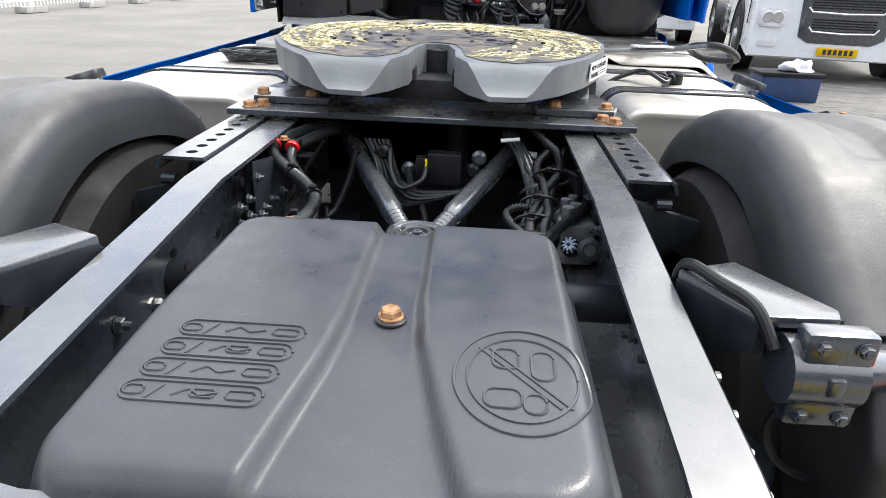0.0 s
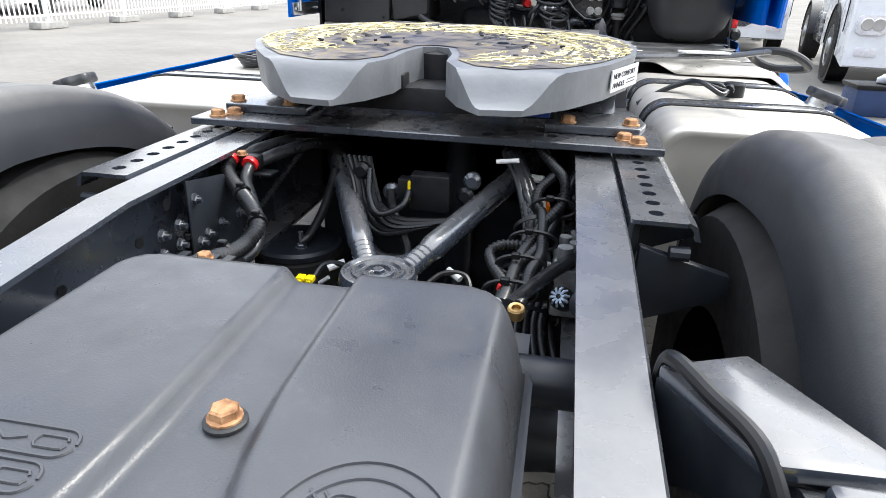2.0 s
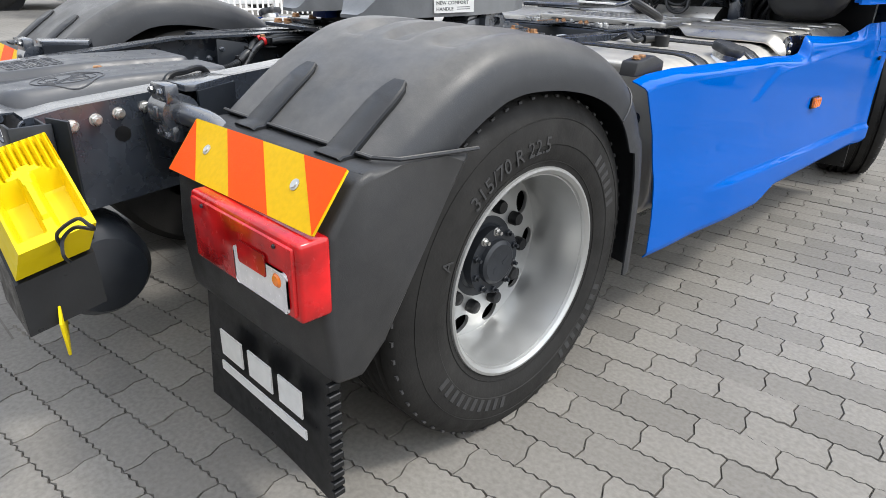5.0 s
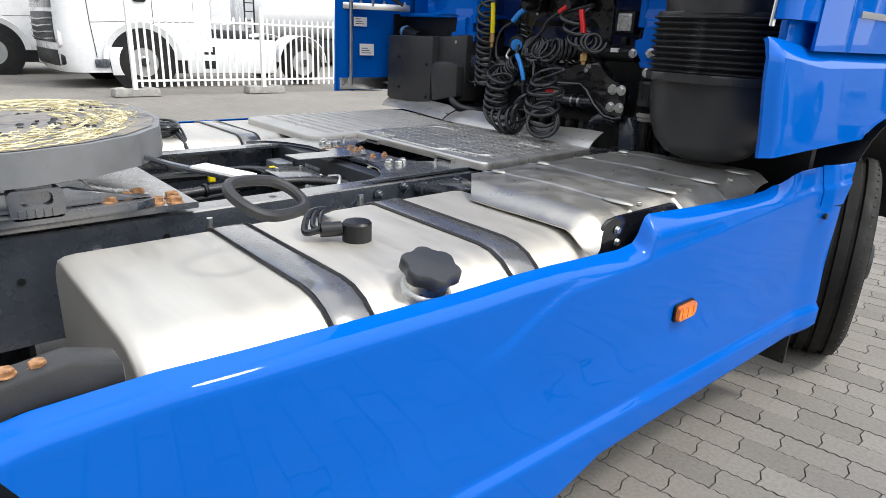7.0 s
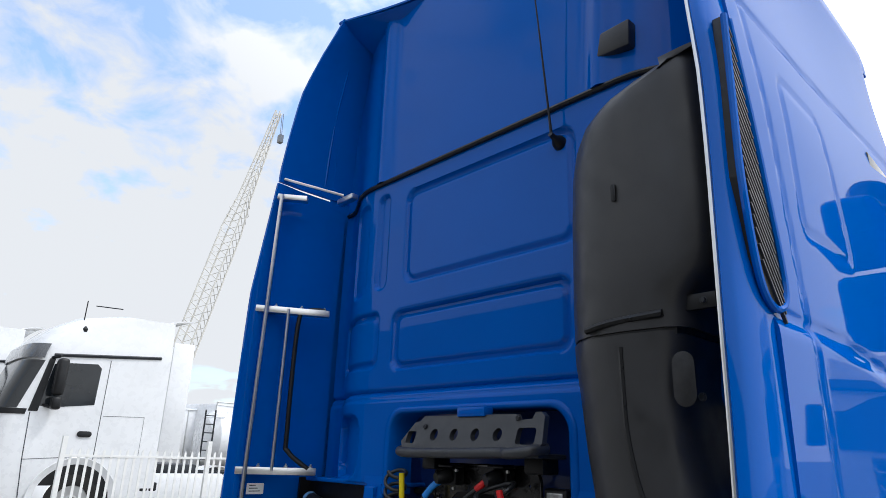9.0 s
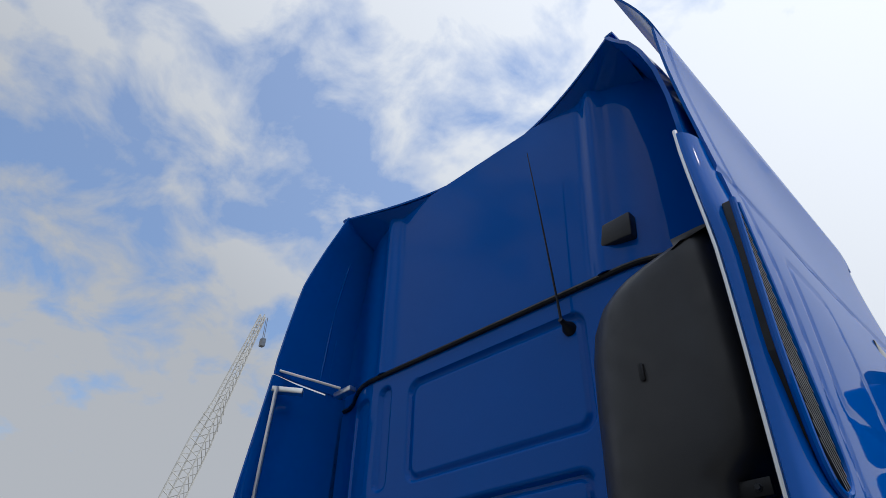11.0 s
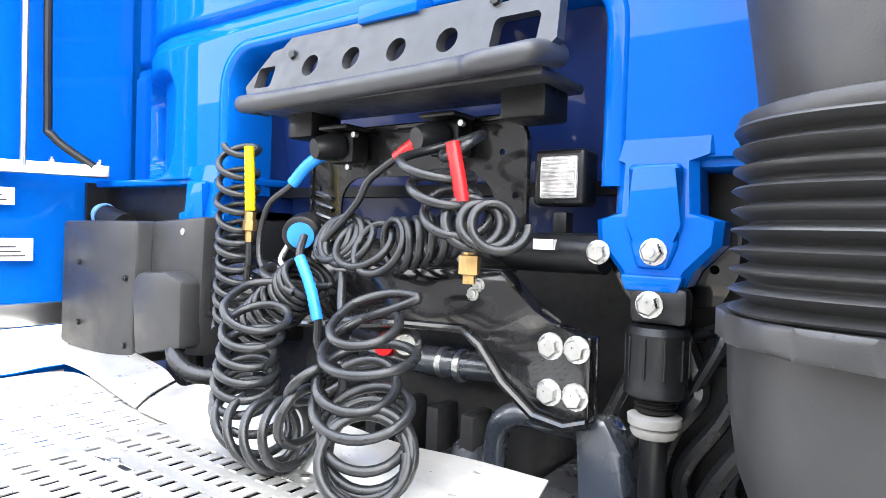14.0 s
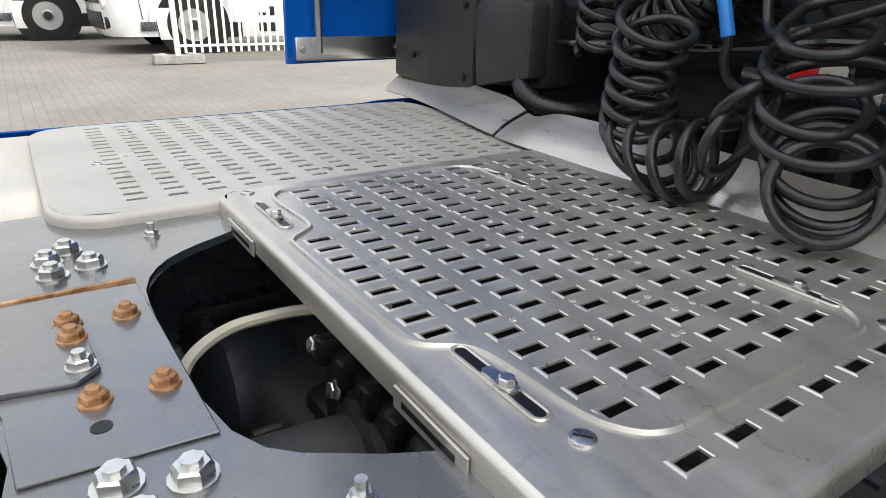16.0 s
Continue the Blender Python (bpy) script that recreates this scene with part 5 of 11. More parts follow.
hose("cable_conduit", [(-0.362, 0.23, 0.92), (-0.355, 0.20, 0.90), (-0.315, 0.16, 0.881), (-0.257, 0.10, 0.868), (-0.221, 0.05, 0.849), (-0.223, 0.0, 0.834), (-0.228, -0.05, 0.834), (-0.236, -0.09, 0.841), (-0.247, -0.15, 0.836)], 0.0155, HOSE, "black corrugated cable conduit along the frame rail")
hose("air_line", [(-0.318, 0.23, 0.912), (-0.311, 0.19, 0.89), (-0.275, 0.14, 0.866), (-0.238, 0.09, 0.835), (-0.226, 0.04, 0.808), (-0.238, 0.0, 0.796), (-0.226, -0.05, 0.806), (-0.200, -0.15, 0.834)], 0.0120, HOSE, "black smooth air line beside a conduit", ribbed=False)
for x, z in ((-0.362, 0.915), (-0.318, 0.908)):
    hose("air_line", [(x, 0.262, z), (x + 0.03, 0.33, z + 0.008), (x + 0.06, 0.45, z), (x + 0.09, 0.60, z - 0.04)], 0.014, HOSE, "black smooth air line running forward under the plate", ribbed=False)
hose("cable_conduit", [(-0.27, 0.46, 0.91), (-0.283, 0.42, 0.894), (-0.31, 0.355, 0.845), (-0.334, 0.30, 0.80), (-0.36, 0.225, 0.745), (-0.385, 0.16, 0.704)], 0.0075, HOSE, "thin black corrugated conduit crossing the frame")
hose("air_line", [(-0.20, 0.42, 0.86), (-0.22, 0.40, 0.78), (-0.25, 0.37, 0.71), (-0.27, 0.352, 0.69)], 0.011, HOSE, "black air line into an air spring", ribbed=False)
c2 = thing("cable_clamp", (-0.26, -0.14, 0.82), "black ribbed cable clamp with a rusty bolt", "cable clamp")
bm = bmesh.new()
box(bm, -0.305, -0.205, -0.155, -0.122, 0.832, 0.858, 0.004)
for k in range(4):
    box(bm, -0.302 + 0.026 * k, -0.286 + 0.026 * k, -0.157, -0.120, 0.856, 0.863, 0.001, 1)
part("body", bm, BLACK, c2)
bolt(c2, (-0.252, -0.14, 0.862), (0, 0, 1), 0.012, RUST)
shift(c2, 0.030, 0.008, 0.0)
# strap clips round the conduit
for p, dirv in (((-0.295, 0.14, 0.877), (1, -0.9, -0.3)), ((-0.226, 0.06, 0.853), (0.5, -1, -0.3)), ((-0.238, -0.045, 0.834), (-0.4, -0.9, 0.1))):
    bm = bmesh.new()
    u, v, a = basis(dirv)
    lathe(bm, [(0.0185, -0.005), (0.0195, 0), (0.0185, 0.005)], p, dirv, 14)
    obox(bm, Matrix.Translation(V(*p) + V(0, -0.004, 0.019)), 0.016, 0.012, 0.012, 0.002, 1)
    solo("cable_tie", bm, BLACK, p, "black plastic cable tie with a square head", "cable tie", "cable ties")

# yellow sensor plugs left and right of the hub
for s, x, y in ((-1, -0.174, 0.143), (1, 0.170, 0.157)):
    pl = thing("sensor_plug", (x, y, 0.66), "black cable plug with a bright yellow locking clip", "plug", "axle sensor plugs")
    bm = bmesh.new()
    box(bm, x - 0.021, x + 0.021, y - 0.014, y + 0.016, 0.655, 0.698, 0.004)
    part("body", bm, BLACK, pl)
    bm = bmesh.new()
    for x_ in (x - 0.0185, x + 0.001):
        box(bm, x_, x_ + 0.0175, y - 0.012, y + 0.010, 0.697, 0.708, 0.0025)
        box(bm, x_ + 0.004, x_ + 0.0135, y - 0.015, y - 0.010, 0.690, 0.704, 0.0015)
    part("locking_clip", bm, YELLOW, pl)
    for k in range(3):
        bm = bmesh.new()
        tube(bm, spline([(x - 0.015 + 0.014 * k, y - 0.02, 0.68), (x - 0.02 + 0.02 * k, y - 0.06, 0.66), (x - 0.03 + 0.016 * k, y - 0.09, 0.62), (x + 0.01, y - 0.06, 0.56)], 5), 0.0038, 6)
        part("wire", bm, HOSE, pl)
    bm = bmesh.new()
    tube(bm, spline([(x, y + 0.02, 0.68), (x + s * -0.02, y + 0.06, 0.71), (x * 0.6, y + 0.05, 0.715), (x * 0.4, y, 0.70)], 6), 0.006, 7)
    part("cable", bm, HOSE, pl)
    bm = bmesh.new()
    cyl(bm, (x + 0.03 * -s, y + 0.052, 0.705), (x + 0.06 * -s, y + 0.072, 0.715), 0.0075, seg=10)
    part("white_sleeve", bm, WHITE, pl)
bm = bmesh.new()
lathe(bm, [(0.006, 0), (0.009, 0.006), (0.009, 0.022), (0.005, 0.026)], (0.15, 0.10, 0.665), (0, 0, 1), 12)
solo("cable_gland", bm, RED, (0.15, 0.10, 0.665), "small red cable gland", "cable gland")

# conduits and valve block on the other rail
for k, pts in enumerate((
        [(0.27, 0.46, 0.945), (0.283, 0.42, 0.935), (0.308, 0.38, 0.917), (0.334, 0.33, 0.90), (0.333, 0.28, 0.866), (0.298, 0.22, 0.837), (0.269, 0.15, 0.811), (0.258, 0.08, 0.803), (0.252, -0.02, 0.804), (0.25, -0.1, 0.82)],
        [(0.309, 0.36, 0.896), (0.286, 0.32, 0.881), (0.282, 0.28, 0.861), (0.296, 0.25, 0.849), (0.30, 0.18, 0.832), (0.301, 0.12, 0.816), (0.286, 0.05, 0.811), (0.281, -0.02, 0.80), (0.275, -0.1, 0.82)],
        [(0.36, 0.42, 0.89), (0.34, 0.33, 0.862), (0.319, 0.25, 0.832), (0.292, 0.16, 0.812), (0.262, 0.10, 0.800), (0.247, 0.04, 0.790), (0.24, -0.05, 0.792), (0.24, -0.1, 0.81)])):
    hose("cable_conduit", pts, 0.0115 - 0.0006 * k, HOSE, "black corrugated cable conduit on the frame rail")
hose("air_line", [(0.27, 0.162, 0.815), (0.253, 0.16, 0.816), (0.223, 0.15, 0.816), (0.206, 0.13, 0.807), (0.217, 0.09, 0.799), (0.244, 0.03, 0.793), (0.256, -0.06, 0.80), (0.258, -0.11, 0.815)], 0.0105, HOSE, "grey-black ribbed line bent in a hook")
hose("air_line", [(0.345, 0.36, 0.855), (0.38, 0.345, 0.845), (0.404, 0.31, 0.838), (0.404, 0.22, 0.824), (0.376, 0.15, 0.817), (0.317, 0.05, 0.809), (0.279, -0.04, 0.811), (0.262, -0.10, 0.82)], 0.0125, HOSE, "smooth grey air line from the valve block", ribbed=False)
hose("air_line", [(0.33, 0.38, 0.85), (0.365, 0.345, 0.838), (0.385, 0.30, 0.83), (0.383, 0.25, 0.812)], 0.013, HOSE, "black elbow hose to the valve block", ribbed=False)
bm = bmesh.new()
lathe(bm, [(0.013, -0.006), (0.0145, 0), (0.013, 0.006)], (0.2465, 0.012, 0.793), (0.25, -1, 0.0), 14)
solo("sealing_ring", bm, RED, (0.222, 0.012, 0.78), "red sealing ring on a conduit", "sealing ring")
for p in ((0.318, 0.27, 0.858), (0.285, 0.17, 0.822), (0.268, 0.085, 0.806), (0.258, -0.01, 0.80)):
    bm = bmesh.new()
    t = [V(*p) + V(0.045 * math.cos(a), 0, 0.02 * math.sin(a)) for a in [2 * math.pi * k / 20 for k in range(20)]]
    tube(bm, t, 0.004, 6, True)
    obox(bm, Matrix.Translation(V(*p) + V(-0.01, -0.004, 0.021)), 0.016, 0.012, 0.012, 0.002, 1)
    solo("cable_tie", bm, BLACK, p, "black plastic cable tie with a square head", "cable tie", "cable ties")
for p, q in (((0.235, 0.44, 0.87), (0.29, 0.43, 0.868)), ((0.275, 0.40, 0.84), (0.285, 0.33, 0.79)), ((0.29, 0.385, 0.83), (0.30, 0.34, 0.80))):
    bm = bmesh.new()
    cyl(bm, p, q, 0.009, seg=10)
    solo("cable_sleeve", bm, WHITE, p, "white printed cable sleeve", "cable sleeve", "cable sleeves")
bm = bmesh.new()
for k in range(5):
    tube(bm, spline([(0.29 + 0.004 * k, 0.39, 0.83), (0.302 + 0.003 * k, 0.35 - 0.01 * k, 0.81), (0.296, 0.32 - 0.006 * k, 0.775)], 5), 0.0025, 5)
solo("wire_bundle", bm, AMBER, (0.29, 0.33, 0.775), "loose bundle of thin coloured wires", "wires")
vb = thing("valve_block", (0.37, 0.15, 0.70), "dull cast aluminium air valve block with black fittings", "valve block")
bm = bmesh.new()
box(bm, 0.325, 0.41, 0.10, 0.22, 0.70, 0.80, 0.008)
for k in range(4):
    cyl(bm, (0.345 + 0.02 * (k % 2), 0.125 + 0.027 * k, 0.79), (0.345 + 0.02 * (k % 2), 0.125 + 0.027 * k, 0.835), 0.014 - 0.001 * k, seg=12)
for k in range(6):
    cyl(bm, (0.322, 0.11 + 0.019 * k, 0.72 + 0.02 * (k % 3)), (0.315, 0.11 + 0.019 * k, 0.72 + 0.02 * (k % 3)), 0.007, seg=8)
part("body", bm, CASTING, vb)
bm = bmesh.new()
lathe(bm, [(0.026, 0), (0.028, 0.004), (0.028, 0.016), (0.03, 0.018), (0.03, 0.06), (0.02, 0.066)], (0.31, 0.13, 0.74), (-0.2, -0.5, 0.6), 18)
part("solenoid", bm, BLACK, vb)
bm = bmesh.new()
lathe(bm, [(0.021, -0.02), (0.021, 0.006), (0.015, 0.016), (0.001, 0.018)], (0.345, 0.035, 0.775), (-0.3, -0.7, 0.5), 20)
part("cap_base", bm, BLACK, vb)
CAP = mat("pale blue plastic cap", (0.48, 0.58, 0.70), 0.4)
for k in range(10):
    a = 2 * math.pi * k / 10
    u, v, w = basis((-0.3, -0.7, 0.5))
    c = V(0.345, 0.035, 0.775) + w * 0.018
    bm = bmesh.new()
    tube(bm, [c + (u * math.cos(a) + v * math.sin(a)) * 0.005, c + w * 0.003 + (u * math.cos(a) + v * math.sin(a)) * 0.012, c - w * 0.006 + (u * math.cos(a) + v * math.sin(a)) * 0.017], 0.0024, 6)
    part("cap_rib", bm, CAP, vb, "pale blue rib")
bm = bmesh.new()
lathe(bm, [(0.026, 0), (0.026, 0.012), (0.014, 0.016), (0.013, 0.010), (0.001, 0.010)], (0.385, 0.02, 0.775), (-0.2, -0.8, 0.4), 18)
part("round_fitting", bm, FRAME_DARK, vb)
for k in range(2):
    bm = bmesh.new()
    lathe(bm, [(0.012, 0), (0.0135, 0.006), (0.0135, 0.017), (0.0115, 0.0195), (0.0075, 0.0185), (0.007, 0.012), (0.001, 0.012)], (0.240 + 0.035 * k, -0.112 - 0.01 * k, 0.815), (0, -0.2, 1), 18)
    solo("hose_fitting", bm, BRASS if k else FRAME, (0.236 + 0.03 * k, -0.125 - 0.01 * k, 0.835), "worn round hose fitting beside the cover", "hose fitting", "hose fittings")

# electronics on the cross member under the plate
mod = thing("control_module", (0.04, 0.45, 0.80), "black axle control module with a yellow seal", "control module")
bm = bmesh.new()
box(bm, 0.0, 0.09, 0.335, 0.378, 0.80, 0.885, 0.006)
box(bm, -0.03, 0.0, 0.345, 0.378, 0.82, 0.87, 0.004)
part("housing", bm, BLACK, mod)
bm = bmesh.new()
box(bm, -0.004, 0.002, 0.333, 0.352, 0.825, 0.868, 0.001, 1)
part("yellow_seal", bm, YELLOW, mod)
for k, (x, z) in enumerate(((-0.12, 0.875), (0.135, 0.87), (0.12, 0.835), (-0.05, 0.83))):
    bm = bmesh.new()
    lathe(bm, [(0.02, 0), (0.02, 0.012), (0.012, 0.02), (0.001, 0.02)], (x, 0.378, z), (0, -1, 0), 14)
    part("fitting", bm, FRAME if k % 2 else BLACK, mod)
bundle = thing("cable_bundle", (0.0, 0.35, 0.74), "tangle of thin black cables hanging under the plate", "cables")
rnd = random.Random(11)
for k in range(6):
    bm = bmesh.new()
    x0 = -0.17 + 0.012 * k
    tube(bm, spline([(x0, 0.40, 0.90), (x0 + 0.03, 0.36, 0.86 - 0.008 * k), (x0 + 0.055, 0.33, 0.80), (-0.06 + 0.01 * k, 0.30 + 0.01 * (k % 3), 0.755 + 0.006 * k), (0.03 + 0.014 * k, 0.30, 0.775 + 0.005 * k), (0.13 + 0.005 * k, 0.33, 0.81), (0.20, 0.38, 0.84)], 6), rnd.choice((0.0035, 0.0045, 0.006)), 6)
    part("cable", bm, HOSE, bundle)
bm = bmesh.new()
corrugated(bm, [(-0.10, 0.37, 0.88), (-0.09, 0.33, 0.83), (-0.06, 0.30, 0.80), (-0.01, 0.31, 0.82), (0.0, 0.34, 0.85)], 0.008, 0.005, 0.002, 8)
part("conduit", bm, HOSE, bundle, angle=80)
bm = bmesh.new()
tube(bm, spline([(-0.11, 0.33, 0.74), (-0.06, 0.30, 0.70), (0.0, 0.31, 0.70), (-0.01, 0.33, 0.74), (-0.04, 0.35, 0.79), (-0.05, 0.36, 0.84)], 7), 0.011, 10)
part("hose", bm, HOSE, bundle)
bm = bmesh.new()
cyl(bm, (0.07, 0.62, 0.95), (0.07, 0.62, 0.50), 0.04, seg=20)
cyl(bm, (0.07, 0.62, 0.52), (0.07, 0.50, 0.40), 0.03, seg=12)
cyl(bm, (0.07, 0.50, 0.40), (0.07, 0.10, 0.42), 0.03, seg=12)
solo("shock_absorber", bm, FRAME_DARK, (0.07, 0.62, 0.5), "dark grey upright damper tube", "shock absorber")
# more hoses and ties by the near rail and over the axle
clut = thing("hose_bundle", (0.27, 0.25, 0.70), "bundle of black ribbed hoses tied beside the rail", "hoses")
rnd = random.Random(5)
for k in range(7):
    bm = bmesh.new()
    dx, dy = 0.012 * (k % 3), 0.02 * (k // 3)
    pts = [(0.20 + dx, 0.40 + dy, 0.93), (0.24 + dx, 0.33 + dy, 0.88), (0.265 + dx, 0.26 + dy, 0.80 + 0.01 * k), (0.245 + 0.016 * k, 0.20 + dy, 0.72), (0.235 + 0.016 * k, 0.12 + dy, 0.65), (0.24 + 0.02 * k, 0.05, 0.58)]
    if k % 2:
        corrugated(bm, pts, 0.0105, 0.006, 0.0022, 9)
    else:
        tube(bm, spline(pts, 7), 0.008, 8)
    part("hose", bm, HOSE, clut, angle=80)
for p, ax_, r in (((0.275, 0.27, 0.815), (0.3, -0.7, -0.6), 0.034), ((0.275, 0.215, 0.735), (-0.1, -0.6, -0.75), 0.045), ((0.29, 0.15, 0.67), (-0.1, -0.7, -0.7), 0.055)):
    bm = bmesh.new()
    lathe(bm, [(r, -0.004), (r + 0.003, -0.004), (r + 0.003, 0.004), (r, 0.004)], p, ax_, 18, caps=False)
    part("cable_tie", bm, BLACK, clut)
for a, b in (((0.188, 0.345, 0.925), (0.236, 0.345, 0.931)), ((-0.225, 0.30, 0.60), (-0.185, 0.30, 0.63)), ((0.15, 0.30, 0.605), (0.172, 0.30, 0.598))):
    bm = bmesh.new()
    cyl(bm, a, b, 0.005, seg=10)
    part("white_tag", bm, WHITE, clut, "small white cable tag")
for k in range(5):
    bm = bmesh.new()
    s_ = -1 if k < 3 else 1
    tube(bm, spline([(s_ * (0.16 + 0.012 * k), 0.30, 0.62 - 0.01 * k), (s_ * (0.13 + 0.01 * k), 0.22, 0.60), (s_ * (0.19 - 0.01 * k), 0.15, 0.58), (s_ * 0.15, 0.10, 0.55 + 0.015 * k), (s_ * 0.19, 0.06, 0.50)], 6), 0.0045, 6)
    part("thin_cable", bm, HOSE, clut)

# cross tubes beside the cover
for s in (-1, 1):
    bm = bmesh.new()
    cyl(bm, (s * 0.417, -0.23, 0.78), (s * 0.25, -0.23, 0.78), 0.035, seg=18)
    solo("cross_tube", bm, FRAME_DARK, (s * 0.33, -0.23, 0.75), "dark grey steel cross tube on the rail", "cross tube", "cross tubes")
    lb = thing("spring_bracket", (s * 0.55, 0.0, 0.6), "dark grey bracket plate outside the rail", "bracket")
    bm = bmesh.new()
    prism(bm, [(0.02, 0.93), (0.34, 0.93), (0.30, 0.62), (0.05, 0.60)], "x", s * 0.437, s * 0.455, 0.003)
    prism(bm, [(s * 0.455, 0.90), (s * 0.60, 0.86), (s * 0.60, 0.82), (s * 0.455, 0.76)], "y", 0.0, 0.02, 0.004)
    prism(bm, [(s * 0.455, 0.90), (s * 0.60, 0.86), (s * 0.60, 0.82), (s * 0.455, 0.76)], "y", 0.28, 0.30, 0.004)
    part("plate", bm, FRAME_DARK, lb)
    bm = bmesh.new()
    cyl(bm, (s * 0.50, -0.005, 0.895), (s * 0.53, -0.005, 0.895), 0.012, seg=10)
    part("pin", bm, FRAME_DARK, lb)

# ---- wheels ----
def wheel_parts(w, cx, cy, cz, s, R, rim_r, width, deep, steer=False, words=False):
    """A truck wheel whose outer face looks along s * x; deep: how far the disc lies behind the rim edge."""
    ax = (s, 0, 0)
    at = V(cx, cy, cz)
    bm = bmesh.new()
    o = 0.0
    prof = [(rim_r - 0.004, -width), (rim_r + 0.03, -width - 0.004), (R - 0.10, -width - 0.015), (R - 0.03, -width + 0.005), (R - 0.008, -width + 0.03)]
    for k, a in enumerate((-width + 0.07, -width * 0.62, -width * 0.42, -width * 0.22)):
        prof += [(R, a - 0.012), (R - 0.013, a - 0.006), (R - 0.013, a + 0.006), (R, a + 0.012)]
    prof += [(R, -0.035), (R - 0.008, -0.018), (R - 0.02, -0.006), (R - 0.05, 0.007), (R - 0.09, 0.0145), (R - 0.125, 0.016), (R - 0.127, 0.014), (R - 0.15, 0.012), (rim_r + 0.03, 0.002), (rim_r + 0.012, -0.003), (rim_r + 0.006, -0.004), (rim_r - 0.004, -0.012)]
    lathe(bm, prof, at, ax, 96, caps=False)
    for v in bm.verts:
        if v.co.z < 0.001:
            v.co.z = 0.001
    tyre = part("tyre", bm, RUBBER, w, angle=28)
    # wear notches round the shoulder
    bm = bmesh.new()
    for k in range(60):
        a = 2 * math.pi * k / 60
        u, v, n = basis(ax)
        c = at + n * -0.014 + (u * math.cos(a) + v * math.sin(a)) * (R - 0.010)
        m = Matrix.Translation(c) @ (u * math.cos(a) + v * math.sin(a)).to_track_quat("Z", "Y").to_matrix().to_4x4()
        obox(bm, m, 0.008, 0.012, 0.006)
    tagged(part("shoulder_notch", bm, RUBBERTXT, tyre), kind="stuff")
    if words:
        for text, size, rad, mid in (("315/70 R 22.5", 0.056, R - 0.142, 110), ("A", 0.045, R - 0.140, 158)):
            t = lettering(text, size, 0.0012)
            xs = [v.co.x for v in t.verts]
            half = (min(xs) + max(xs)) / 2
            for v in t.verts:
                a = radians(mid) - (v.co.x - half) / (rad + size / 2)
                r = rad + v.co.y
                v.co = V(cx + s * (0.0165 + v.co.z), cy + s * r * math.cos(a), cz + r * math.sin(a))
            part("moulded_word", t, RUBBERTXT, tyre)
        for a0, n in ((-60, 8), (-150, 10), (20, 6)):
            for k in range(n):
                bm = bmesh.new()
                a = radians(a0 + 5.2 * k)
                r = R - 0.105
                m = Matrix.Translation((cx + s * 0.0155, cy + r * math.cos(a), cz + r * math.sin(a))) @ Matrix.Rotation(a, 4, "X")
                obox(bm, m, 0.002, 0.034, 0.016)
                part("moulded_bar", bm, RUBBERTXT, tyre)
    for rr in (R - 0.06, rim_r + 0.028):
        bm = bmesh.new()
        xx = 0.0095 if rr > rim_r + 0.05 else 0.0025
        tube(bm, [at + V(s * xx, rr * math.cos(a), rr * math.sin(a)) for a in [2 * math.pi * k / 80 for k in range(80)]], 0.0014, 5, True)
        part("sidewall_rib", bm, RUBBER, tyre)
    # rim: flange, well and disc with ten hand holes
    bm = bmesh.new()
    r = rim_r
    prof = [(r - 0.012, -0.012), (r + 0.010, -0.010), (r + 0.0135, -0.004), (r + 0.011, 0.003), (r + 0.004, 0.004), (r - 0.006, -0.004), (r - 0.014, -0.03), (r - 0.02, -0.07), (r - 0.024, -0.09), (r - 0.026, -deep + 0.035), (r - 0.026, -deep + 0.014), (r - 0.030, -deep + 0.004)]
    lathe(bm, prof, at, ax, 72, caps=False)
    part("rim", bm, RIM, w, angle=30)
    bm = bmesh.new()
    t = bmesh.new()
    r_out, r_in = r - 0.028, 0.15
    hole_r, hole_c = (0.0335 if not steer else 0.022), (0.213 if not steer else 0.206)
    loops = [circle(0, 0, r_out, 80)[:], circle(0, 0, r_in - 0.03, 60)]
    for k in range(10):
        a = 2 * math.pi * (k - 0.05) / 10
        loops.append(circle(hole_c * math.cos(a), hole_c * math.sin(a), hole_r, 18))
    for loop in loops:
        vs = [t.verts.new((0, y, z)) for y, z in loop]
        for k in range(len(vs)):
            t.edges.new((vs[k], vs[(k + 1) % len(vs)]))
    bmesh.ops.triangle_fill(t, use_beauty=True, use_dissolve=False, edges=list(t.edges))
    ext = bmesh.ops.extrude_face_region(t, geom=list(t.faces))
    bmesh.ops.translate(t, verts=[g for g in ext["geom"] if isinstance(g, bmesh.types.BMVert)], vec=(s * -0.012, 0, 0))
    for v in t.verts:
        d = math.hypot(v.co.y, v.co.z)
        v.co.x += s * (-deep + 0.006 + (0.02 if not steer else 0.03) * smooth(r_out, r_in, d))
    bmesh.ops.translate(t, verts=t.verts, vec=at)
    merge(bm, t)
    part("disc", bm, RIM, w, "silver steel disc with ten round hand holes", angle=25)
    face = -deep + 0.026 if not steer else -deep + 0.036
    for k in range(10):
        a = 2 * math.pi * k / 10
        nr = 0.149 if not steer else 0.145
        p = at + V(s * face, nr * math.cos(a), nr * math.sin(a))
        if steer:
            bolt(w, p, ax, 0.0165, FRAME_DARK, 0.020, name="wheel_nut")
        else:
            bm = bmesh.new()
            lathe(bm, [(0.0205, 0.0), (0.0205, 0.018), (0.017, 0.026), (0.001, 0.028)], p, ax, 16)
            part("wheel_nut", bm, BLACK, w, "black capped wheel nut", angle=40)
    bm = bmesh.new()
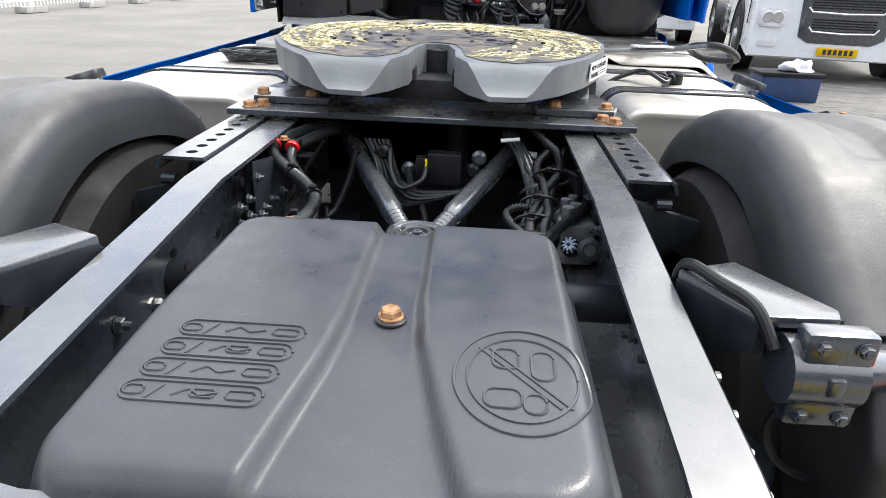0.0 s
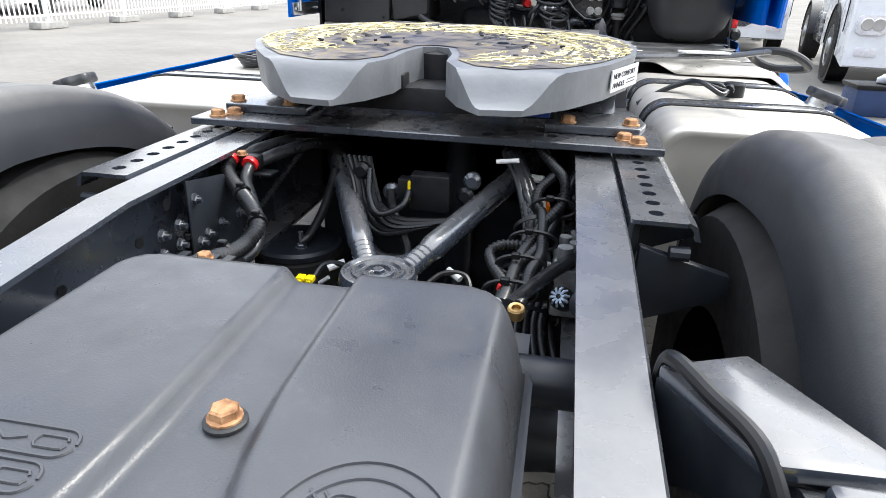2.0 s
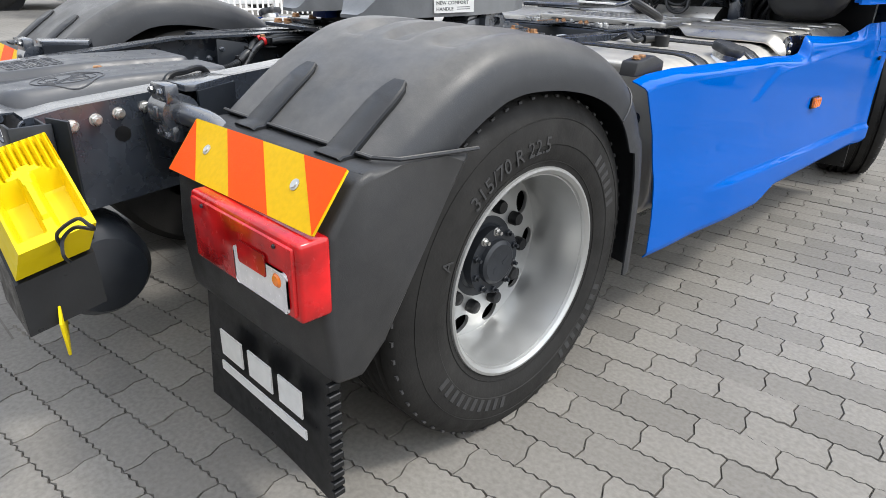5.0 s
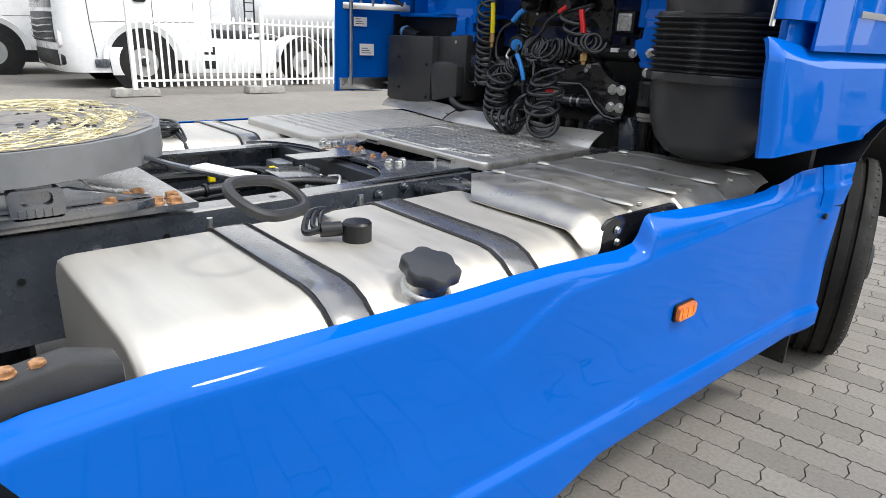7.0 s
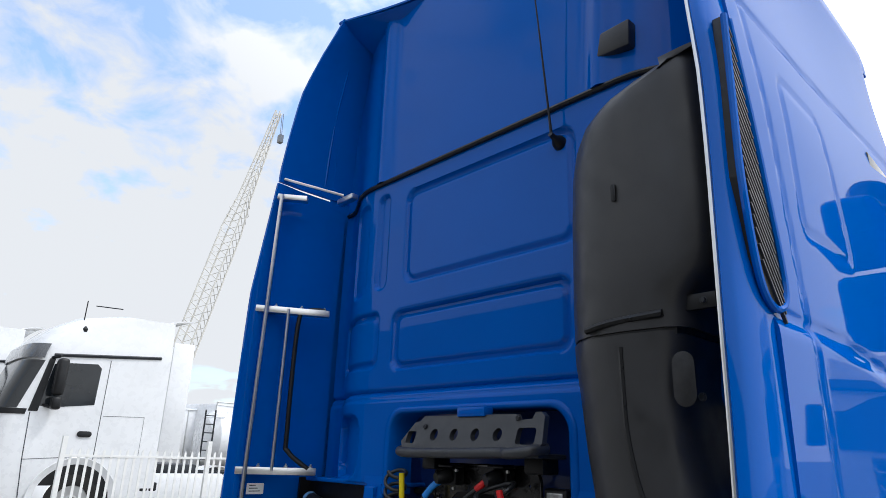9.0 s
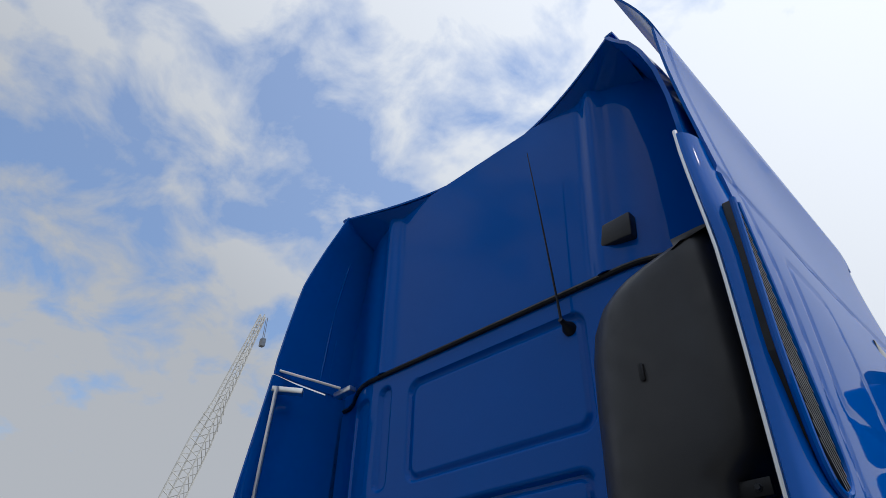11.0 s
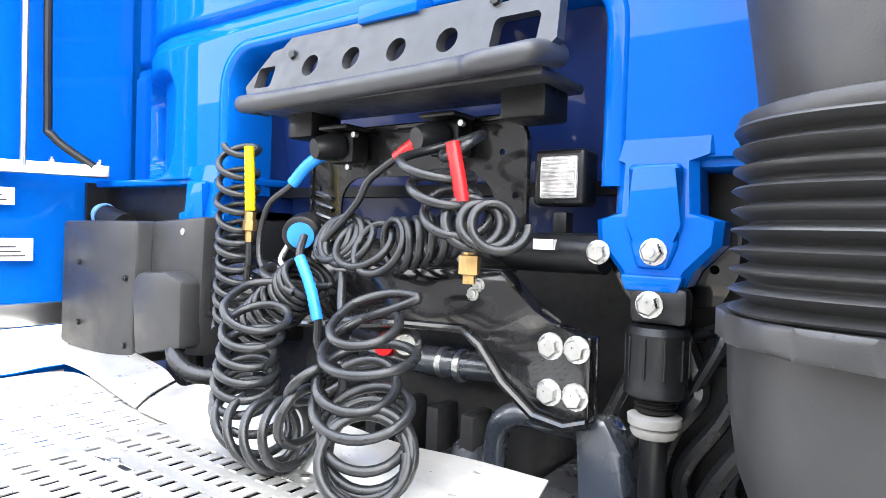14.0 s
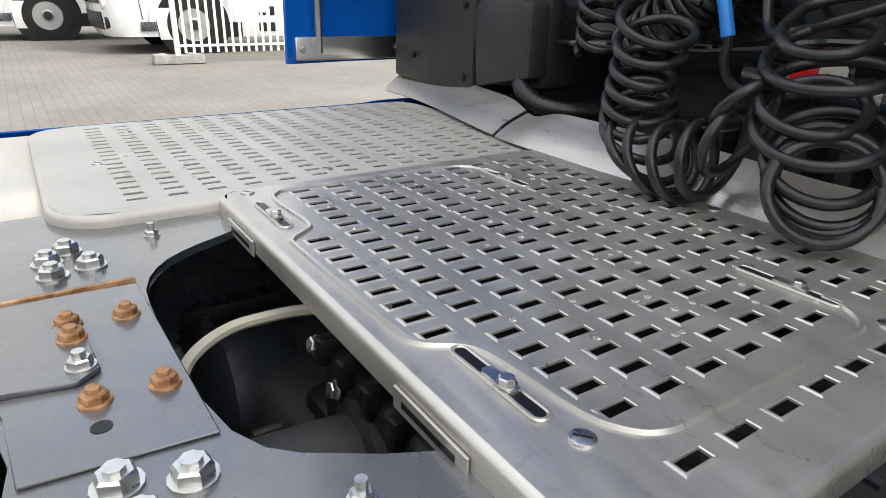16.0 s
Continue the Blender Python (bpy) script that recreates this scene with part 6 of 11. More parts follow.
    if steer:
        lathe(bm, [(0.115, face), (0.11, face + 0.03), (0.08, face + 0.055), (0.001, face + 0.06)], at, ax, 28)
    else:
        lathe(bm, [(0.122, face - 0.012), (0.120, face + 0.001), (0.100, face + 0.002), (0.094, face + 0.010), (0.096, face + 0.030), (0.098, face + 0.042), (0.066, face + 0.044), (0.064, face + 0.056), (0.054, face + 0.062), (0.03, face + 0.060), (0.001, face + 0.060)], at, ax, 40)
    hub = part("hub", bm, FRAME_DARK, w)
    if not steer:
        for k in range(10):
            a = 2 * math.pi * (k + 0.5) / 10
            bolt(hub, at + V(s * (face + 0.042), 0.083 * math.cos(a), 0.088 * math.sin(a)), ax, 0.0105, ZINC if k in (2, 3) else FRAME_DARK, 0.010)
        for k in range(3):
            a = 2 * math.pi * k / 3
            bm = bmesh.new()
            obox(bm, Matrix.Translation(at + V(s * (face + 0.059), 0.028 * math.cos(a), 0.028 * math.sin(a))) @ Matrix.Rotation(a + 0.6, 4, "X"), 0.004, 0.03, 0.014)
            part("cast_mark", bm, FRAME_DARK, hub)


TR, RR = 0.480, 0.277
WY, WZ = 0.075, 0.460
for s in (1, -1):
    w = thing("truck_rear_wheel", (s * 1.2, AY, 0.0), "twin rear wheel, dusty black tyre on a deep silver steel rim", "wheel", "rear wheels")
    wheel_parts(w, s * 1.212, WY, WZ, s, TR, 0.282, 0.27, 0.185, words=(s > 0))
    bm = bmesh.new()
    lathe(bm, [(RR, -0.58), (TR - 0.03, -0.59), (TR, -0.55), (TR, -0.34), (TR - 0.03, -0.31), (RR, -0.30)], (s * 1.195, WY, WZ), (s, 0, 0), 64, caps=False)
    part("inner_tyre", bm, RUBBER, w)
    bm = bmesh.new()
    cyl(bm, (s * 0.60, WY, WZ), (s * 1.04, WY, WZ), 0.17, seg=24)
    part("brake_drum", bm, NEAR_BLACK, w)
FY = 3.86
for s in (1, -1):
    w = thing("truck_front_wheel", (s * 1.2, FY, 0.0), "front steering wheel with a black ribbed tyre", "wheel", "front wheels")
    wheel_parts(w, s * 1.215, FY, WZ + 0.005, s, TR, RR, 0.30, 0.03, steer=True)
    # front wheels stand turned to the left
    pivot = V(s * 1.05, FY, 0.0)
    w.matrix_basis = Matrix.Translation(pivot) @ Matrix.Rotation(radians(19), 4, "Z") @ Matrix.Translation(-pivot) @ w.matrix_basis

# ---- side skirts ----
SK_TOP = [(0.515, 0.920), (0.60, 0.936), (0.76, 0.943), (1.1, 0.933), (1.6, 0.920), (1.87, 0.906), (1.93, 0.912), (1.95, 0.926), (1.972, 0.974), (1.99, 0.982), (2.24, 0.966), (2.54, 0.952), (2.70, 0.953), (2.79, 0.968), (2.85, 0.996), (2.92, 1.002), (3.30, 1.000)]
SK_TOP_FAR = [(0.515, 0.926), (0.66, 0.934), (2.0, 0.934), (3.02, 0.936)]
SK_BOT = [(0.5, 0.330), (0.86, 0.322), (1.24, 0.315), (1.63, 0.302), (1.80, 0.352), (2.5, 0.343), (3.1, 0.332)]
SK_REAR = [(0.33, 0.695), (0.45, 0.69), (0.60, 0.668), (0.75, 0.62), (0.88, 0.555), (0.95, 0.515)]


def skirt_x(y, z, top, bot):
    """Side panel in section: rolled in at the top, a crease low down, tucked in under it."""
    x = 1.246
    bev = 0.026 + (top - 0.921 - 0.026) * smooth(1.95, 2.0, y)
    roll = min(max((z - top + bev) / bev, 0.0), 1.0)
    x -= (0.044 - 0.030 * smooth(2.74, 2.86, y)) * roll ** 1.5
    step = lerp([(1.2, 0.76), (1.42, 0.785), (1.52, 0.835), (1.62, 0.872), (3.0, 0.925)], y)
    x -= 0.007 * smooth(step - 0.008, step + 0.008, z) * smooth(1.30, 1.50, y)
    cr = lerp([(0.6, 0.50), (1.137, 0.478), (3.1, 0.418)], y)
    x += 0.016 * smooth(cr + 0.022, cr, z) * smooth(1.0, 1.35, y) + 0.008 * smooth(cr + 0.20, cr + 0.02, z)
    x -= 0.014 * smooth(bot + 0.02, bot, z)
    x -= 0.012 * smooth(0.9, 0.55, y)
    return x


def skirt(s):
    sk = thing("side_skirt", (s * 1.2, 1.8, 0.35), "glossy blue side skirt panel with a creased lower edge", "side skirt", "side skirts")
    bm = bmesh.new()

    def f(u, v):
        # rear edge is curved: the panel starts further forward low down
        yy = 0.515 + (3.02 - 0.515) * u
        TOP = SK_TOP if s > 0 else SK_TOP_FAR
        top, bot = lerp(TOP, yy), lerp(SK_BOT, yy)
        z = bot + (top - bot) * v
        y0 = lerp(SK_REAR, z)
        # above the seam the panel stops short of the tip piece
        y = y0 + (3.09 - y0) * u + smooth(0.92, 1.0, u) * (0.14 + 0.06 * v) * (1 - smooth(0.842, 0.850, z) * (s > 0))
        top, bot = lerp(TOP, y), lerp(SK_BOT, y)
        z = bot + (top - bot) * v
        return V(s * (skirt_x(y, z, top, bot) + 0.022 * smooth(3.02, 3.24, y)), y, z)

    sheet(bm, f, 220, 60, 0.004)
    part("panel", bm, BLUE, sk, angle=50)
    # short front piece by the wheel arch
    if s < 0:
        return sk
    bm = bmesh.new()

    def g(u, v):
        z = 0.853 + 0.152 * v - 0.012 * u
        y = 3.098 + (0.195 + 0.10 * v) * u
        return V(s * (skirt_x(3.0, z, 1.002, 0.334) + 0.022 * smooth(3.02, 3.24, y)), y, z)

    sheet(bm, g, 14, 20, 0.004)
    part("tip_piece", bm, BLUE, sk)
    # black disc drawn for the dark of a round hole in the panel
    bm = bmesh.new()
    cyl(bm, (s * 1.262, 3.13, 0.815), (s * 1.271, 3.13, 0.815), 0.012, seg=14)
    part("hole_plug", bm, BLACK, sk)
    bm = bmesh.new()
    prism(bm, rrect(2.165, 0.682, 0.105, 0.052, 0.008), "x", s * 1.246, s * 1.254, 0.002, 1)
    mk = part("marker_base", bm, BLACK, sk)
    bm = bmesh.new()
    prism(bm, rrect(2.165, 0.682, 0.094, 0.042, 0.008), "x", s * 1.252, s * 1.266, 0.004, 2)
    part("marker_lens", bm, AMBER, mk, "amber side marker lens")
    for y in (2.135, 2.165, 2.195):
        bm = bmesh.new()
        box(bm, min(s * 1.2655, s * 1.2675), max(s * 1.2655, s * 1.2675), y - 0.002, y + 0.002, 0.666, 0.698)
        part("lens_rib", bm, AMBER, mk)
    # black bracket at the rear top corner
    bm = bmesh.new()
    prism(bm, [(0.55, 0.93), (0.56, 0.972), (0.66, 0.985), (0.72, 0.965), (0.72, 0.93)], "x", s * 1.13, s * 1.185, 0.006)
    br = part("rear_bracket", bm, PLASTIC, sk)
    for y in (0.59, 0.625):
        bolt(br, (s * 1.16, y, 0.977), (0, 0, 1), 0.011, RUST)
    return sk


skirt(1)
skirt(-1)
# black inner stay behind the skirt edge
for s in (1, -1):
    bm = bmesh.new()
    cyl(bm, (s * 1.18, 0.60, 0.80), (s * 0.75, 0.70, 0.78), 0.022, seg=12)
    solo("skirt_stay", bm, BLACK, (s * 1.0, 0.62, 0.78), "black tube stay behind the skirt edge", "stay", "skirt stays")
    bm = bmesh.new()
    box(bm, min(s * 0.95, s * 1.244), max(s * 0.95, s * 1.244), 3.13, 3.145, 0.18, 0.86, 0.004)
    solo("front_mud_flap", bm, BLACK, (s * 1.07, 3.14, 0.18), "black rubber flap behind the front wheel", "mud flap", "front mud flaps")

# ---- fuel tanks ----
def tank(s, y0, y1, straps, cap_y):
    tk = thing("fuel_tank", (s * 0.88, (y0 + y1) / 2, 0.42), "brushed aluminium fuel tank with two dark steel straps", "fuel tank", "fuel tanks")
    sec = []
    for x, z, r in ((1.20, 0.945, 0.15), (0.565, 0.945, 0.075), (0.565, 0.43, 0.08), (1.20, 0.43, 0.10)):
        cxx, czz = x + (-r if x > 0.9 else r), z + (-r if z > 0.7 else r)
        a0 = {(1, 1): 0, (0, 1): 90, (0, 0): 180, (1, 0): 270}[(int(x > 0.9), int(z > 0.7))]
        for k in range(7):
            a = radians(a0 + 15 * k)
            sec.append((cxx + r * math.cos(a), czz + r * math.sin(a)))
    cx, cz = 0.88, 0.69

    def ring_at(bm, y, f, d=0.0):
        return [bm.verts.new((s * (cx + (x - cx) * f + d * math.copysign(1, x - cx) * 0), y, cz + (z - cz) * f + 0.012 * math.sin(0) )) for x, z in sec]

    bm = bmesh.new()
    rings = [ring_at(bm, y, f) for y, f in ((y0 + 0.012, 0.80), (y0 + 0.004, 0.90), (y0, 0.955), (y0 + 0.004, 0.98), (y0 + 0.016, 0.995), (y0 + 0.035, 1.0), (y0 + 0.3, 1.0), ((y0 + y1) / 2, 1.0), (y1 - 0.3, 1.0), (y1 - 0.035, 1.0), (y1 - 0.014, 0.99), (y1, 0.965), (y1 - 0.006, 0.9))]
    skin(bm, rings)
    part("shell", bm, TANK, tk, angle=60)
    top = [(x, z) for x, z in sec]
    for y in straps:
        bm = bmesh.new()
        rows = []
        order = top[:14][::-1]
        path = [(0.52, 0.80), (0.535, 0.87)] + order + [(1.203, 0.72), (1.203, 0.5)]
        for d in (-0.038, -0.030, 0.030, 0.038):
            rows.append([bm.verts.new((s * (cx + (x - cx) * 1.006), y + d, cz + (z - cz) * 1.012 + (0.003 if abs(d) < 0.035 else 0))) for x, z in path])
        skin(bm, rows, closed=False)
        bmesh.ops.recalc_face_normals(bm, faces=bm.faces)
        bmesh.ops.solidify(bm, geom=list(bm.faces), thickness=0.004)
        st = part("strap", bm, FRAME, tk, "dark grey painted steel strap", angle=50)
        for d in (-0.043, 0.043):
            bm = bmesh.new()
            tube(bm, [(s * (cx + (x - cx) * 1.008), y + d, cz + (z - cz) * 1.014) for x, z in path[2:]], 0.0045, 5)
            part("rubber_edge", bm, HOSE, st)
        bolt(tk, (s * 0.505, y, 0.875), (0, 0, 1), 0.016, ZINC, 0.05, name="strap_bolt")
        bm = bmesh.new()
        box(bm, min(s * 0.435, s * 0.56), max(s * 0.435, s * 0.56), y - 0.05, y + 0.05, 0.79, 0.85, 0.006)
        part("tank_bracket", bm, FRAME_DARK, tk)
    # filler neck and lobed cap
    bm = bmesh.new()
    n = V(s * 0.30, 0, 1).normalized()
    base = V(s * 1.132, cap_y, 0.912)
    lathe(bm, [(0.058, -0.01), (0.055, 0.008), (0.047, 0.018), (0.046, 0.050)], base, n, 26)
    part("filler_neck", bm, ZINC, tk, "bright filler neck")
    bm = bmesh.new()
    u, v, a = basis(n)
    rings = []
    for z, f in ((0.040, 1.0), (0.045, 1.07), (0.064, 1.07), (0.069, 1.0), (0.070, 0.6)):
        r_ = []
        for k in range(48):
            ang = 2 * math.pi * k / 48
            lobe = 0.0575 - 0.0075 * smooth(0.3, 0.75, 0.5 - 0.5 * math.cos(6 * ang))
            r_.append(bm.verts.new(base + a * z + (u * math.cos(ang) + v * math.sin(ang)) * lobe * f))
        rings.append(r_)
    skin(bm, rings)
    part("filler_cap", bm, HOLDER, tk, "black six-lobed filler cap", angle=40)
    # sender with plug and short harness
    sx, sy = (0.868, 1.305) if s > 0 else (0.86, 1.42)
    bm = bmesh.new()
    lathe(bm, [(0.034, 0.944), (0.034, 0.985), (0.030, 0.99), (0.001, 0.991)], (s * sx, sy, 0), (0, 0, 1), 20)
    sd = part("level_sender", bm, BLACK, tk)
    bm = bmesh.new()
    cyl(bm, (s * (sx - 0.02), sy - 0.03, 0.972), (s * (sx - 0.035), sy - 0.075, 0.972), 0.017, seg=12)
    part("plug", bm, BLACK, sd)
    for k in range(3):
        bm = bmesh.new()
        tube(bm, spline([(s * (sx - 0.035), sy - 0.075, 0.972), (s * (sx - 0.06), sy - 0.10 + 0.02 * k, 0.965 + 0.012 * k), (s * (sx - 0.11), sy - 0.06 + 0.02 * k, 0.99), (s * (sx - 0.14), sy + 0.02 * k, 0.985), (s * (sx - 0.22), sy + 0.02 + 0.01 * k, 0.95), (s * (sx - 0.30), sy + 0.02, 0.90)], 6), 0.008 - 0.0015 * k, 8)
        part("cable", bm, HOSE, sd)
    if s < 0:
        for k in range(5):
            bm = bmesh.new()
            tube(bm, [(s * (0.80 + (0.085 + 0.006 * k) * math.cos(a) * 1.4), 1.40 + (0.06 + 0.005 * k) * math.sin(a), 0.952 + 0.009 * k + 0.004 * math.sin(3 * a + k)) for a in [2 * math.pi * j / 24 for j in range(24)]], 0.006, 6, True)
            part("cable", bm, HOSE, sd)
    return tk


tank(1, 0.745, 1.86, (1.105, 1.56), 1.290)
tank(-1, 0.66, 2.05, (1.12, 1.72), 0.76)

# ---- aluminium heat cover ahead of the right tank ----
hc = thing("heat_cover", (0.82, 2.4, 0.9), "creased sheet aluminium heat cover, dirty and dented, beside the cab step", "heat cover")


RIBS = (2.005, 2.227, 2.482, 2.710)


def hc_z(x, y):
    z = 0.988 - 0.010 * smooth(0.66, 0.575, x) - 0.045 * smooth(1.10, 1.19, x)
    z -= 0.032 * smooth(1.86, 1.765, y)
    for c in RIBS:
        z += 0.005 * math.exp(-((y - c) / 0.0065) ** 2)
    z += 0.006 * noise.noise(V(x * 4, y * 4, 3))
    return z


bm = bmesh.new()


def hcf(u, v):
    y = 1.765 + (2.825 - 1.765) * v
    x0 = 0.572 + 0.19 * min(max((1.945 - y) / 0.18, 0.0), 1.0) + 0.03 * smooth(2.70, 2.82, y)
    x1 = 1.195 - 0.035 * smooth(1.78, 1.86, y) + 0.045 * smooth(2.14, 2.16, y) - 0.05 * smooth(2.5, 2.82, y)
    x = x0 + (x1 - x0) * u
    return V(x, y, hc_z(x, y))


sheet(bm, hcf, 40, 300, 0.003)
part("sheet", bm, HEATALU, hc, angle=60)
for y in RIBS:
    for x in (0.64, 1.09):
        bm = bmesh.new()
        t = bmesh.new()
        lathe(t, [(0.001, 0.006), (0.6, 0.005), (0.9, 0.002), (1.0, -0.002)], (0, 0, 0), (0, 0, 1), 18, caps=False)
        yy = y
        t.transform(Matrix.Translation((x, yy, hc_z(x, yy) + 0.001)) @ Matrix.Diagonal((0.05 if x > 0.8 else 0.028, 0.02, 1, 1)))
        merge(bm, t)
        part("pressed_dimple", bm, HEATALU, hc, angle=80)
for y in (2.06, 2.33, 2.6):
    bolt(hc, (1.12, y, hc_z(1.12, y)), (0, 0, 1), 0.009, HEATALU)
bm = bmesh.new()
box(bm, 0.62, 1.12, 1.95, 2.78, 0.55, 0.92, 0.01)
part("silencer_box", bm, NEAR_BLACK, hc, "dark silencer box under the cover")
br = thing("skirt_bracket", (1.15, 2.0, 0.85), "black angled bracket plate with pale bolts", "bracket")
bm = bmesh.new()
prism(bm, [(1.835, 0.90), (1.838, 0.942), (1.846, 0.964), (1.862, 0.976), (1.90, 0.980), (2.16, 0.980), (2.185, 0.974), (2.215, 0.945), (2.24, 0.94), (2.24, 0.85), (1.84, 0.84)], "x", 1.155, 1.163, 0.002)
part("plate", bm, BLACKGLOSS, br)
for y, z in ((1.899, 0.945), (1.903, 0.912), (2.075, 0.957), (2.11, 0.957)):
    bolt(br, (1.166, y, z), (1, 0, 0), 0.0095, ZINC, name="bolt")
bm = bmesh.new()
box(bm, 1.163, 1.169, 2.055, 2.125, 0.944, 0.972, 0.002)
part("lug", bm, BLACK, br)

# ---- perforated catwalk plates ----
def catwalk(name, x0, x1, y0, y1, z, nx, ny, label, notch, material, corner, clips, screws, bead):
    cw = thing(name, ((x0 + x1) / 2, (y0 + y1) / 2, z - 0.03), label, "catwalk plate", "catwalk plates")
    bm = bmesh.new()
    dx, dy = (x1 - x0) / nx, (y1 - y0) / ny
    SG = ((-1, -1), (1, -1), (1, 1), (-1, 1))
    for i in range(nx):
        for j in range(ny + 1):
            sh = -0.58 * dy
            a0, a1 = x0 + i * dx, x0 + (i + 1) * dx
            b0, b1 = max(y0 + j * dy + sh, y0), min(y0 + (j + 1) * dy + sh, y1)
            if b1 - b0 < 1e-4:
                continue
            cxx, cyy = (a0 + a1) / 2, (b0 + b1) / 2
            o = [bm.verts.new((x, y, z)) for x, y in ((a0, b0), (a1, b0), (a1, b1), (a0, b1))]
            if b1 - b0 < 0.9 * dy or notch(cxx, cyy):
                bm.faces.new(o)
                continue
            w, h = 0.0056, 0.0142
            lip = 0.0016 if (i + 2 * j) % 3 else 0.0010
            loops = [o]
            for grow, up in ((0.0042, 0.0), (0.0026, lip * 0.8), (0.0012, lip), (0.0, lip * 0.5), (0.0, -0.0016)):
                loops.append([bm.verts.new((cxx + sx * (w + grow), cyy + sy * (h + grow), z + up)) for sx, sy in SG])
            for p, q in zip(loops, loops[1:]):
                for k in range(4):
                    l = (k + 1) % 4
                    bm.faces.new((p[k], p[l], q[l], q[k]))
    # corners rounded off
    for v in bm.verts:
        for cx, cy, sx, sy in ((x0 + corner, y0 + corner, -1, -1), (x1 - corner, y0 + corner, 1, -1), (x0 + corner, y1 - corner, -1, 1)):
            qx, qy = (v.co.x - cx) * sx, (v.co.y - cy) * sy
            if qx > 0 and qy > 0 and math.hypot(qx, qy) > corner:
                f = corner / math.hypot(qx, qy)
                v.co.x, v.co.y = cx + sx * qx * f, cy + sy * qy * f
    # small punched eyelets between the slots
    rnd = random.Random(int(100 * (x1 + 5)))
    for k in range(40):
        ex_, ey_ = x0 + dx * rnd.randrange(3, nx - 3), y0 + 0.08 + rnd.random() * (y1 - y0 - 0.16)
        lathe(bm, [(0.0042, 0.0), (0.0036, 0.0016), (0.0018, 0.0014), (0.0016, 0.0003)], (ex_, ey_, z), (0, 0, 1), 8)
    part("deck", bm, material, cw, "scuffed aluminium deck with rows of slots", angle=20)
    # folded border, following the rounded corners
    line = [(x0, y1, -1.0, 0.0)]
    for cx, cy, a0 in ((x0 + corner, y0 + corner, 180), (x1 - corner, y0 + corner, 270)):
        for k in range(9):
            a = radians(a0 + 90 * k / 8)
            line.append((cx + corner * math.cos(a), cy + corner * math.sin(a), math.cos(a), math.sin(a)))
    line.append((x1, y1, 1.0, 0.0))
    bm = bmesh.new()
    rows = [[bm.verts.new((x + nx_ * off, y + ny_ * off, z + h)) for x, y, nx_, ny_ in line] for off, h in ((0, 0), (0.004, -0.0008), (0.0075, -0.0035), (0.009, -0.009), (0.009, -0.030), (0.006, -0.030))]
    skin(bm, rows, closed=False)
    part("folded_edge", bm, material, cw, angle=60)
    if bead:
        bm = bmesh.new()
        tube(bm, even(spline([(x, y, z) for x, y in bead], 5), 0.006), 0.0042, 6)
        part("bead", bm, material, cw)
    for cx, cy in clips:
        bm = bmesh.new()
        prism(bm, rrect(cx, cy, 0.110, 0.010, 0.0045), "z", z + 0.001, z + 0.0022)
        sl = part("slot", bm, BLACK, cw)
        bm = bmesh.new()
        tube(bm, [(x, y, z + 0.0012) for x, y in rrect(cx, cy, 0.116, 0.015, 0.007)], 0.0022, 6, True)
        part("slot_lip", bm, material, sl)
        bm = bmesh.new()
        prism(bm, rrect(cx + 0.004, cy, 0.040, 0.012, 0.005), "z", z + 0.0022, z + 0.005)
        part("clip", bm, ZINC, sl)
        bolt(cw, (cx + 0.012, cy, z + 0.005), (0, 0, 1), 0.0075, ZINC)
        if cy < y0 + 0.1:
            # hanger below the edge
            bm = bmesh.new()
            box(bm, cx - 0.055, cx + 0.050, y0 - 0.013, y0 - 0.010, z - 0.034, z - 0.012, 0.001, 1)
            hg = part("hanger", bm, material, cw)
            bm = bmesh.new()
            box(bm, cx - 0.040, cx + 0.035, y0 - 0.0138, y0 - 0.0125, z - 0.026, z - 0.020)
            part("hanger_slot", bm, BLACK, hg)
    for cx, cy in screws:
        bm = bmesh.new()
        lathe(bm, [(0.0105, 0), (0.010, 0.002), (0.008, 0.0026), (0.001, 0.0026)], (cx, cy, z), (0, 0, 1), 18)
        sc = part("screw", bm, ZINC, cw)
        bm = bmesh.new()
        obox(bm, Matrix.Translation((cx, cy, z + 0.0026)) @ Matrix.Rotation(0.7, 4, "Z"), 0.014, 0.0018, 0.0008)
        part("screw_slot", bm, BLACK, sc)
    return cw


def near_field(x, y):
    """Plain margins of the near plate: along the edge, under the bead and round the fixings."""
    if y < 2.12 or y > 2.665 or x < -0.275:
        return True
    if 0.376 < x < 0.408:
        return True
    if y < 2.17 and not -0.10 < x < 0.20:
        return True
    return x > 0.452 or (abs(y - 2.525) < 0.03 and (0.25 < x < 0.36 or -0.24 < x < -0.13))


def far_field(x, y):
    return y < 1.94 or y > 2.74 or x < -0.93 - 0.2 * (y - 1.9) or x > -0.365


BEAD = [(-0.20, 2.53), (-0.27, 2.50), (-0.285, 2.40), (-0.285, 2.20), (-0.275, 2.165), (-0.24, 2.152), (-0.13, 2.156), (-0.105, 2.140), (-0.085, 2.117), (-0.05, 2.114), (0.16, 2.116), (0.20, 2.122), (0.222, 2.150), (0.25, 2.166), (0.34, 2.174), (0.375, 2.186), (0.394, 2.21), (0.397, 2.26), (0.397, 2.46), (0.390, 2.505), (0.365, 2.526), (0.34, 2.530)]
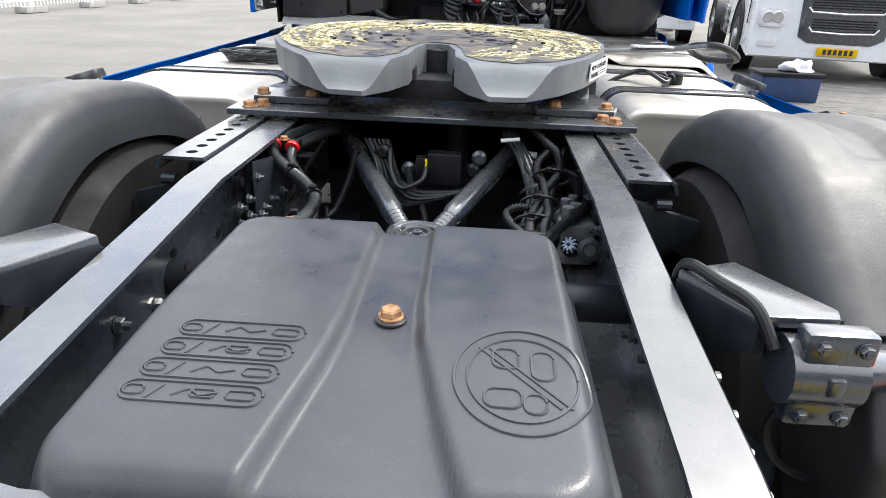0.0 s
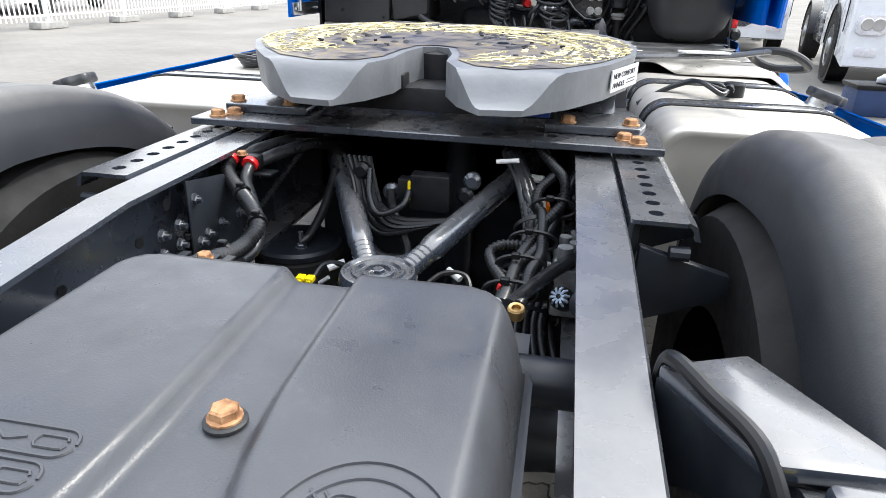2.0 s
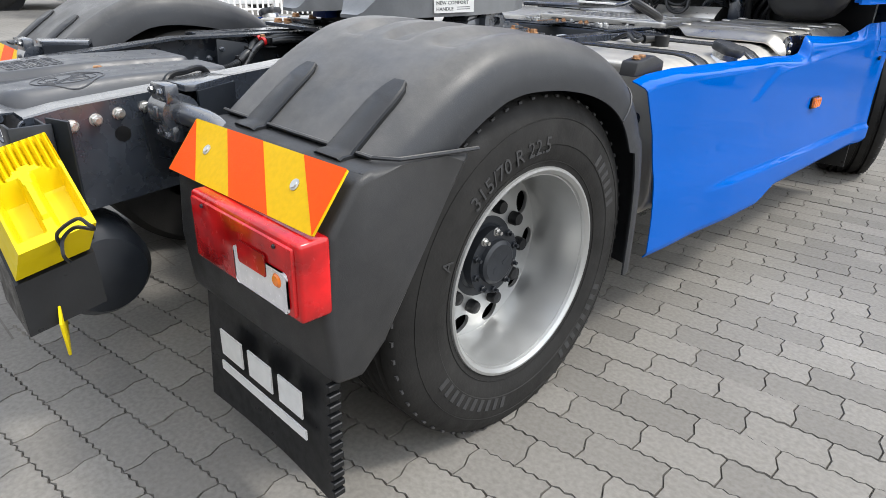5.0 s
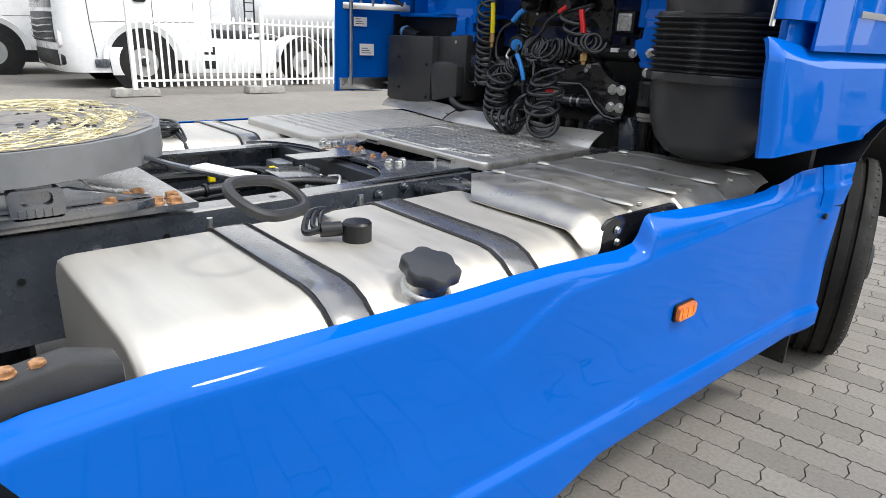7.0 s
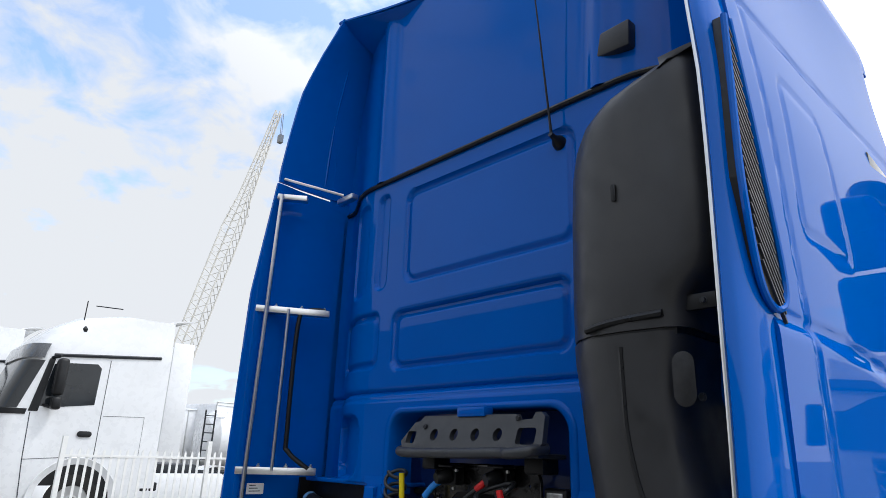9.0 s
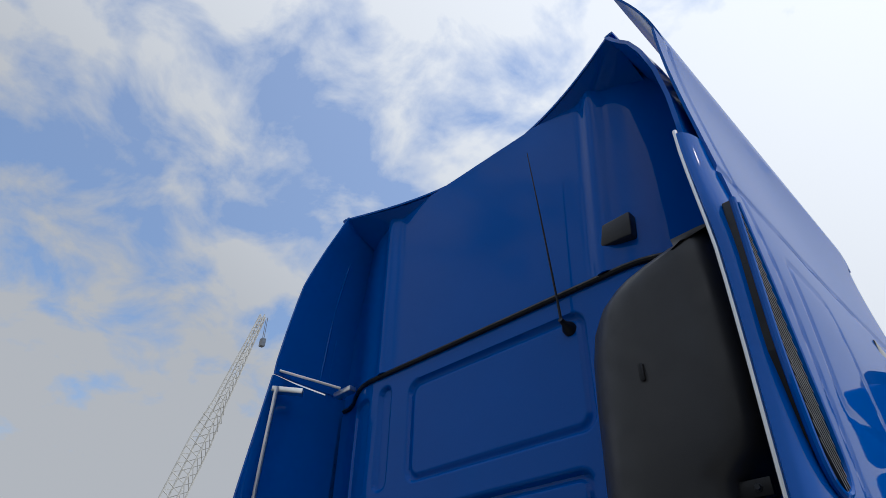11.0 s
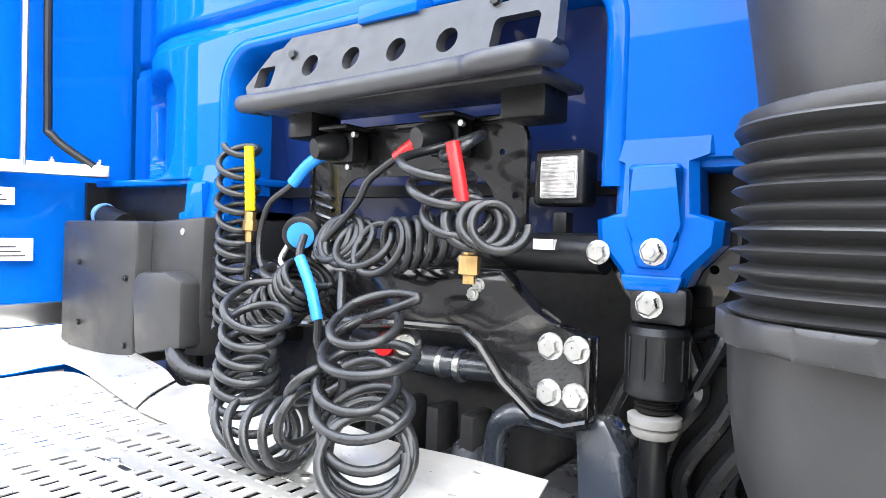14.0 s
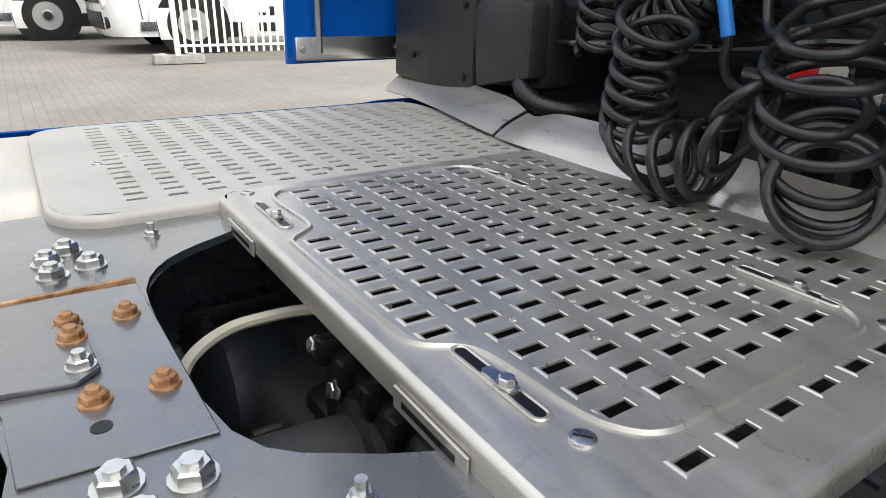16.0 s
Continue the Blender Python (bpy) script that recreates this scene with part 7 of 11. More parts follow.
catwalk("catwalk_plate", -0.318, 0.474, 2.095, 2.705, 0.981, 24, 11, "scuffed aluminium catwalk plate, rows of slots, over the gearbox", near_field, ALU, 0.024,
        ((-0.186, 2.128), (0.283, 2.146), (0.304, 2.526), (-0.180, 2.522)), ((0.370, 2.154), (-0.300, 2.129), (0.405, 2.527), (0.10, 2.690)), BEAD)
catwalk("catwalk_plate", -0.985, -0.325, 1.878, 2.80, 0.972, 20, 16, "pale dusty aluminium catwalk plate over the far tank", far_field, DUSTYALU, 0.075,
        (), ((-0.62, 1.965), (-0.88, 2.05), (-0.93, 2.55), (-0.40, 2.30)), ())
us = thing("splash_sheet", (-0.3, 2.84, 0.97), "bright bent aluminium sheet behind the catwalk", "splash sheet")
for x0, x1 in ((-1.13, -0.46), (-0.452, 0.478)):
    bm = bmesh.new()

    def usf(u, v, x0=x0, x1=x1):
        x = x0 + (x1 - x0) * u
        dip = 0.022 * math.exp(-((x + 0.43) / 0.06) ** 2) + 0.010 * math.exp(-((x - 0.2) / 0.12) ** 2)
        h = (0.062 - dip) * v
        return V(x, 2.702 + 0.11 * smooth(-0.35, -1.0, x) + 0.090 * v - 0.012 * math.sin(v * 3.1) + 0.004 * math.sin(9 * x), 0.980 + h)

    sheet(bm, usf, 40, 8, 0.003)
    part("panel", bm, ALU, us, angle=60)

# ---- cab of the tractor ----
CY = 2.95
cab = thing("cab", (0, 4.0, 1.0), "tall glossy blue sleeper cab, seen from behind, with pressed rear panels", "cab")


def rr_in(x, z, cx, cz, w, h, r):
    """Signed distance inside a rounded rectangle, positive inside."""
    dx, dz = abs(x - cx) - (w / 2 - r), abs(z - cz) - (h / 2 - r)
    return r - math.hypot(max(dx, 0), max(dz, 0)) - min(max(dx, dz), 0)


PRESSED = [  # cx, cz, w, h, radius, depth
    (0.040, 2.630, 0.99, 0.475, 0.06, 0.016), (0.036, 2.628, 0.935, 0.425, 0.05, -0.010),
    (-0.012, 2.128, 1.01, 0.275, 0.05, 0.020), (-0.012, 2.128, 0.95, 0.22, 0.04, -0.012),
    (-0.635, 2.645, 0.085, 0.50, 0.036, 0.016),
    (-0.845, 2.145, 0.44, 0.27, 0.04, 0.016), (-0.845, 2.145, 0.385, 0.215, 0.03, -0.010),
    (-0.84, 2.63, 0.17, 0.50, 0.05, 0.014),
    (-0.86, 1.655, 0.28, 0.28, 0.07, 0.035),
]


def wall_y(x, z):
    """How far the pressed rear wall stands back at a place; it turns forward towards the outer edges."""
    d = CY + 0.16 * smooth(0.70, 1.16, abs(x)) ** 1.5
    for cx, cz, w, h, r, dep in PRESSED:
        d += 1.35 * dep * smooth(-0.004, 0.008, rr_in(x, z, cx, cz, w, h, r))
    # swage line above the opening, ledge below the lower panel
    d += 0.018 * math.exp(-((z - 1.893) / 0.009) ** 2) + 0.010 * math.exp(-((z - 1.862) / 0.007) ** 2)
    d -= 0.010 * smooth(1.88, 1.86, z)
    return d


bm = bmesh.new()
X0, X1, Z0, Z1 = -1.20, 1.20, 1.50, 2.955
NX, NZ = 300, 192
g = {}
for i in range(NX + 1):
    for j in range(NZ + 1):
        x, z = X0 + (X1 - X0) * i / NX, Z0 + (Z1 - Z0) * j / NZ
        if rr_in(x, z, 0.0, 1.40, 0.965, 0.80, 0.09) > -0.012:
            continue
        g[i, j] = bm.verts.new((x, wall_y(x, z), z))
for i in range(NX):
    for j in range(NZ):
        q = [(i, j), (i + 1, j), (i + 1, j + 1), (i, j + 1)]
        if all(k in g for k in q):
            bm.faces.new([g[k] for k in q])
part("rear_wall", bm, BLUE, cab, angle=60)
# flange round the opening
bm = bmesh.new()
edge = [p for p in rrect(0.0, 1.40, 0.965, 0.80, 0.09, 8) if p[1] > 1.49]
edge = sorted([p for p in edge if p[0] > 0], key=lambda p: math.atan2(p[1] - 1.5, p[0])) + sorted([p for p in edge if p[0] <= 0], key=lambda p: math.atan2(p[1] - 1.5, p[0]))
edge = [(0.4825, 1.46)] + edge + [(-0.4825, 1.46)]
rows = []
for off, dy in ((0.036, 0.002), (0.030, -0.012), (0.024, -0.017), (0.005, -0.019), (-0.004, -0.012), (-0.006, 0.03), (-0.006, 0.12)):
    row = []
    for k, (x, z) in enumerate(edge):
        dx, dz = x, max(z - 1.40 - 0.31, 0)
        n = V(math.copysign(1, x) if z < 1.71 else x / 0.48, 0, 0 if z < 1.71 else (z - 1.71) / 0.09)
        if abs(x) < 0.39 and z > 1.75:
            n = V(0, 0, 1)
        n.normalize()
        row.append(bm.verts.new((x + n.x * off, CY + dy, z + n.z * off)))
    rows.append(row)
skin(bm, rows, closed=False)
part("opening_flange", bm, BLUE, cab, angle=60)
# recess behind the opening, lined in a darker blue
bm = bmesh.new()
sheet(bm, lambda u, v: V(-0.50 + 1.0 * u, 3.07 + 0.10 * math.sin(v * 1.57), 1.82 - 0.47 * v), 12, 10, 0.004)
box(bm, -0.50, -0.492, 2.97, 3.2, 1.42, 1.82)
box(bm, 0.492, 0.50, 2.97, 3.2, 1.42, 1.82)
box(bm, -0.50, 0.50, 2.97, 3.2, 1.812, 1.82)
part("recess_lining", bm, mat("darker recess blue", (0.004, 0.028, 0.17), 0.45, var=0.15, scale=4, coat=0.3), cab)
# legs of the wall beside the opening, with mount feet
for s in (-1, 1):
    bm = bmesh.new()
    sec = []
    for z, xa, xb, y in ((1.53, 0.482, 0.650, CY), (1.504, 0.482, 0.650, CY - 0.004), (1.494, 0.506, 0.622, CY - 0.006), (1.418, 0.506, 0.628, CY - 0.014), (1.408, 0.476, 0.662, CY - 0.016), (1.374, 0.480, 0.660, CY - 0.02), (1.335, 0.514, 0.624, CY - 0.022), (1.312, 0.524, 0.614, CY - 0.02)):
        sec.append([bm.verts.new(p) for p in ((s * xa, y, z), (s * (xa + 0.012), y - 0.012, z), (s * (xb - 0.012), y - 0.012, z), (s * xb, y, z), (s * xb, y + 0.05, z), (s * xa, y + 0.05, z))])
    skin(bm, sec)
    leg = part("mount_leg", bm, BLUE, cab)
    bm = bmesh.new()
    prism(bm, [(s * x, z) for x, z in ((0.528, 1.490), (0.606, 1.490), (0.600, 1.40), (0.606, 1.375), (0.592, 1.336), (0.546, 1.336), (0.534, 1.375), (0.538, 1.40))], "y", CY - 0.040, CY - 0.020, 0.008, 3)
    part("raised_panel", bm, BLUE, leg)
    bm = bmesh.new()
    prism(bm, [(s * x, z) for x, z in ((0.524, 1.328), (0.616, 1.328), (0.608, 1.304), (0.532, 1.304))], "y", CY - 0.046, CY - 0.015, 0.005, 2)
    part("foot_flange", bm, BLUE, leg)
    bolt(leg, (s * 0.572, CY - 0.040, 1.362), (0, -1, 0), 0.017, ZINC, 0.012)
    bm = bmesh.new()
    holed(bm, [(s * x, z) for x, z in ((0.600, 1.275), (0.650, 1.285), (0.672, 1.330), (0.676, 1.400), (0.625, 1.400), (0.600, 1.340))], [circle(s * 0.640, 1.338, 0.007, 10)], "y", CY + 0.034, CY + 0.042)
    part("side_bracket", bm, BLACKGLOSS, leg)
    bm = bmesh.new()
    prism(bm, [(s * x, z) for x, z in ((0.486, 1.385), (0.512, 1.380), (0.545, 1.300), (0.540, 1.262), (0.505, 1.305), (0.486, 1.345))], "y", CY + 0.010, CY + 0.030, 0.005)
    part("pivot_plate", bm, BLACKGLOSS, leg)
bm = bmesh.new()
box(bm, -1.15, -0.47, CY, CY + 0.25, 1.485, 1.505, 0.006)
part("lower_sill", bm, BLUE, cab)
bm = bmesh.new()
box(bm, 0.47, 1.2, CY, CY + 0.25, 1.485, 1.505, 0.006)
part("lower_sill", bm, BLUE, cab)
# upper wall above the seam and black seal
bm = bmesh.new()


def upper(u, v):
    x = -1.20 + 2.40 * u
    z = 2.970 + 1.075 * v
    x *= 1 - 0.17 * smooth(3.3, 4.05, z)
    y = CY + 0.012 + 0.16 * smooth(0.70, 1.16, abs(x)) ** 1.5 * (1 - 0.3 * v) + 0.03 * v
    y -= 0.035 * math.exp(-((abs(x) - 0.66 - 0.05 * v) / 0.05) ** 2)
    return V(x, y, z)


sheet(bm, upper, 120, 24, 0.004)
part("upper_wall", bm, BLUE, cab, angle=60)
bm = bmesh.new()
tube(bm, [(x, wall_y(x, 2.94) - 0.006, 2.962) for x in [-1.18 + 0.06 * k for k in range(40)]], 0.013, 8)
part("seam_seal", bm, BLACK, cab)
# curved roof lip that overhangs the wall
bm = bmesh.new()


def lip_y(x):
    a = min(abs(x) / 0.95, 1.0)
    return 3.03 - 0.25 * a ** 2


def roof(u, v):
    x = -0.97 + 1.94 * u
    a = min(abs(x) / 0.97, 1.0)
    y = lip_y(x) + (4.6 - lip_y(x)) * v
    z = 4.07 - 0.02 * a ** 6 + 0.05 * math.sin(min(v * 3, 1.57)) - 0.45 * smooth(0.5, 1.0, v)
    return V(x, y, z)


sheet(bm, roof, 80, 30, 0.012)
part("roof_shell", bm, BLUE, cab, angle=50)
bm = bmesh.new()


def under(u, v):
    x = -0.96 + 1.92 * u
    y = lip_y(x) + 0.004 + (3.10 - lip_y(x)) * v
    return V(x, y, 4.045 - 0.11 * v)


sheet(bm, under, 80, 8, 0.003)
part("lip_underside", bm, BLUE, cab)
# side fairings behind the cab, from sill to roof
for s in (-1, 1):
    bm = bmesh.new()

    def fair(u, v, s=s):
        z = 1.06 + 1.97 * v if s < 0 else 1.48 + 1.55 * v
        y0 = lerp([(1.0, 2.535), (1.4, 2.545), (2.4, 2.56), (3.1, 2.635)], z) if s < 0 else lerp([(1.4, 2.41), (1.7, 2.435), (1.9, 2.445), (2.3, 2.47), (2.7, 2.48), (3.1, 2.535)], z)
        y = y0 + ((3.10 if s < 0 else 2.605) - y0) * u
        if s > 0:
            d = max(y - y0, 0.0)
            x = 1.238 + 0.046 * math.sqrt(max(0.0, 1 - (1 - min(d / 0.12, 1.0)) ** 2)) - 0.045 * smooth(2.5, 3.1, z)
        else:
            x = 1.222 + 0.022 * smooth(0, 0.4, u) - 0.02 * smooth(2.2, 3.1, z)
        return V(s * x, y, z)

    sheet(bm, fair, 16, 40, 0.016)
    part("side_fairing", bm, BLUE, cab, "blue side fairing panel", angle=60)
    bm = bmesh.new()

    def fair2(u, v, s=s):
        z = 3.04 + 1.025 * v
        y0 = lerp([(3.1, 2.635), (3.6, 2.68), (4.06, 2.79)], z) if s < 0 else lerp([(3.1, 2.575), (3.6, 2.66), (4.06, 2.79)], z)
        y = y0 + (3.15 - y0) * u
        x = lerp([(3.1, 1.212), (3.3, 1.195), (3.5, 1.165), (3.7, 1.115), (3.85, 1.06), (3.97, 0.99), (4.07, 0.945)], z) - 0.01 * smooth(0.3, 0, u)
        return V(s * x, y, z)

    sheet(bm, fair2, 14, 24, 0.016)
    part("roof_fairing_side", bm, BLUE, cab, "blue roof fairing side", angle=60)
    bm = bmesh.new()
    tube(bm, [(s * lerp([(3.1, 1.20), (3.5, 1.155), (3.85, 1.05)], 3.1 + 0.05 * k), 2.93, 3.1 + 0.05 * k) for k in range(16)], 0.007, 6)
    part("fairing_seam", bm, BLUE, cab)

# cab side towards the camera's later stand: door, sill, arch flare
bm = bmesh.new()


def side(u, v, s=1):
    z = 1.40 + 2.25 * v
    y = 2.60 + (5.0 - 2.60) * u
    x = 1.280 - 0.075 * smooth(2.5, 3.6, z) - 0.22 * smooth(0.8, 1.0, u) ** 2
    x += 0.006 * math.sin(2.2 * (z - 1.4)) + 0.004 * math.sin(3.1 * y + 2.0 * z)
    gap = lerp([(1.4, 2.87), (1.93, 2.83), (2.755, 2.72), (3.6, 2.70)], z)
    x -= 0.008 * math.exp(-((y - gap) / 0.008) ** 2)
    fr = rr_in(y + 0.14 * (z - 2.466) * smooth(2.95, 3.3, y), z, 3.10, 2.466, 0.39, 0.484, 0.05)
    x -= 0.007 * math.exp(-(fr / 0.010) ** 2)
    zl = 1.958 - 0.10 * smooth(2.82, 4.2, y)
    x -= 0.008 * math.exp(-((z - zl) / 0.008) ** 2)
    x += 0.012 * smooth(zl, zl - 0.05, z)
    zr = 2.89 + 0.06 * smooth(2.7, 4.2, y)
    x -= 0.010 * math.exp(-((z - zr) / 0.010) ** 2)
    return V(x, y, z)


sheet(bm, side, 170, 130, 0.01)
part("door_side", bm, BLUE, cab, angle=60)
bm = bmesh.new()
sheet(bm, lambda u, v: V(-side(0.16 + 0.84 * u, v).x + 0.03, side(0.16 + 0.84 * u, v).y, side(u, v).z), 20, 20, 0.01)
part("door_side", bm, BLUE, cab, angle=60)
bm = bmesh.new()
sheet(bm, lambda u, v: V(1.195 + 0.012 * math.sin(1.5 * v) - 0.26 * v ** 2 * (1 if True else 0) * 0.5, 2.72 + (4.7 - 2.72) * u - 0.1 * v, 3.60 + 0.42 * v), 40, 10, 0.01)
part("roof_side", bm, BLUE, cab)
bm = bmesh.new()
prism(bm, [(4.02, 2.15), (4.75, 2.12), (4.70, 2.55), (4.50, 2.85), (4.0, 2.88)], "x", 1.225, 1.262, 0.003)
part("side_window", bm, GLASS, cab)
VENT_L = [(1.963, 2.583), (1.99, 2.541), (2.066, 2.513), (2.252, 2.492), (2.438, 2.50), (2.70, 2.513)]
VENT_R = [(1.963, 2.625), (1.99, 2.667), (2.066, 2.676), (2.252, 2.643), (2.438, 2.606), (2.70, 2.541)]
bm = bmesh.new()
prism(bm, [(y, z) for z, y in VENT_L] + [(y, z) for z, y in VENT_R[::-1]], "x", 1.262, 1.2895, 0.002)
gr = part("side_grille", bm, BLACK, cab, "black louvred side vent")
for k in range(24):
    bm = bmesh.new()
    z = 2.0 + 0.029 * k
    ya, yb = lerp(VENT_L, z), lerp(VENT_R, z)
    obox(bm, Matrix.Translation((1.2915, (ya + yb) / 2, z)) @ Matrix.Rotation(radians(-52), 4, "X"), 0.008, (yb - ya) * 1.25, 0.006)
    part("louvre", bm, PLASTIC, gr)
bm = bmesh.new()
tube(bm, spline([(1.292, y, z) for z, y in VENT_R[::-1]] + [(1.292, y, z) for z, y in VENT_L], 5), 0.009, 8)
part("vent_trim", bm, BLUE, cab)
bm = bmesh.new()
box(bm, 1.288, 1.298, 2.9, 4.4, 1.505, 1.525)
part("pale_strip", bm, STEEL, cab)
# flare over the front wheel
bm = bmesh.new()


def flare(u, v):
    """Panel below the door: a bevel that looks up, then a flat side down to the arch; its rear edge is chamfered."""
    y0 = 2.345 + 0.043 * smooth(0.25, 1.0, v)
    y = y0 + (5.0 - y0) * u ** 1.25
    top = 1.432 - 0.030 * smooth(2.33, 2.75, y)
    if v < 0.22:
        z, x = top - 0.050 * v / 0.22, 1.258 + 0.038 * v / 0.22
    else:
        z, x = top - 0.050 - (top - 0.050 - 1.105) * (v - 0.22) / 0.78, 1.296 + 0.008 * (v - 0.22)
    d = abs(y - FY)
    if d < 0.66:
        z = max(z, 1.098 + 0.11 * math.sqrt(max(0.0, 1 - (d / 0.66) ** 2)))
    x -= 0.024 * smooth(0.0, 0.25, v) * max(0.0, 1 - (y - y0) / 0.045) + 0.10 * smooth(4.5, 5.0, y)
    return V(x, y, z)


sheet(bm, flare, 110, 27, 0.012)
part("arch_flare", bm, BLUE, cab, angle=30)
bm = bmesh.new()
prism(bm, [(2.50, 1.11), (3.1, 1.11), (3.1, 1.48), (2.50, 1.48)], "x", 1.22, 1.246, 0.004)
part("arch_rear", bm, BLUE, cab)
bm = bmesh.new()
sheet(bm, lambda u, v: V(0.88 + 0.36 * v, FY + 0.60 * math.cos(math.pi * (1 - u)), 0.58 + 0.56 * math.sin(math.pi * (1 - u))), 24, 4, 0.006)
part("wheel_housing", bm, BLACK, cab)
# hidden shell: floor, front, far parts
bm = bmesh.new()
box(bm, -1.15, 1.15, 3.25, 4.95, 1.30, 3.55, 0.08)
part("cab_core", bm, BLUE, cab)
bm = bmesh.new()
sheet(bm, lambda u, v: V(-1.16 + 2.32 * u, 4.95 - 0.35 * v, 1.2 + 2.5 * v), 4, 4, 0.01)
part("cab_front", bm, BLUE, cab)
# vent and antenna on the upper wall
bm = bmesh.new()
prism(bm, [(0.665, 3.085), (0.805, 3.078), (0.812, 3.19), (0.685, 3.185)], "y", 2.925, 2.98, 0.01)
part("roof_vent", bm, PLASTIC, cab, "small dark vent hood")
an = thing("antenna", (0.463, 2.90, 2.79), "thin black whip antenna on a black foot", "antenna")
bm = bmesh.new()
lathe(bm, [(0.03, 0), (0.028, 0.02), (0.012, 0.045), (0.010, 0.07)], (0.463, 2.965, 2.805), (0, -1, 0.3), 16)
part("foot", bm, BLACK, an)
bm = bmesh.new()
tube(bm, [(0.463, 2.905, 2.815), (0.458, 2.90, 2.91), (0.435, 2.87, 3.35), (0.415, 2.84, 3.72)], [0.007, 0.005, 0.0035, 0.002], 7)
part("whip", bm, BLACK, an)

# stays between far fairing and wall: rods in steel brackets
st = thing("fairing_stay", (-1.17, 2.75, 1.09), "stainless steel rods and brackets holding the side fairing", "fairing stay")
for z, n in ((2.322, 0), (1.528, 1)):
    bm = bmesh.new()
    a, b = V(-1.232, 2.60, z), V(-1.055, 2.945, z)
    m = look((a + b) / 2, b)
    obox(bm, m, 0.05, 0.035, (b - a).length, 0.004)
    bk = part("bracket", bm, STEEL, st)
    for f in (0.06, 0.28, 0.62, 0.93):
        p = a.lerp(b, f)
        bolt(bk, p + V(0, 0, 0.018), (0, 0, 1), 0.010, ZINC, 0.008)
bm = bmesh.new()
tube(bm, spline([(-1.135, 2.632, 2.945), (-1.160, 2.632, 2.34), (-1.180, 2.628, 1.53), (-1.182, 2.628, 1.36), (-1.188, 2.628, 1.09)], 5), 0.011, 10)
part("rod", bm, STEEL, st)
bm = bmesh.new()
cyl(bm, (-1.135, 2.745, 2.33), (-1.135, 2.745, 1.53), 0.009, seg=10)
part("rod", bm, STEEL, st)
bm = bmesh.new()
tube(bm, spline([(-1.06, 2.92, 2.34), (-1.10, 2.84, 2.33), (-1.12, 2.80, 2.25), (-1.12, 2.80, 1.70), (-1.11, 2.81, 1.62), (-1.06, 2.90, 1.54)], 6), 0.012, 10)
part("bent_tube", bm, BLACK, st)
bm = bmesh.new()
cyl(bm, (-1.185, 2.66, 3.062), (-1.00, 2.935, 2.995), 0.008, seg=10)
part("tie_rod", bm, STEEL, st)
bm = bmesh.new()
obox(bm, look((-1.12, 2.69, 2.935), (-1.05, 2.77, 2.93)), 0.045, 0.03, 0.16, 0.003)
part("upper_bracket", bm, STEEL, st)
bm = bmesh.new()
obox(bm, look((-0.97, 2.945, 2.965), (-0.90, 2.95, 2.97)), 0.045, 0.03, 0.13, 0.003)
part("upper_bracket", bm, STEEL, st)
bm = bmesh.new()
box(bm, -1.212, -1.195, 2.56, 2.93, 1.068, 1.135, 0.004)
ft = part("foot_plate", bm, STEEL, st)
for y in (2.58, 2.90):
    bolt(ft, (-1.194, y, 1.10), (1, 0, 0), 0.010, ZINC)
for y, z, w, h in ((2.66, 1.42, 0.09, 0.05), (2.70, 1.26, 0.10, 0.065)):
    bm = bmesh.new()
    box(bm, -1.203, -1.201, y, y + w, z, z + h)
    lb = solo("sticker", bm, WHITE, (-1.2, y, z), "small white printed sticker on the blue fairing", "sticker", "fairing stickers")
    bm = bmesh.new()
    for k in range(3):
        box(bm, -1.2008, -1.2, y + 0.012, y + w - 0.02 - 0.012 * k, z + 0.012 + 0.013 * k, z + 0.016 + 0.013 * k)
    part("print_bar", bm, INK, lb)

# metal strip and type plate on the near fairing's inside
bm = bmesh.new()
tube(bm, [(1.226 - 0.040 * smooth(2.5, 3.1, z), lerp([(1.4, 2.41), (1.7, 2.435), (1.9, 2.445), (2.3, 2.47), (2.7, 2.48), (3.1, 2.535)], z) + 0.016, z) for z in [1.46 + 0.1 * k for k in range(17)]], 0.0075, 10)
solo("edge_rod", bm, STEEL, (1.21, 2.42, 1.42), "stainless steel rod along the fairing edge", "rod")
bm = bmesh.new()
sheet(bm, lambda u, v: V(1.03 + 0.19 * u, 2.838 - 0.012 * smooth(0.50, 0.54, v) - 0.010 * smooth(0.72, 0.76, v), 1.47 + 0.60 * v), 4, 60, 0.006)
part("corner_panel", bm, BLUE, cab)
PL = Matrix.Translation((1.114, 2.830, 1.693)) @ Matrix.Rotation(math.pi, 4, "Z")
bm = bmesh.new()
obox(bm, PL, 0.104, 0.004, 0.184)
tp = solo("type_plate", bm, WHITE, (1.114, 2.832, 1.60), "white type plate with a black table of entries", "type plate")
bm = bmesh.new()
obox(bm, PL @ Matrix.Translation((-0.0215, 0.002, 0.0)), 0.055, 0.002, 0.168)
tb = part("table", bm, INK, tp)
cells = [(0.001, 0.016, 0.010, 0.118)]
for k in range(3):
    cells += [(-0.016 - 0.011 * k, 0.058, 0.008, 0.034), (-0.016 - 0.011 * k, -0.028, 0.008, 0.034)]
    cells += [(-0.016 - 0.011 * k, 0.018, 0.003, 0.022), (-0.016 - 0.011 * k, -0.064, 0.003, 0.024)]
for x, z, w, h in cells:
    bm = bmesh.new()
    obox(bm, PL @ Matrix.Translation((x, 0.0032, z)), w, 0.002, h)
    part("table_cell", bm, WHITE, tb)
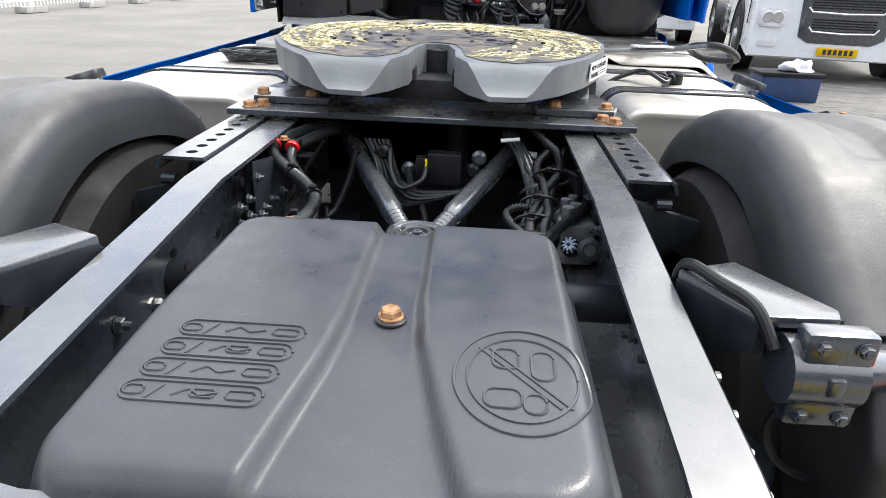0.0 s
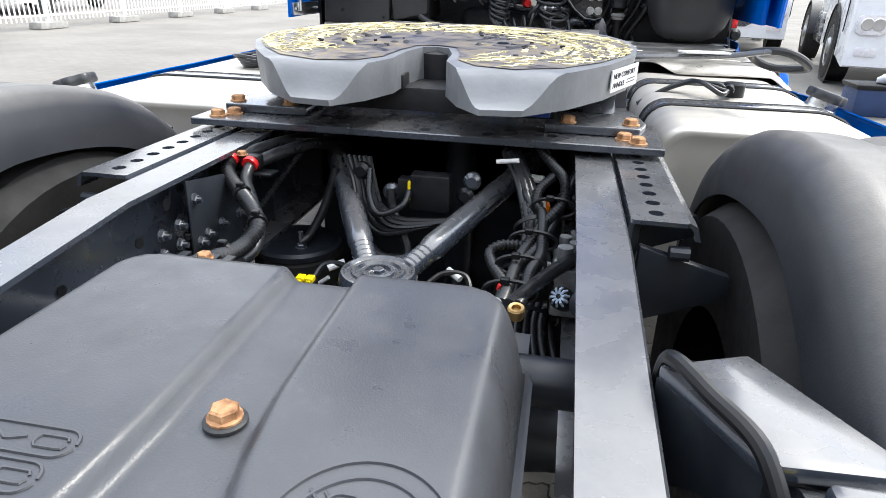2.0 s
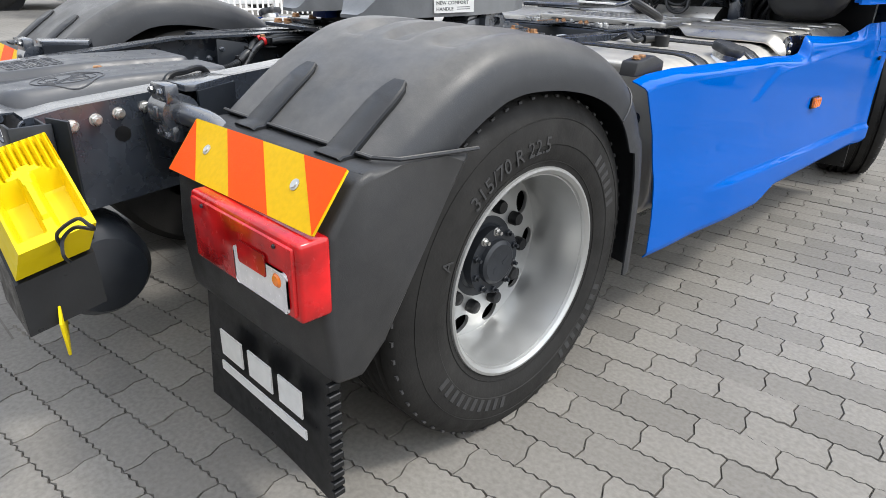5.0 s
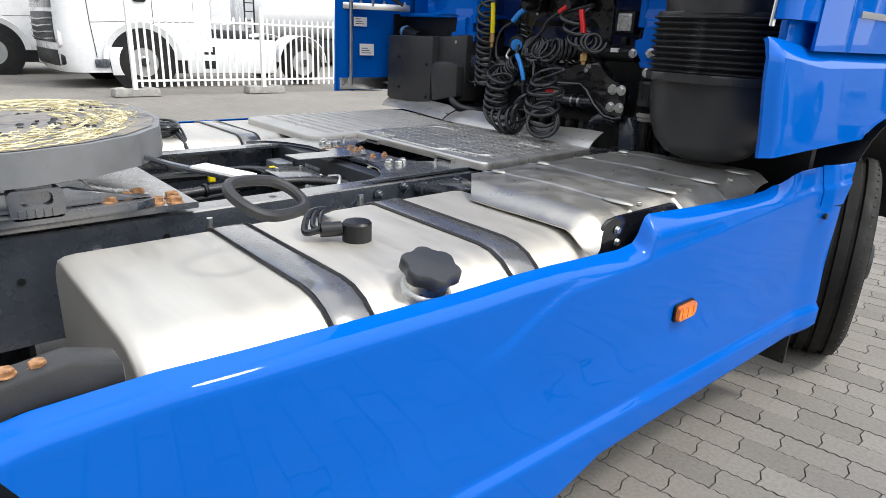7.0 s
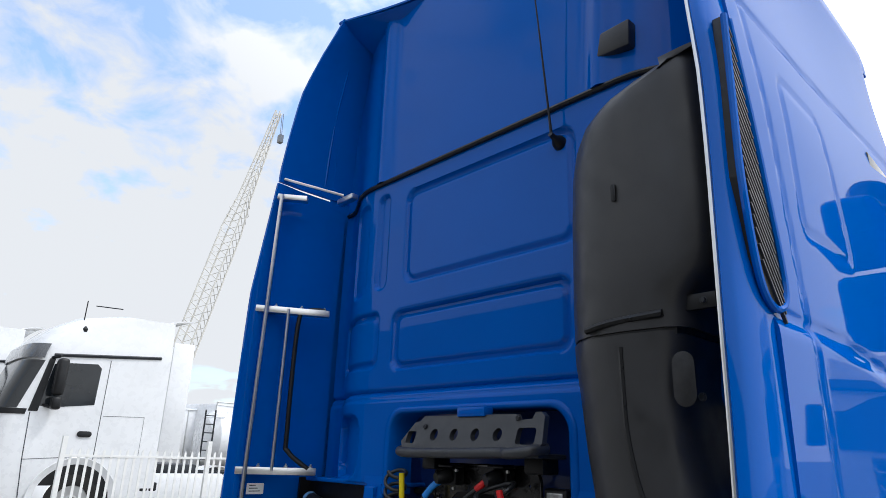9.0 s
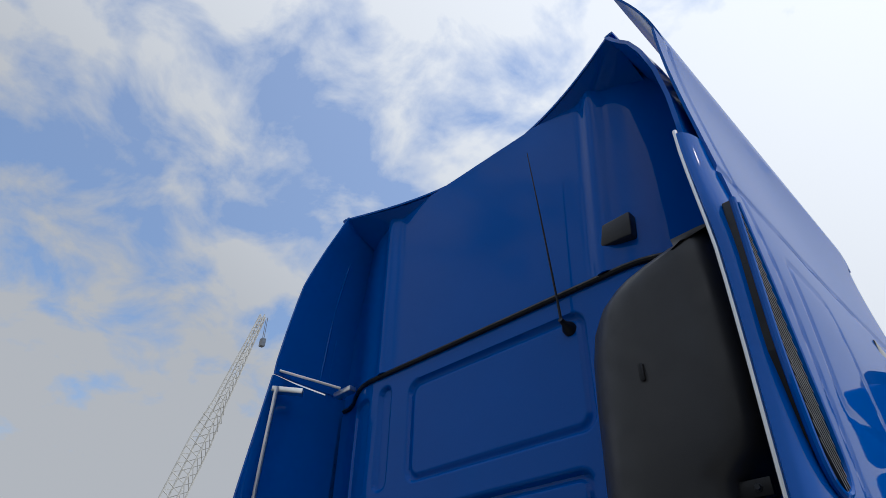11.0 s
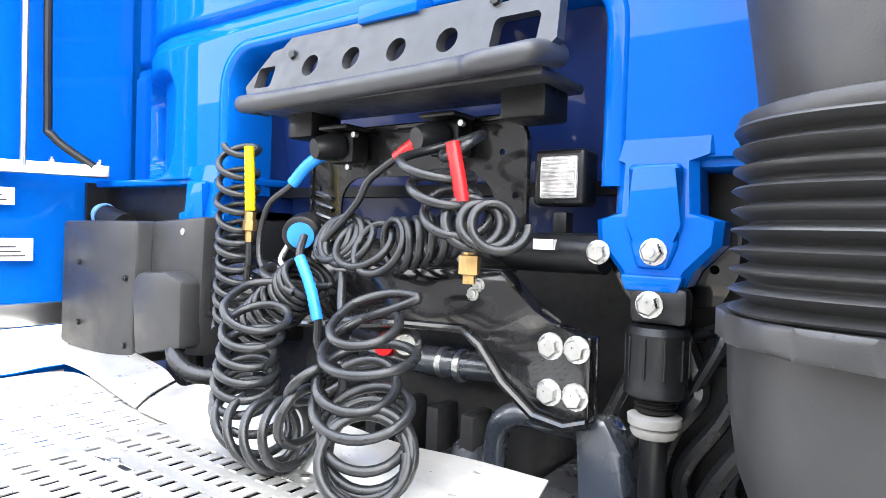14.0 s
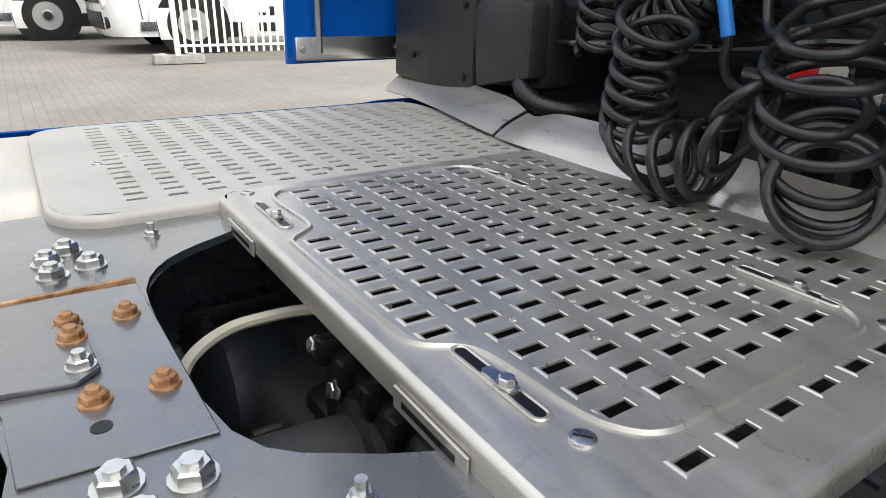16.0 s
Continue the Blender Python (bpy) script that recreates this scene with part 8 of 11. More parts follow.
for x, z, w, h in ((0.034, 0.072, 0.010, 0.024), (0.036, -0.052, 0.006, 0.066), (0.022, 0.02, 0.003, 0.05)):
    bm = bmesh.new()
    obox(bm, PL @ Matrix.Translation((x, 0.0022, z)), w, 0.002, h)
    part("written_bar", bm, INK, tp)
bm = bmesh.new()
obox(bm, PL @ Matrix.Translation((-0.004, 0.0, -0.147)), 0.112, 0.008, 0.036, 0.003, 1)
ps = solo("plate_bracket", bm, ZINC, (1.118, 2.83, 1.53), "zinc plated bracket strip below a type plate", "bracket")
for dx in (-0.036, 0.036):
    bm = bmesh.new()
    obox(bm, PL @ Matrix.Translation((dx, 0.002, -0.147)), 0.022, 0.008, 0.008)
    part("slot", bm, BLACK, ps)
bm = bmesh.new()
box(bm, 1.06, 1.16, 2.60, 2.62, 1.985, 2.025, 0.003)
pb = solo("fairing_bracket", bm, BLACK, (1.1, 2.61, 2.0), "black metal bracket between air duct and fairing", "bracket")
bolt(pb, (1.13, 2.599, 2.005), (0, -1, 0), 0.008, FRAME_DARK)
bm = bmesh.new()
for y, z in ((3.3, 2.6),):
    tube(bm, spline([(1.26, 4.45, 2.75), (1.40, 4.50, 2.82), (1.50, 4.52, 2.80)], 5), 0.02, 8)
mr = thing("wing_mirror", (1.45, 4.5, 2.2), "blue wing mirror housings on a black curved arm", "wing mirror")
part("arm", bm, BLACK, mr)
bm = bmesh.new()
box(bm, 1.34, 1.62, 4.36, 4.50, 2.50, 2.86, 0.05, 3)
part("upper_housing", bm, BLUE, mr)
bm = bmesh.new()
box(bm, 1.34, 1.62, 4.36, 4.50, 2.12, 2.47, 0.05, 3)
part("lower_housing", bm, BLUE, mr)
bm = bmesh.new()
lathe(bm, [(0.02, -0.12), (0.09, -0.08), (0.11, 0.0), (0.08, 0.08), (0.02, 0.1)], (1.42, 4.75, 2.95), (0.3, 1, 0), 18)
part("front_mirror", bm, BLACK, mr)

# ---- air intake snorkel ----
sn = thing("air_intake", (0.92, 2.75, 1.0), "matt black air intake duct with a ribbed rubber bellows", "air intake")


def duct_ring(bm, z, xa, xb, ya, yb, r=0.05):
    xl = xa - 0.07
    pts = [(xl, yb)] + [(xl + 0.20 - 0.20 * math.cos(radians(t)), ya + 0.21 - 0.21 * math.sin(radians(t))) for t in (0, 18, 36, 54, 72, 90)] + [((xa + xb) / 2 + 0.02, ya - 0.004), (xb - 0.10, ya), (xb - 0.05, ya + 0.004), (xb - 0.018, ya + 0.022), (xb, ya + 0.06), (xb, ya + 0.13), (xb, yb)]
    return [bm.verts.new((x, y, z)) for x, y in pts]


UP = [(1.945, 0.752, 1.090), (1.985, 0.752, 1.092), (2.03, 0.752, 1.10), (2.06, 0.753, 1.13), (2.09, 0.754, 1.165), (2.14, 0.756, 1.185), (2.3, 0.76, 1.19), (2.45, 0.768, 1.19), (2.54, 0.785, 1.19), (2.59, 0.81, 1.19), (2.635, 0.862, 1.19), (2.66, 0.93, 1.19), (2.68, 1.00, 1.188), (2.692, 1.06, 1.186), (2.702, 1.10, 1.184)]
LOW = [(1.500, 0.802, 1.095), (1.512, 0.796, 1.098), (1.56, 0.790, 1.082), (1.66, 0.775, 1.060), (1.80, 0.762, 1.055), (1.88, 0.752, 1.062), (1.937, 0.750, 1.075)]
for nm, rows in (("upper_duct", UP), ("lower_duct", LOW)):
    bm = bmesh.new()
    skin(bm, [duct_ring(bm, z, xa, xb, 2.555 + 0.012 * smooth(2.3, 1.5, z) + 0.03 * smooth(2.6, 2.85, z), 2.97) for z, xa, xb in rows])
    duct = part(nm, bm, SNORKEL, sn, angle=45)
bm = bmesh.new()
skin(bm, [duct_ring(bm, z, 0.757, 1.08, 2.565, 2.96) for z in (1.93, 1.95)])
part("joint_line", bm, BLACK, sn)
for pts, w in (([(0.815, 1.955), (0.90, 1.968), (1.042, 1.975)], 0.012), ([(0.919, 1.905), (0.920, 1.80), (0.922, 1.70), (0.938, 1.60), (0.955, 1.54)], 0.010)):
    bm = bmesh.new()
    tube(bm, [(p.x, 2.5550 + 0.012 * smooth(2.3, 1.5, p.z) + (0.9 * max(0.88 - p.x, 0)) ** 2, p.z + (0.004 if w > 0.011 else 0)) for p in spline([(a, 0, b) for a, b in pts], 6)], w * 0.85, 8)
    part("groove", bm, BLACK, duct)
bm = bmesh.new()
box(bm, 1.0, 1.052, 2.74, 2.97, 1.46, 2.10, 0.01)
part("back_plate", bm, BLACK, sn)
bm = bmesh.new()
prism(bm, rrect(0.93, 2.33, 0.014, 0.05, 0.004), "y", 2.547, 2.551, 0.001)
part("moulded_mark", bm, BLACK, duct)
bm = bmesh.new()
rings = []
BX, BY = 0.208, 0.186


def bellow_at(a, e):
    """Rounded-square loop of the bellows; the ribs pinch together at two seams."""
    ca, sa = math.cos(a), math.sin(a)
    k = (abs(ca) ** 3.2 + abs(sa) ** 3.2) ** (-1 / 3.2)
    pinch = smooth(0.0, 0.05, abs(abs(math.sin(a) + 1.0) + abs(ca - 0.04)))
    e = e * pinch - 0.006 * (1 - pinch)
    return 0.930 + (BX + e) * ca * k, 2.765 + (BY + e) * sa * k


for k in range(81):
    z = 1.492 - 0.0023 * k
    e = 0.0085 * math.sin(2 * math.pi * k / 8.4) + 0.002 * math.sin(4 * math.pi * k / 8.4)
    rings.append([bm.verts.new((*bellow_at(2 * math.pi * j / 120, e), z)) for j in range(120)])
skin(bm, rings)
part("bellows", bm, SNORKEL, sn, "black ribbed rubber bellows", angle=75)
bm = bmesh.new()
prism(bm, rrect(0.930, 2.765, 0.436, 0.39, 0.17, 8), "z", 1.486, 1.507, 0.006, 2)
part("bellows_collar", bm, SNORKEL, sn)
bm = bmesh.new()
prism(bm, rrect(0.930, 2.765, 0.462, 0.412, 0.18, 9), "z", 1.282, 1.310, 0.006)
part("bellows_rim", bm, SNORKEL, sn)
bm = bmesh.new()
rings = []
for z, f in ((1.284, 1.0), (1.22, 0.985), (1.14, 0.93), (1.075, 0.82), (1.03, 0.64), (1.008, 0.40)):
    rings.append([bm.verts.new((0.930 + (x - 0.920) * f, 2.78 + (y - 2.765) * f, z)) for x, y in rrect(0.920, 2.765, 0.45, 0.37, 0.17, 6)])
skin(bm, rings)
part("filter_bowl", bm, SNORKEL, sn, angle=60)

# dark plate on the duct's flank, painting in a recess's shade, with a bolt
bm = bmesh.new()
prism(bm, rrect(1.082, 1.815, 0.056, 0.13, 0.027, 7), "y", 2.560, 2.566, 0.002, 2)
part("scoop", bm, NEAR_BLACK, duct)
bolt(duct, (1.105, 2.60, 1.775), (0, -1, 0), 0.009, FRAME_DARK)

# added dark panels that close the view under the cab in place of shade
et = thing("engine_tunnel", (0.0, 3.4, 0.3), "black panels added to close the view under the cab, with hoses", "engine cowl")
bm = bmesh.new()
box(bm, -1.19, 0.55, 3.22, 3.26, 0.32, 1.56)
part("bulkhead", bm, NEAR_BLACK, et)
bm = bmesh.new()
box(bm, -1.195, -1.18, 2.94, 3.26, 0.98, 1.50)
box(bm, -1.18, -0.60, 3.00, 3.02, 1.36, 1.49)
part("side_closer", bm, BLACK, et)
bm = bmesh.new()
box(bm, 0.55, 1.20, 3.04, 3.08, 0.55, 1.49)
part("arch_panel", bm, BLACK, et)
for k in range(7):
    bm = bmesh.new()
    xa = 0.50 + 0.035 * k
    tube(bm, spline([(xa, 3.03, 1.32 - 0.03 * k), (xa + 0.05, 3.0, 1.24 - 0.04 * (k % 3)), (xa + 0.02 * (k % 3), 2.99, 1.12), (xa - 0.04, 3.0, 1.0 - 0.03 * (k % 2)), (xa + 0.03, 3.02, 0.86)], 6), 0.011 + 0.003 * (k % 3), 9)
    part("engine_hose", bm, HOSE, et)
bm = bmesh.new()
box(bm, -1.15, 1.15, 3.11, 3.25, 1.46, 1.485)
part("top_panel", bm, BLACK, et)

# ---- gear between cab and frame ----
# grey-black handrail bracket with holes, in the top of the opening
hb = thing("hose_holder", (0.03, 2.9, 1.6), "dark grey moulded hose holder with a row of holes", "hose holder")
bm = bmesh.new()
outer = [(-0.335, 1.665), (-0.30, 1.618), (0.29, 1.628), (0.40, 1.628), (0.43, 1.66), (0.42, 1.75), (0.40, 1.765), (0.375, 1.765), (0.365, 1.742), (0.30, 1.738), (0.285, 1.760), (-0.225, 1.762), (-0.245, 1.742), (-0.275, 1.738)]
holes = [rrect(-0.277, 1.680, 0.055, 0.046, 0.008), rrect(0.350, 1.684, 0.088, 0.056, 0.012)] + [circle(-0.137 + 0.1165 * k, 1.689, 0.0225, 22) for k in range(4)]
holed(bm, outer, holes, "y", 2.875, 2.90)
for v in bm.verts:
    v.co.y += 0.35 * (v.co.z - 1.63)
part("front_panel", bm, HOLDER, hb, angle=30)
bm = bmesh.new()
tube(bm, spline([(-0.34, 2.95, 1.632), (-0.335, 2.89, 1.628), (-0.30, 2.867, 1.622), (-0.18, 2.862, 1.620), (0.10, 2.862, 1.624), (0.26, 2.862, 1.628), (0.31, 2.846, 1.626), (0.375, 2.850, 1.630), (0.405, 2.872, 1.638), (0.412, 2.93, 1.645)], 6), 0.019, 16)
part("bumper_lip", bm, HOLDER, hb, angle=60)
bm = bmesh.new()
box(bm, -0.32, 0.40, 2.90, 3.06, 1.612, 1.628, 0.006)
part("shelf", bm, HOLDER, hb)
for x0, x1 in ((0.29, 0.38), (-0.27, -0.19)):
    bm = bmesh.new()
    box(bm, x0, x1, 2.95, 3.04, 1.56, 1.615, 0.008)
    part("bracket", bm, BLACK, hb)
for x, z in ((0.30, 1.745), (-0.20, 1.72)):
    bolt(hb, (x, 2.875 + 0.35 * (z - 1.63), z), (0, -1, 0), 0.010, FRAME_DARK)
bm = bmesh.new()
box(bm, -0.02, 0.13, 2.91, 2.96, 1.755, 1.79, 0.004)
part("blue_lug", bm, BLUE, hb)
hb.scale = (0.945, 1.0, 1.0)
shift(hb, 0.032, -0.045, 0.012)

# black back plate for the couplings
bp = thing("coupling_plate", (0.07, 2.99, 1.2), "black rounded mounting plate for trailer couplings", "mounting plate")
bm = bmesh.new()
holed(bm, rrect(0.050, 1.450, 0.545, 0.285, 0.05), [rrect(0.062, 1.428, 0.39, 0.128, 0.058), circle(-0.195, 1.47, 0.006, 8), circle(0.27, 1.53, 0.006, 8), circle(0.30, 1.45, 0.007, 8)], "y", 2.985, 2.991)
tubepts = [(x, 2.985, z) for x, z in rrect(0.050, 1.450, 0.545, 0.285, 0.05)]
tube(bm, tubepts, 0.006, 6, True)
part("plate", bm, BLACKGLOSS, bp)
bm = bmesh.new()
for k in range(5):
    tube(bm, [(-0.205, 2.983, 1.46 - 0.024 * k), (-0.155, 2.983, 1.447 - 0.024 * k)], 0.006, 6)
part("pressed_rib", bm, BLACKGLOSS, bp)


def coupling(x, y, z, material, label):
    c = thing("trailer_coupling", (x, y, z), label, "coupling", "trailer couplings")
    bm = bmesh.new()
    box(bm, x - 0.035, x + 0.035, y, y + 0.05, z - 0.035, z + 0.03, 0.008)
    lathe(bm, [(0.028, 0), (0.03, 0.012), (0.024, 0.05), (0.02, 0.06)], (x, y, z), (-0.3, -1, -0.2), 18)
    part("socket", bm, BLACK, c)
    bm = bmesh.new()
    box(bm, x - 0.035, x + 0.045, y - 0.03, y + 0.04, z + 0.03, z + 0.04, 0.004)
    part("lid", bm, BLACK, c)
    for dx, dz in ((-0.045, -0.02), (0.045, 0.02), (0.03, -0.045)):
        bm = bmesh.new()
        lathe(bm, [(0.006, 0), (0.006, 0.01)], (x + dx, y, z + dz), (0, -1, 0), 8)
        part("screw", bm, ZINC, c)
    return c


coupling(-0.085, 2.93, 1.552, BLUEP, "black trailer socket with a flip lid")
coupling(0.175, 2.93, 1.556, RED, "black trailer socket with a flip lid, beside the red line")


def turns(name, keys, r_hose, label, lead_in=(), lead_out=(), seed=1):
    """A hose wound in loose turns. keys: (turn, x, y, z, radius, azimuth, height) of the turn's centre and of its axis in degrees."""
    rnd = random.Random(seed)
    last = keys[-1][0]
    steps = int(last * 26)
    amp = [(rnd.uniform(-1, 1), rnd.uniform(-1, 1), rnd.uniform(-1, 1), rnd.uniform(-1, 1)) for k in range(int(last) + 3)]
    pts, u = [Vector(p) for p in lead_in], None
    for k in range(steps + 1):
        q = last * k / steps
        i = max(j for j in range(len(keys) - 1) if keys[j][0] <= q + 1e-9)
        a, b = keys[i], keys[i + 1]
        w = (q - a[0]) / (b[0] - a[0])
        c = V(*a[1:4]).lerp(V(*b[1:4]), w)
        r = a[4] + (b[4] - a[4]) * w
        na, nb = [V(math.cos(radians(e)) * math.cos(radians(d)), math.cos(radians(e)) * math.sin(radians(d)), math.sin(radians(e))) for d, e in (a[5:7], b[5:7])]
        n = na.lerp(nb, w).normalized()
        # no two turns lie quite alike
        g = q - int(q)
        j0, j1 = amp[int(q)], amp[int(q) + 1]
        jit = [x + (y - x) * g for x, y in zip(j0, j1)]
        n = (n + V(jit[0], jit[1], jit[2]) * 0.10).normalized()
        r *= 1 + 0.06 * jit[3]
        u = n.orthogonal().normalized() if u is None else (u - n * u.dot(n)).normalized()
        v = n.cross(u)
        ang = 2 * math.pi * q
        pts.append(c + (u * math.cos(ang) + v * math.sin(ang)) * r)
    n_in, n_body = len(lead_in), len(pts)
    pts += [Vector(p) for p in lead_out]
    line = []
    if lead_in:
        line += spline(pts[:n_in] + pts[n_in:n_in + 14:4], 6)[:-1]
        line += pts[n_in + 13:n_body]
    else:
        line += pts[:n_body]
    if lead_out:
        line = line[:-12] + spline([line[-12], line[-8]] + pts[n_body:], 6)
    line = even(line, 0.006)
    for p in line:
        if 2.10 < p.y < 2.71 and p.x < 0.47:
            p.z = max(p.z, 0.983 + r_hose)
    bm = bmesh.new()
    tube(bm, line, r_hose, 10)
    lo = min(line, key=lambda p: p.z)
    th = thing(name, lo, label, "coiled hose", "coiled trailer lines")
    part("hose", bm, HOSE, th, angle=80)
    return th


def sleeve(parent, pts, r, material, name="sleeve"):
    bm = bmesh.new()
    tube(bm, even(spline(pts, 8), 0.006), r, 10, ribs=0.0009)
    return part(name, bm, material, parent, angle=80)


c1 = turns("coiled_line", [(0, -0.330, 2.868, 1.575, 0.042, -62, 40), (1, -0.339, 2.870, 1.515, 0.043, -46, 58), (4.5, -0.331, 2.865, 1.378, 0.041, -44, 64), (9, -0.322, 2.860, 1.250, 0.041, -44, 64), (12, -0.311, 2.850, 1.165, 0.040, -45, 63)], 0.0074, "black coiled air line with a yellow sleeve and brass end", seed=2)
sleeve(c1, [(-0.290, 2.860, 1.552), (-0.283, 2.858, 1.50), (-0.281, 2.860, 1.410)], 0.0115, YELLOW, "yellow_sleeve")
bm = bmesh.new()
lathe(bm, [(0.012, 0), (0.012, 0.018), (0.015, 0.020), (0.015, 0.040), (0.009, 0.043), (0.009, 0.065)], (-0.280, 2.860, 1.412), (-0.03, 0, -1), 6)
part("brass_fitting", bm, BRASS, c1)
bm = bmesh.new()
tube(bm, spline([(-0.282, 2.86, 1.355), (-0.283, 2.86, 1.305), (-0.285, 2.855, 1.25)], 5), 0.0075, 8)
part("tail", bm, HOSE, c1)
# loose turns above, closing up lower down, then an arc along the deck
c2 = turns("coiled_line", [(0, -0.085, 2.735, 1.262, 0.060, -37, 66), (1, -0.072, 2.720, 1.216, 0.055, -44, 66), (3, -0.070, 2.700, 1.148, 0.050, -54, 70), (6, -0.062, 2.690, 1.080, 0.053, -54, 62), (7.5, -0.032, 2.680, 1.050, 0.056, -27, 46), (9, 0.017, 2.675, 1.036, 0.058, -8, 25), (10, 0.060, 2.670, 1.040, 0.058, 2, 12), (11, 0.100, 2.670, 1.062, 0.056, 2, -6), (12, 0.121, 2.680, 1.100, 0.054, -4, -22), (13, 0.128, 2.700, 1.152, 0.056, -32, -44)], 0.0078, "black coiled line sagging in an arc on the catwalk", lead_in=[(-0.20, 2.86, 1.30), (-0.16, 2.80, 1.29)], seed=3)
turns("coiled_line", [(0, 0.200, 2.745, 1.262, 0.060, -84, 67), (1, 0.170, 2.725, 1.218, 0.066, -81, 61), (2, 0.215, 2.712, 1.180, 0.066, -77, 70), (3, 0.190, 2.692, 1.140, 0.069, -73, 58), (4, 0.240, 2.675, 1.112, 0.068, -69, 60), (5, 0.238, 2.672, 1.078, 0.066, -67, 42), (6, 0.258, 2.666, 1.066, 0.061, -54, 24), (8, 0.262, 2.654, 1.062, 0.065, -62, 25), (10, 0.266, 2.638, 1.058, 0.058, -50, 22)], 0.0078, "black coiled line standing loosely on the catwalk", lead_in=[(0.03, 2.83, 1.30), (0.06, 2.80, 1.235), (0.11, 2.77, 1.225)], seed=6)
c4 = turns("coiled_line", [(0, -0.032, 2.860, 1.362, 0.046, -89, 28), (3, 0.012, 2.853, 1.362, 0.048, -90, 25), (4, 0.055, 2.848, 1.352, 0.050, -89, 35), (5, 0.108, 2.840, 1.350, 0.052, -95, 28), (6, 0.150, 2.840, 1.355, 0.044, -125, -3), (8.5, 0.217, 2.840, 1.367, 0.039, -130, -3), (11, 0.285, 2.845, 1.383, 0.036, -130, -3)], 0.0072, "black coiled electric line hung across the opening", lead_in=[(0.144, 2.890, 1.536), (0.108, 2.875, 1.510), (0.056, 2.865, 1.472), (0.028, 2.860, 1.425)], seed=4)
sleeve(c4, [(0.170, 2.905, 1.548), (0.144, 2.892, 1.540), (0.106, 2.876, 1.508)], 0.0130, RED, "red_sleeve")
c5 = turns("coiled_line", [(0, 0.275, 2.85, 1.545, 0.046, -119, 29), (1, 0.238, 2.83, 1.494, 0.062, -60, 70), (2, 0.262, 2.81, 1.452, 0.052, -68, 70), (3, 0.296, 2.80, 1.412, 0.047, -66, 50), (4, 0.333, 2.79, 1.394, 0.036, -54, 20), (6.5, 0.386, 2.80, 1.390, 0.036, -54, 24)], 0.0078, "black coiled air line with a red sleeve", seed=5)
sleeve(c5, [(0.289, 2.80, 1.520), (0.294, 2.80, 1.500), (0.303, 2.80, 1.464), (0.315, 2.80, 1.410)], 0.0122, RED, "red_sleeve")
bm = bmesh.new()
lathe(bm, [(0.010, 0), (0.010, 0.05), (0.017, 0.052), (0.017, 0.080), (0.010, 0.082), (0.010, 0.095)], (0.328, 2.80, 1.398), (0, 0, -1), 6)
part("brass_fitting", bm, BRASS, c5)
c6 = turns("coiled_line", [(0, -0.050, 2.822, 1.292, 0.045, -3, 44), (4, -0.097, 2.820, 1.250, 0.048, -11, 41), (9, -0.185, 2.812, 1.182, 0.048, -24, 42)], 0.0066, "black coiled electric line with a blue sleeve", lead_in=[(-0.090, 2.915, 1.540), (-0.127, 2.885, 1.512), (-0.165, 2.872, 1.468), (-0.227, 2.868, 1.430), (-0.252, 2.865, 1.365), (-0.232, 2.855, 1.300), (-0.15, 2.84, 1.275)], seed=7)
sleeve(c6, [(-0.078, 2.920, 1.546), (-0.124, 2.888, 1.516), (-0.163, 2.872, 1.470)], 0.0130, BLUEP, "blue_sleeve")
pk = thing("parking_plug", (-0.1, 2.83, 1.3), "black plug with a round blue cap, parked in a holder", "plug")
bm = bmesh.new()
lathe(bm, [(0.022, -0.035), (0.026, -0.02), (0.028, 0.0), (0.034, 0.02), (0.038, 0.055), (0.038, 0.072), (0.032, 0.076)], (-0.150, 2.905, 1.386), (0.55, -0.7, -0.25), 20)
part("body", bm, BLACK, pk)
bm = bmesh.new()
lathe(bm, [(0.027, 0), (0.027, 0.003), (0.001, 0.005)], V(-0.150, 2.905, 1.386) + V(0.55, -0.7, -0.25).normalized() * 0.076, (0.55, -0.7, -0.25), 24)
part("blue_cap", bm, BLUEP, pk)
sleeve(pk, [(-0.055, 2.802, 1.325), (-0.022, 2.800, 1.272), (0.000, 2.800, 1.212)], 0.0112, BLUEP, "blue_sleeve")
bm = bmesh.new()
tube(bm, spline([(-0.075, 2.83, 1.365), (-0.055, 2.802, 1.325), (-0.022, 2.80, 1.272), (0.0, 2.80, 1.212), (0.002, 2.80, 1.17), (0.02, 2.81, 1.14), (0.07, 2.83, 1.13), (0.12, 2.85, 1.14)], 6), 0.0075, 9)
part("hose", bm, HOSE, pk)
# spring clip and shackle under the plug
bm = bmesh.new()
tube(bm, spline([(-0.155, 2.86, 1.345), (-0.165, 2.85, 1.315), (-0.140, 2.845, 1.300), (-0.115, 2.85, 1.318)], 5), 0.006, 8)
part("metal_clip", bm, ZINC, pk)

# work lamp on the cab's back
wl = thing("work_lamp", (0.44, 2.9, 1.36), "square black work lamp with a ribbed clear lens", "work lamp")
bm = bmesh.new()
box(bm, 0.396, 0.492, 2.885, 2.945, 1.390, 1.486, 0.01, 3)
part("housing", bm, BLACK, wl)
bm = bmesh.new()
box(bm, 0.412, 0.480, 2.880, 2.887, 1.402, 1.473, 0.004)
ln = part("lens", bm, LAMPGLASS, wl)
for k in range(10):
    bm = bmesh.new()
    box(bm, 0.416, 0.476, 2.8785, 2.8805, 1.407 + 0.0065 * k, 1.4105 + 0.0065 * k)
    part("lens_rib", bm, LAMPGLASS, ln)
bm = bmesh.new()
box(bm, 0.43, 0.455, 2.90, 2.93, 1.34, 1.38, 0.003)
part("stand", bm, BLACK, wl)
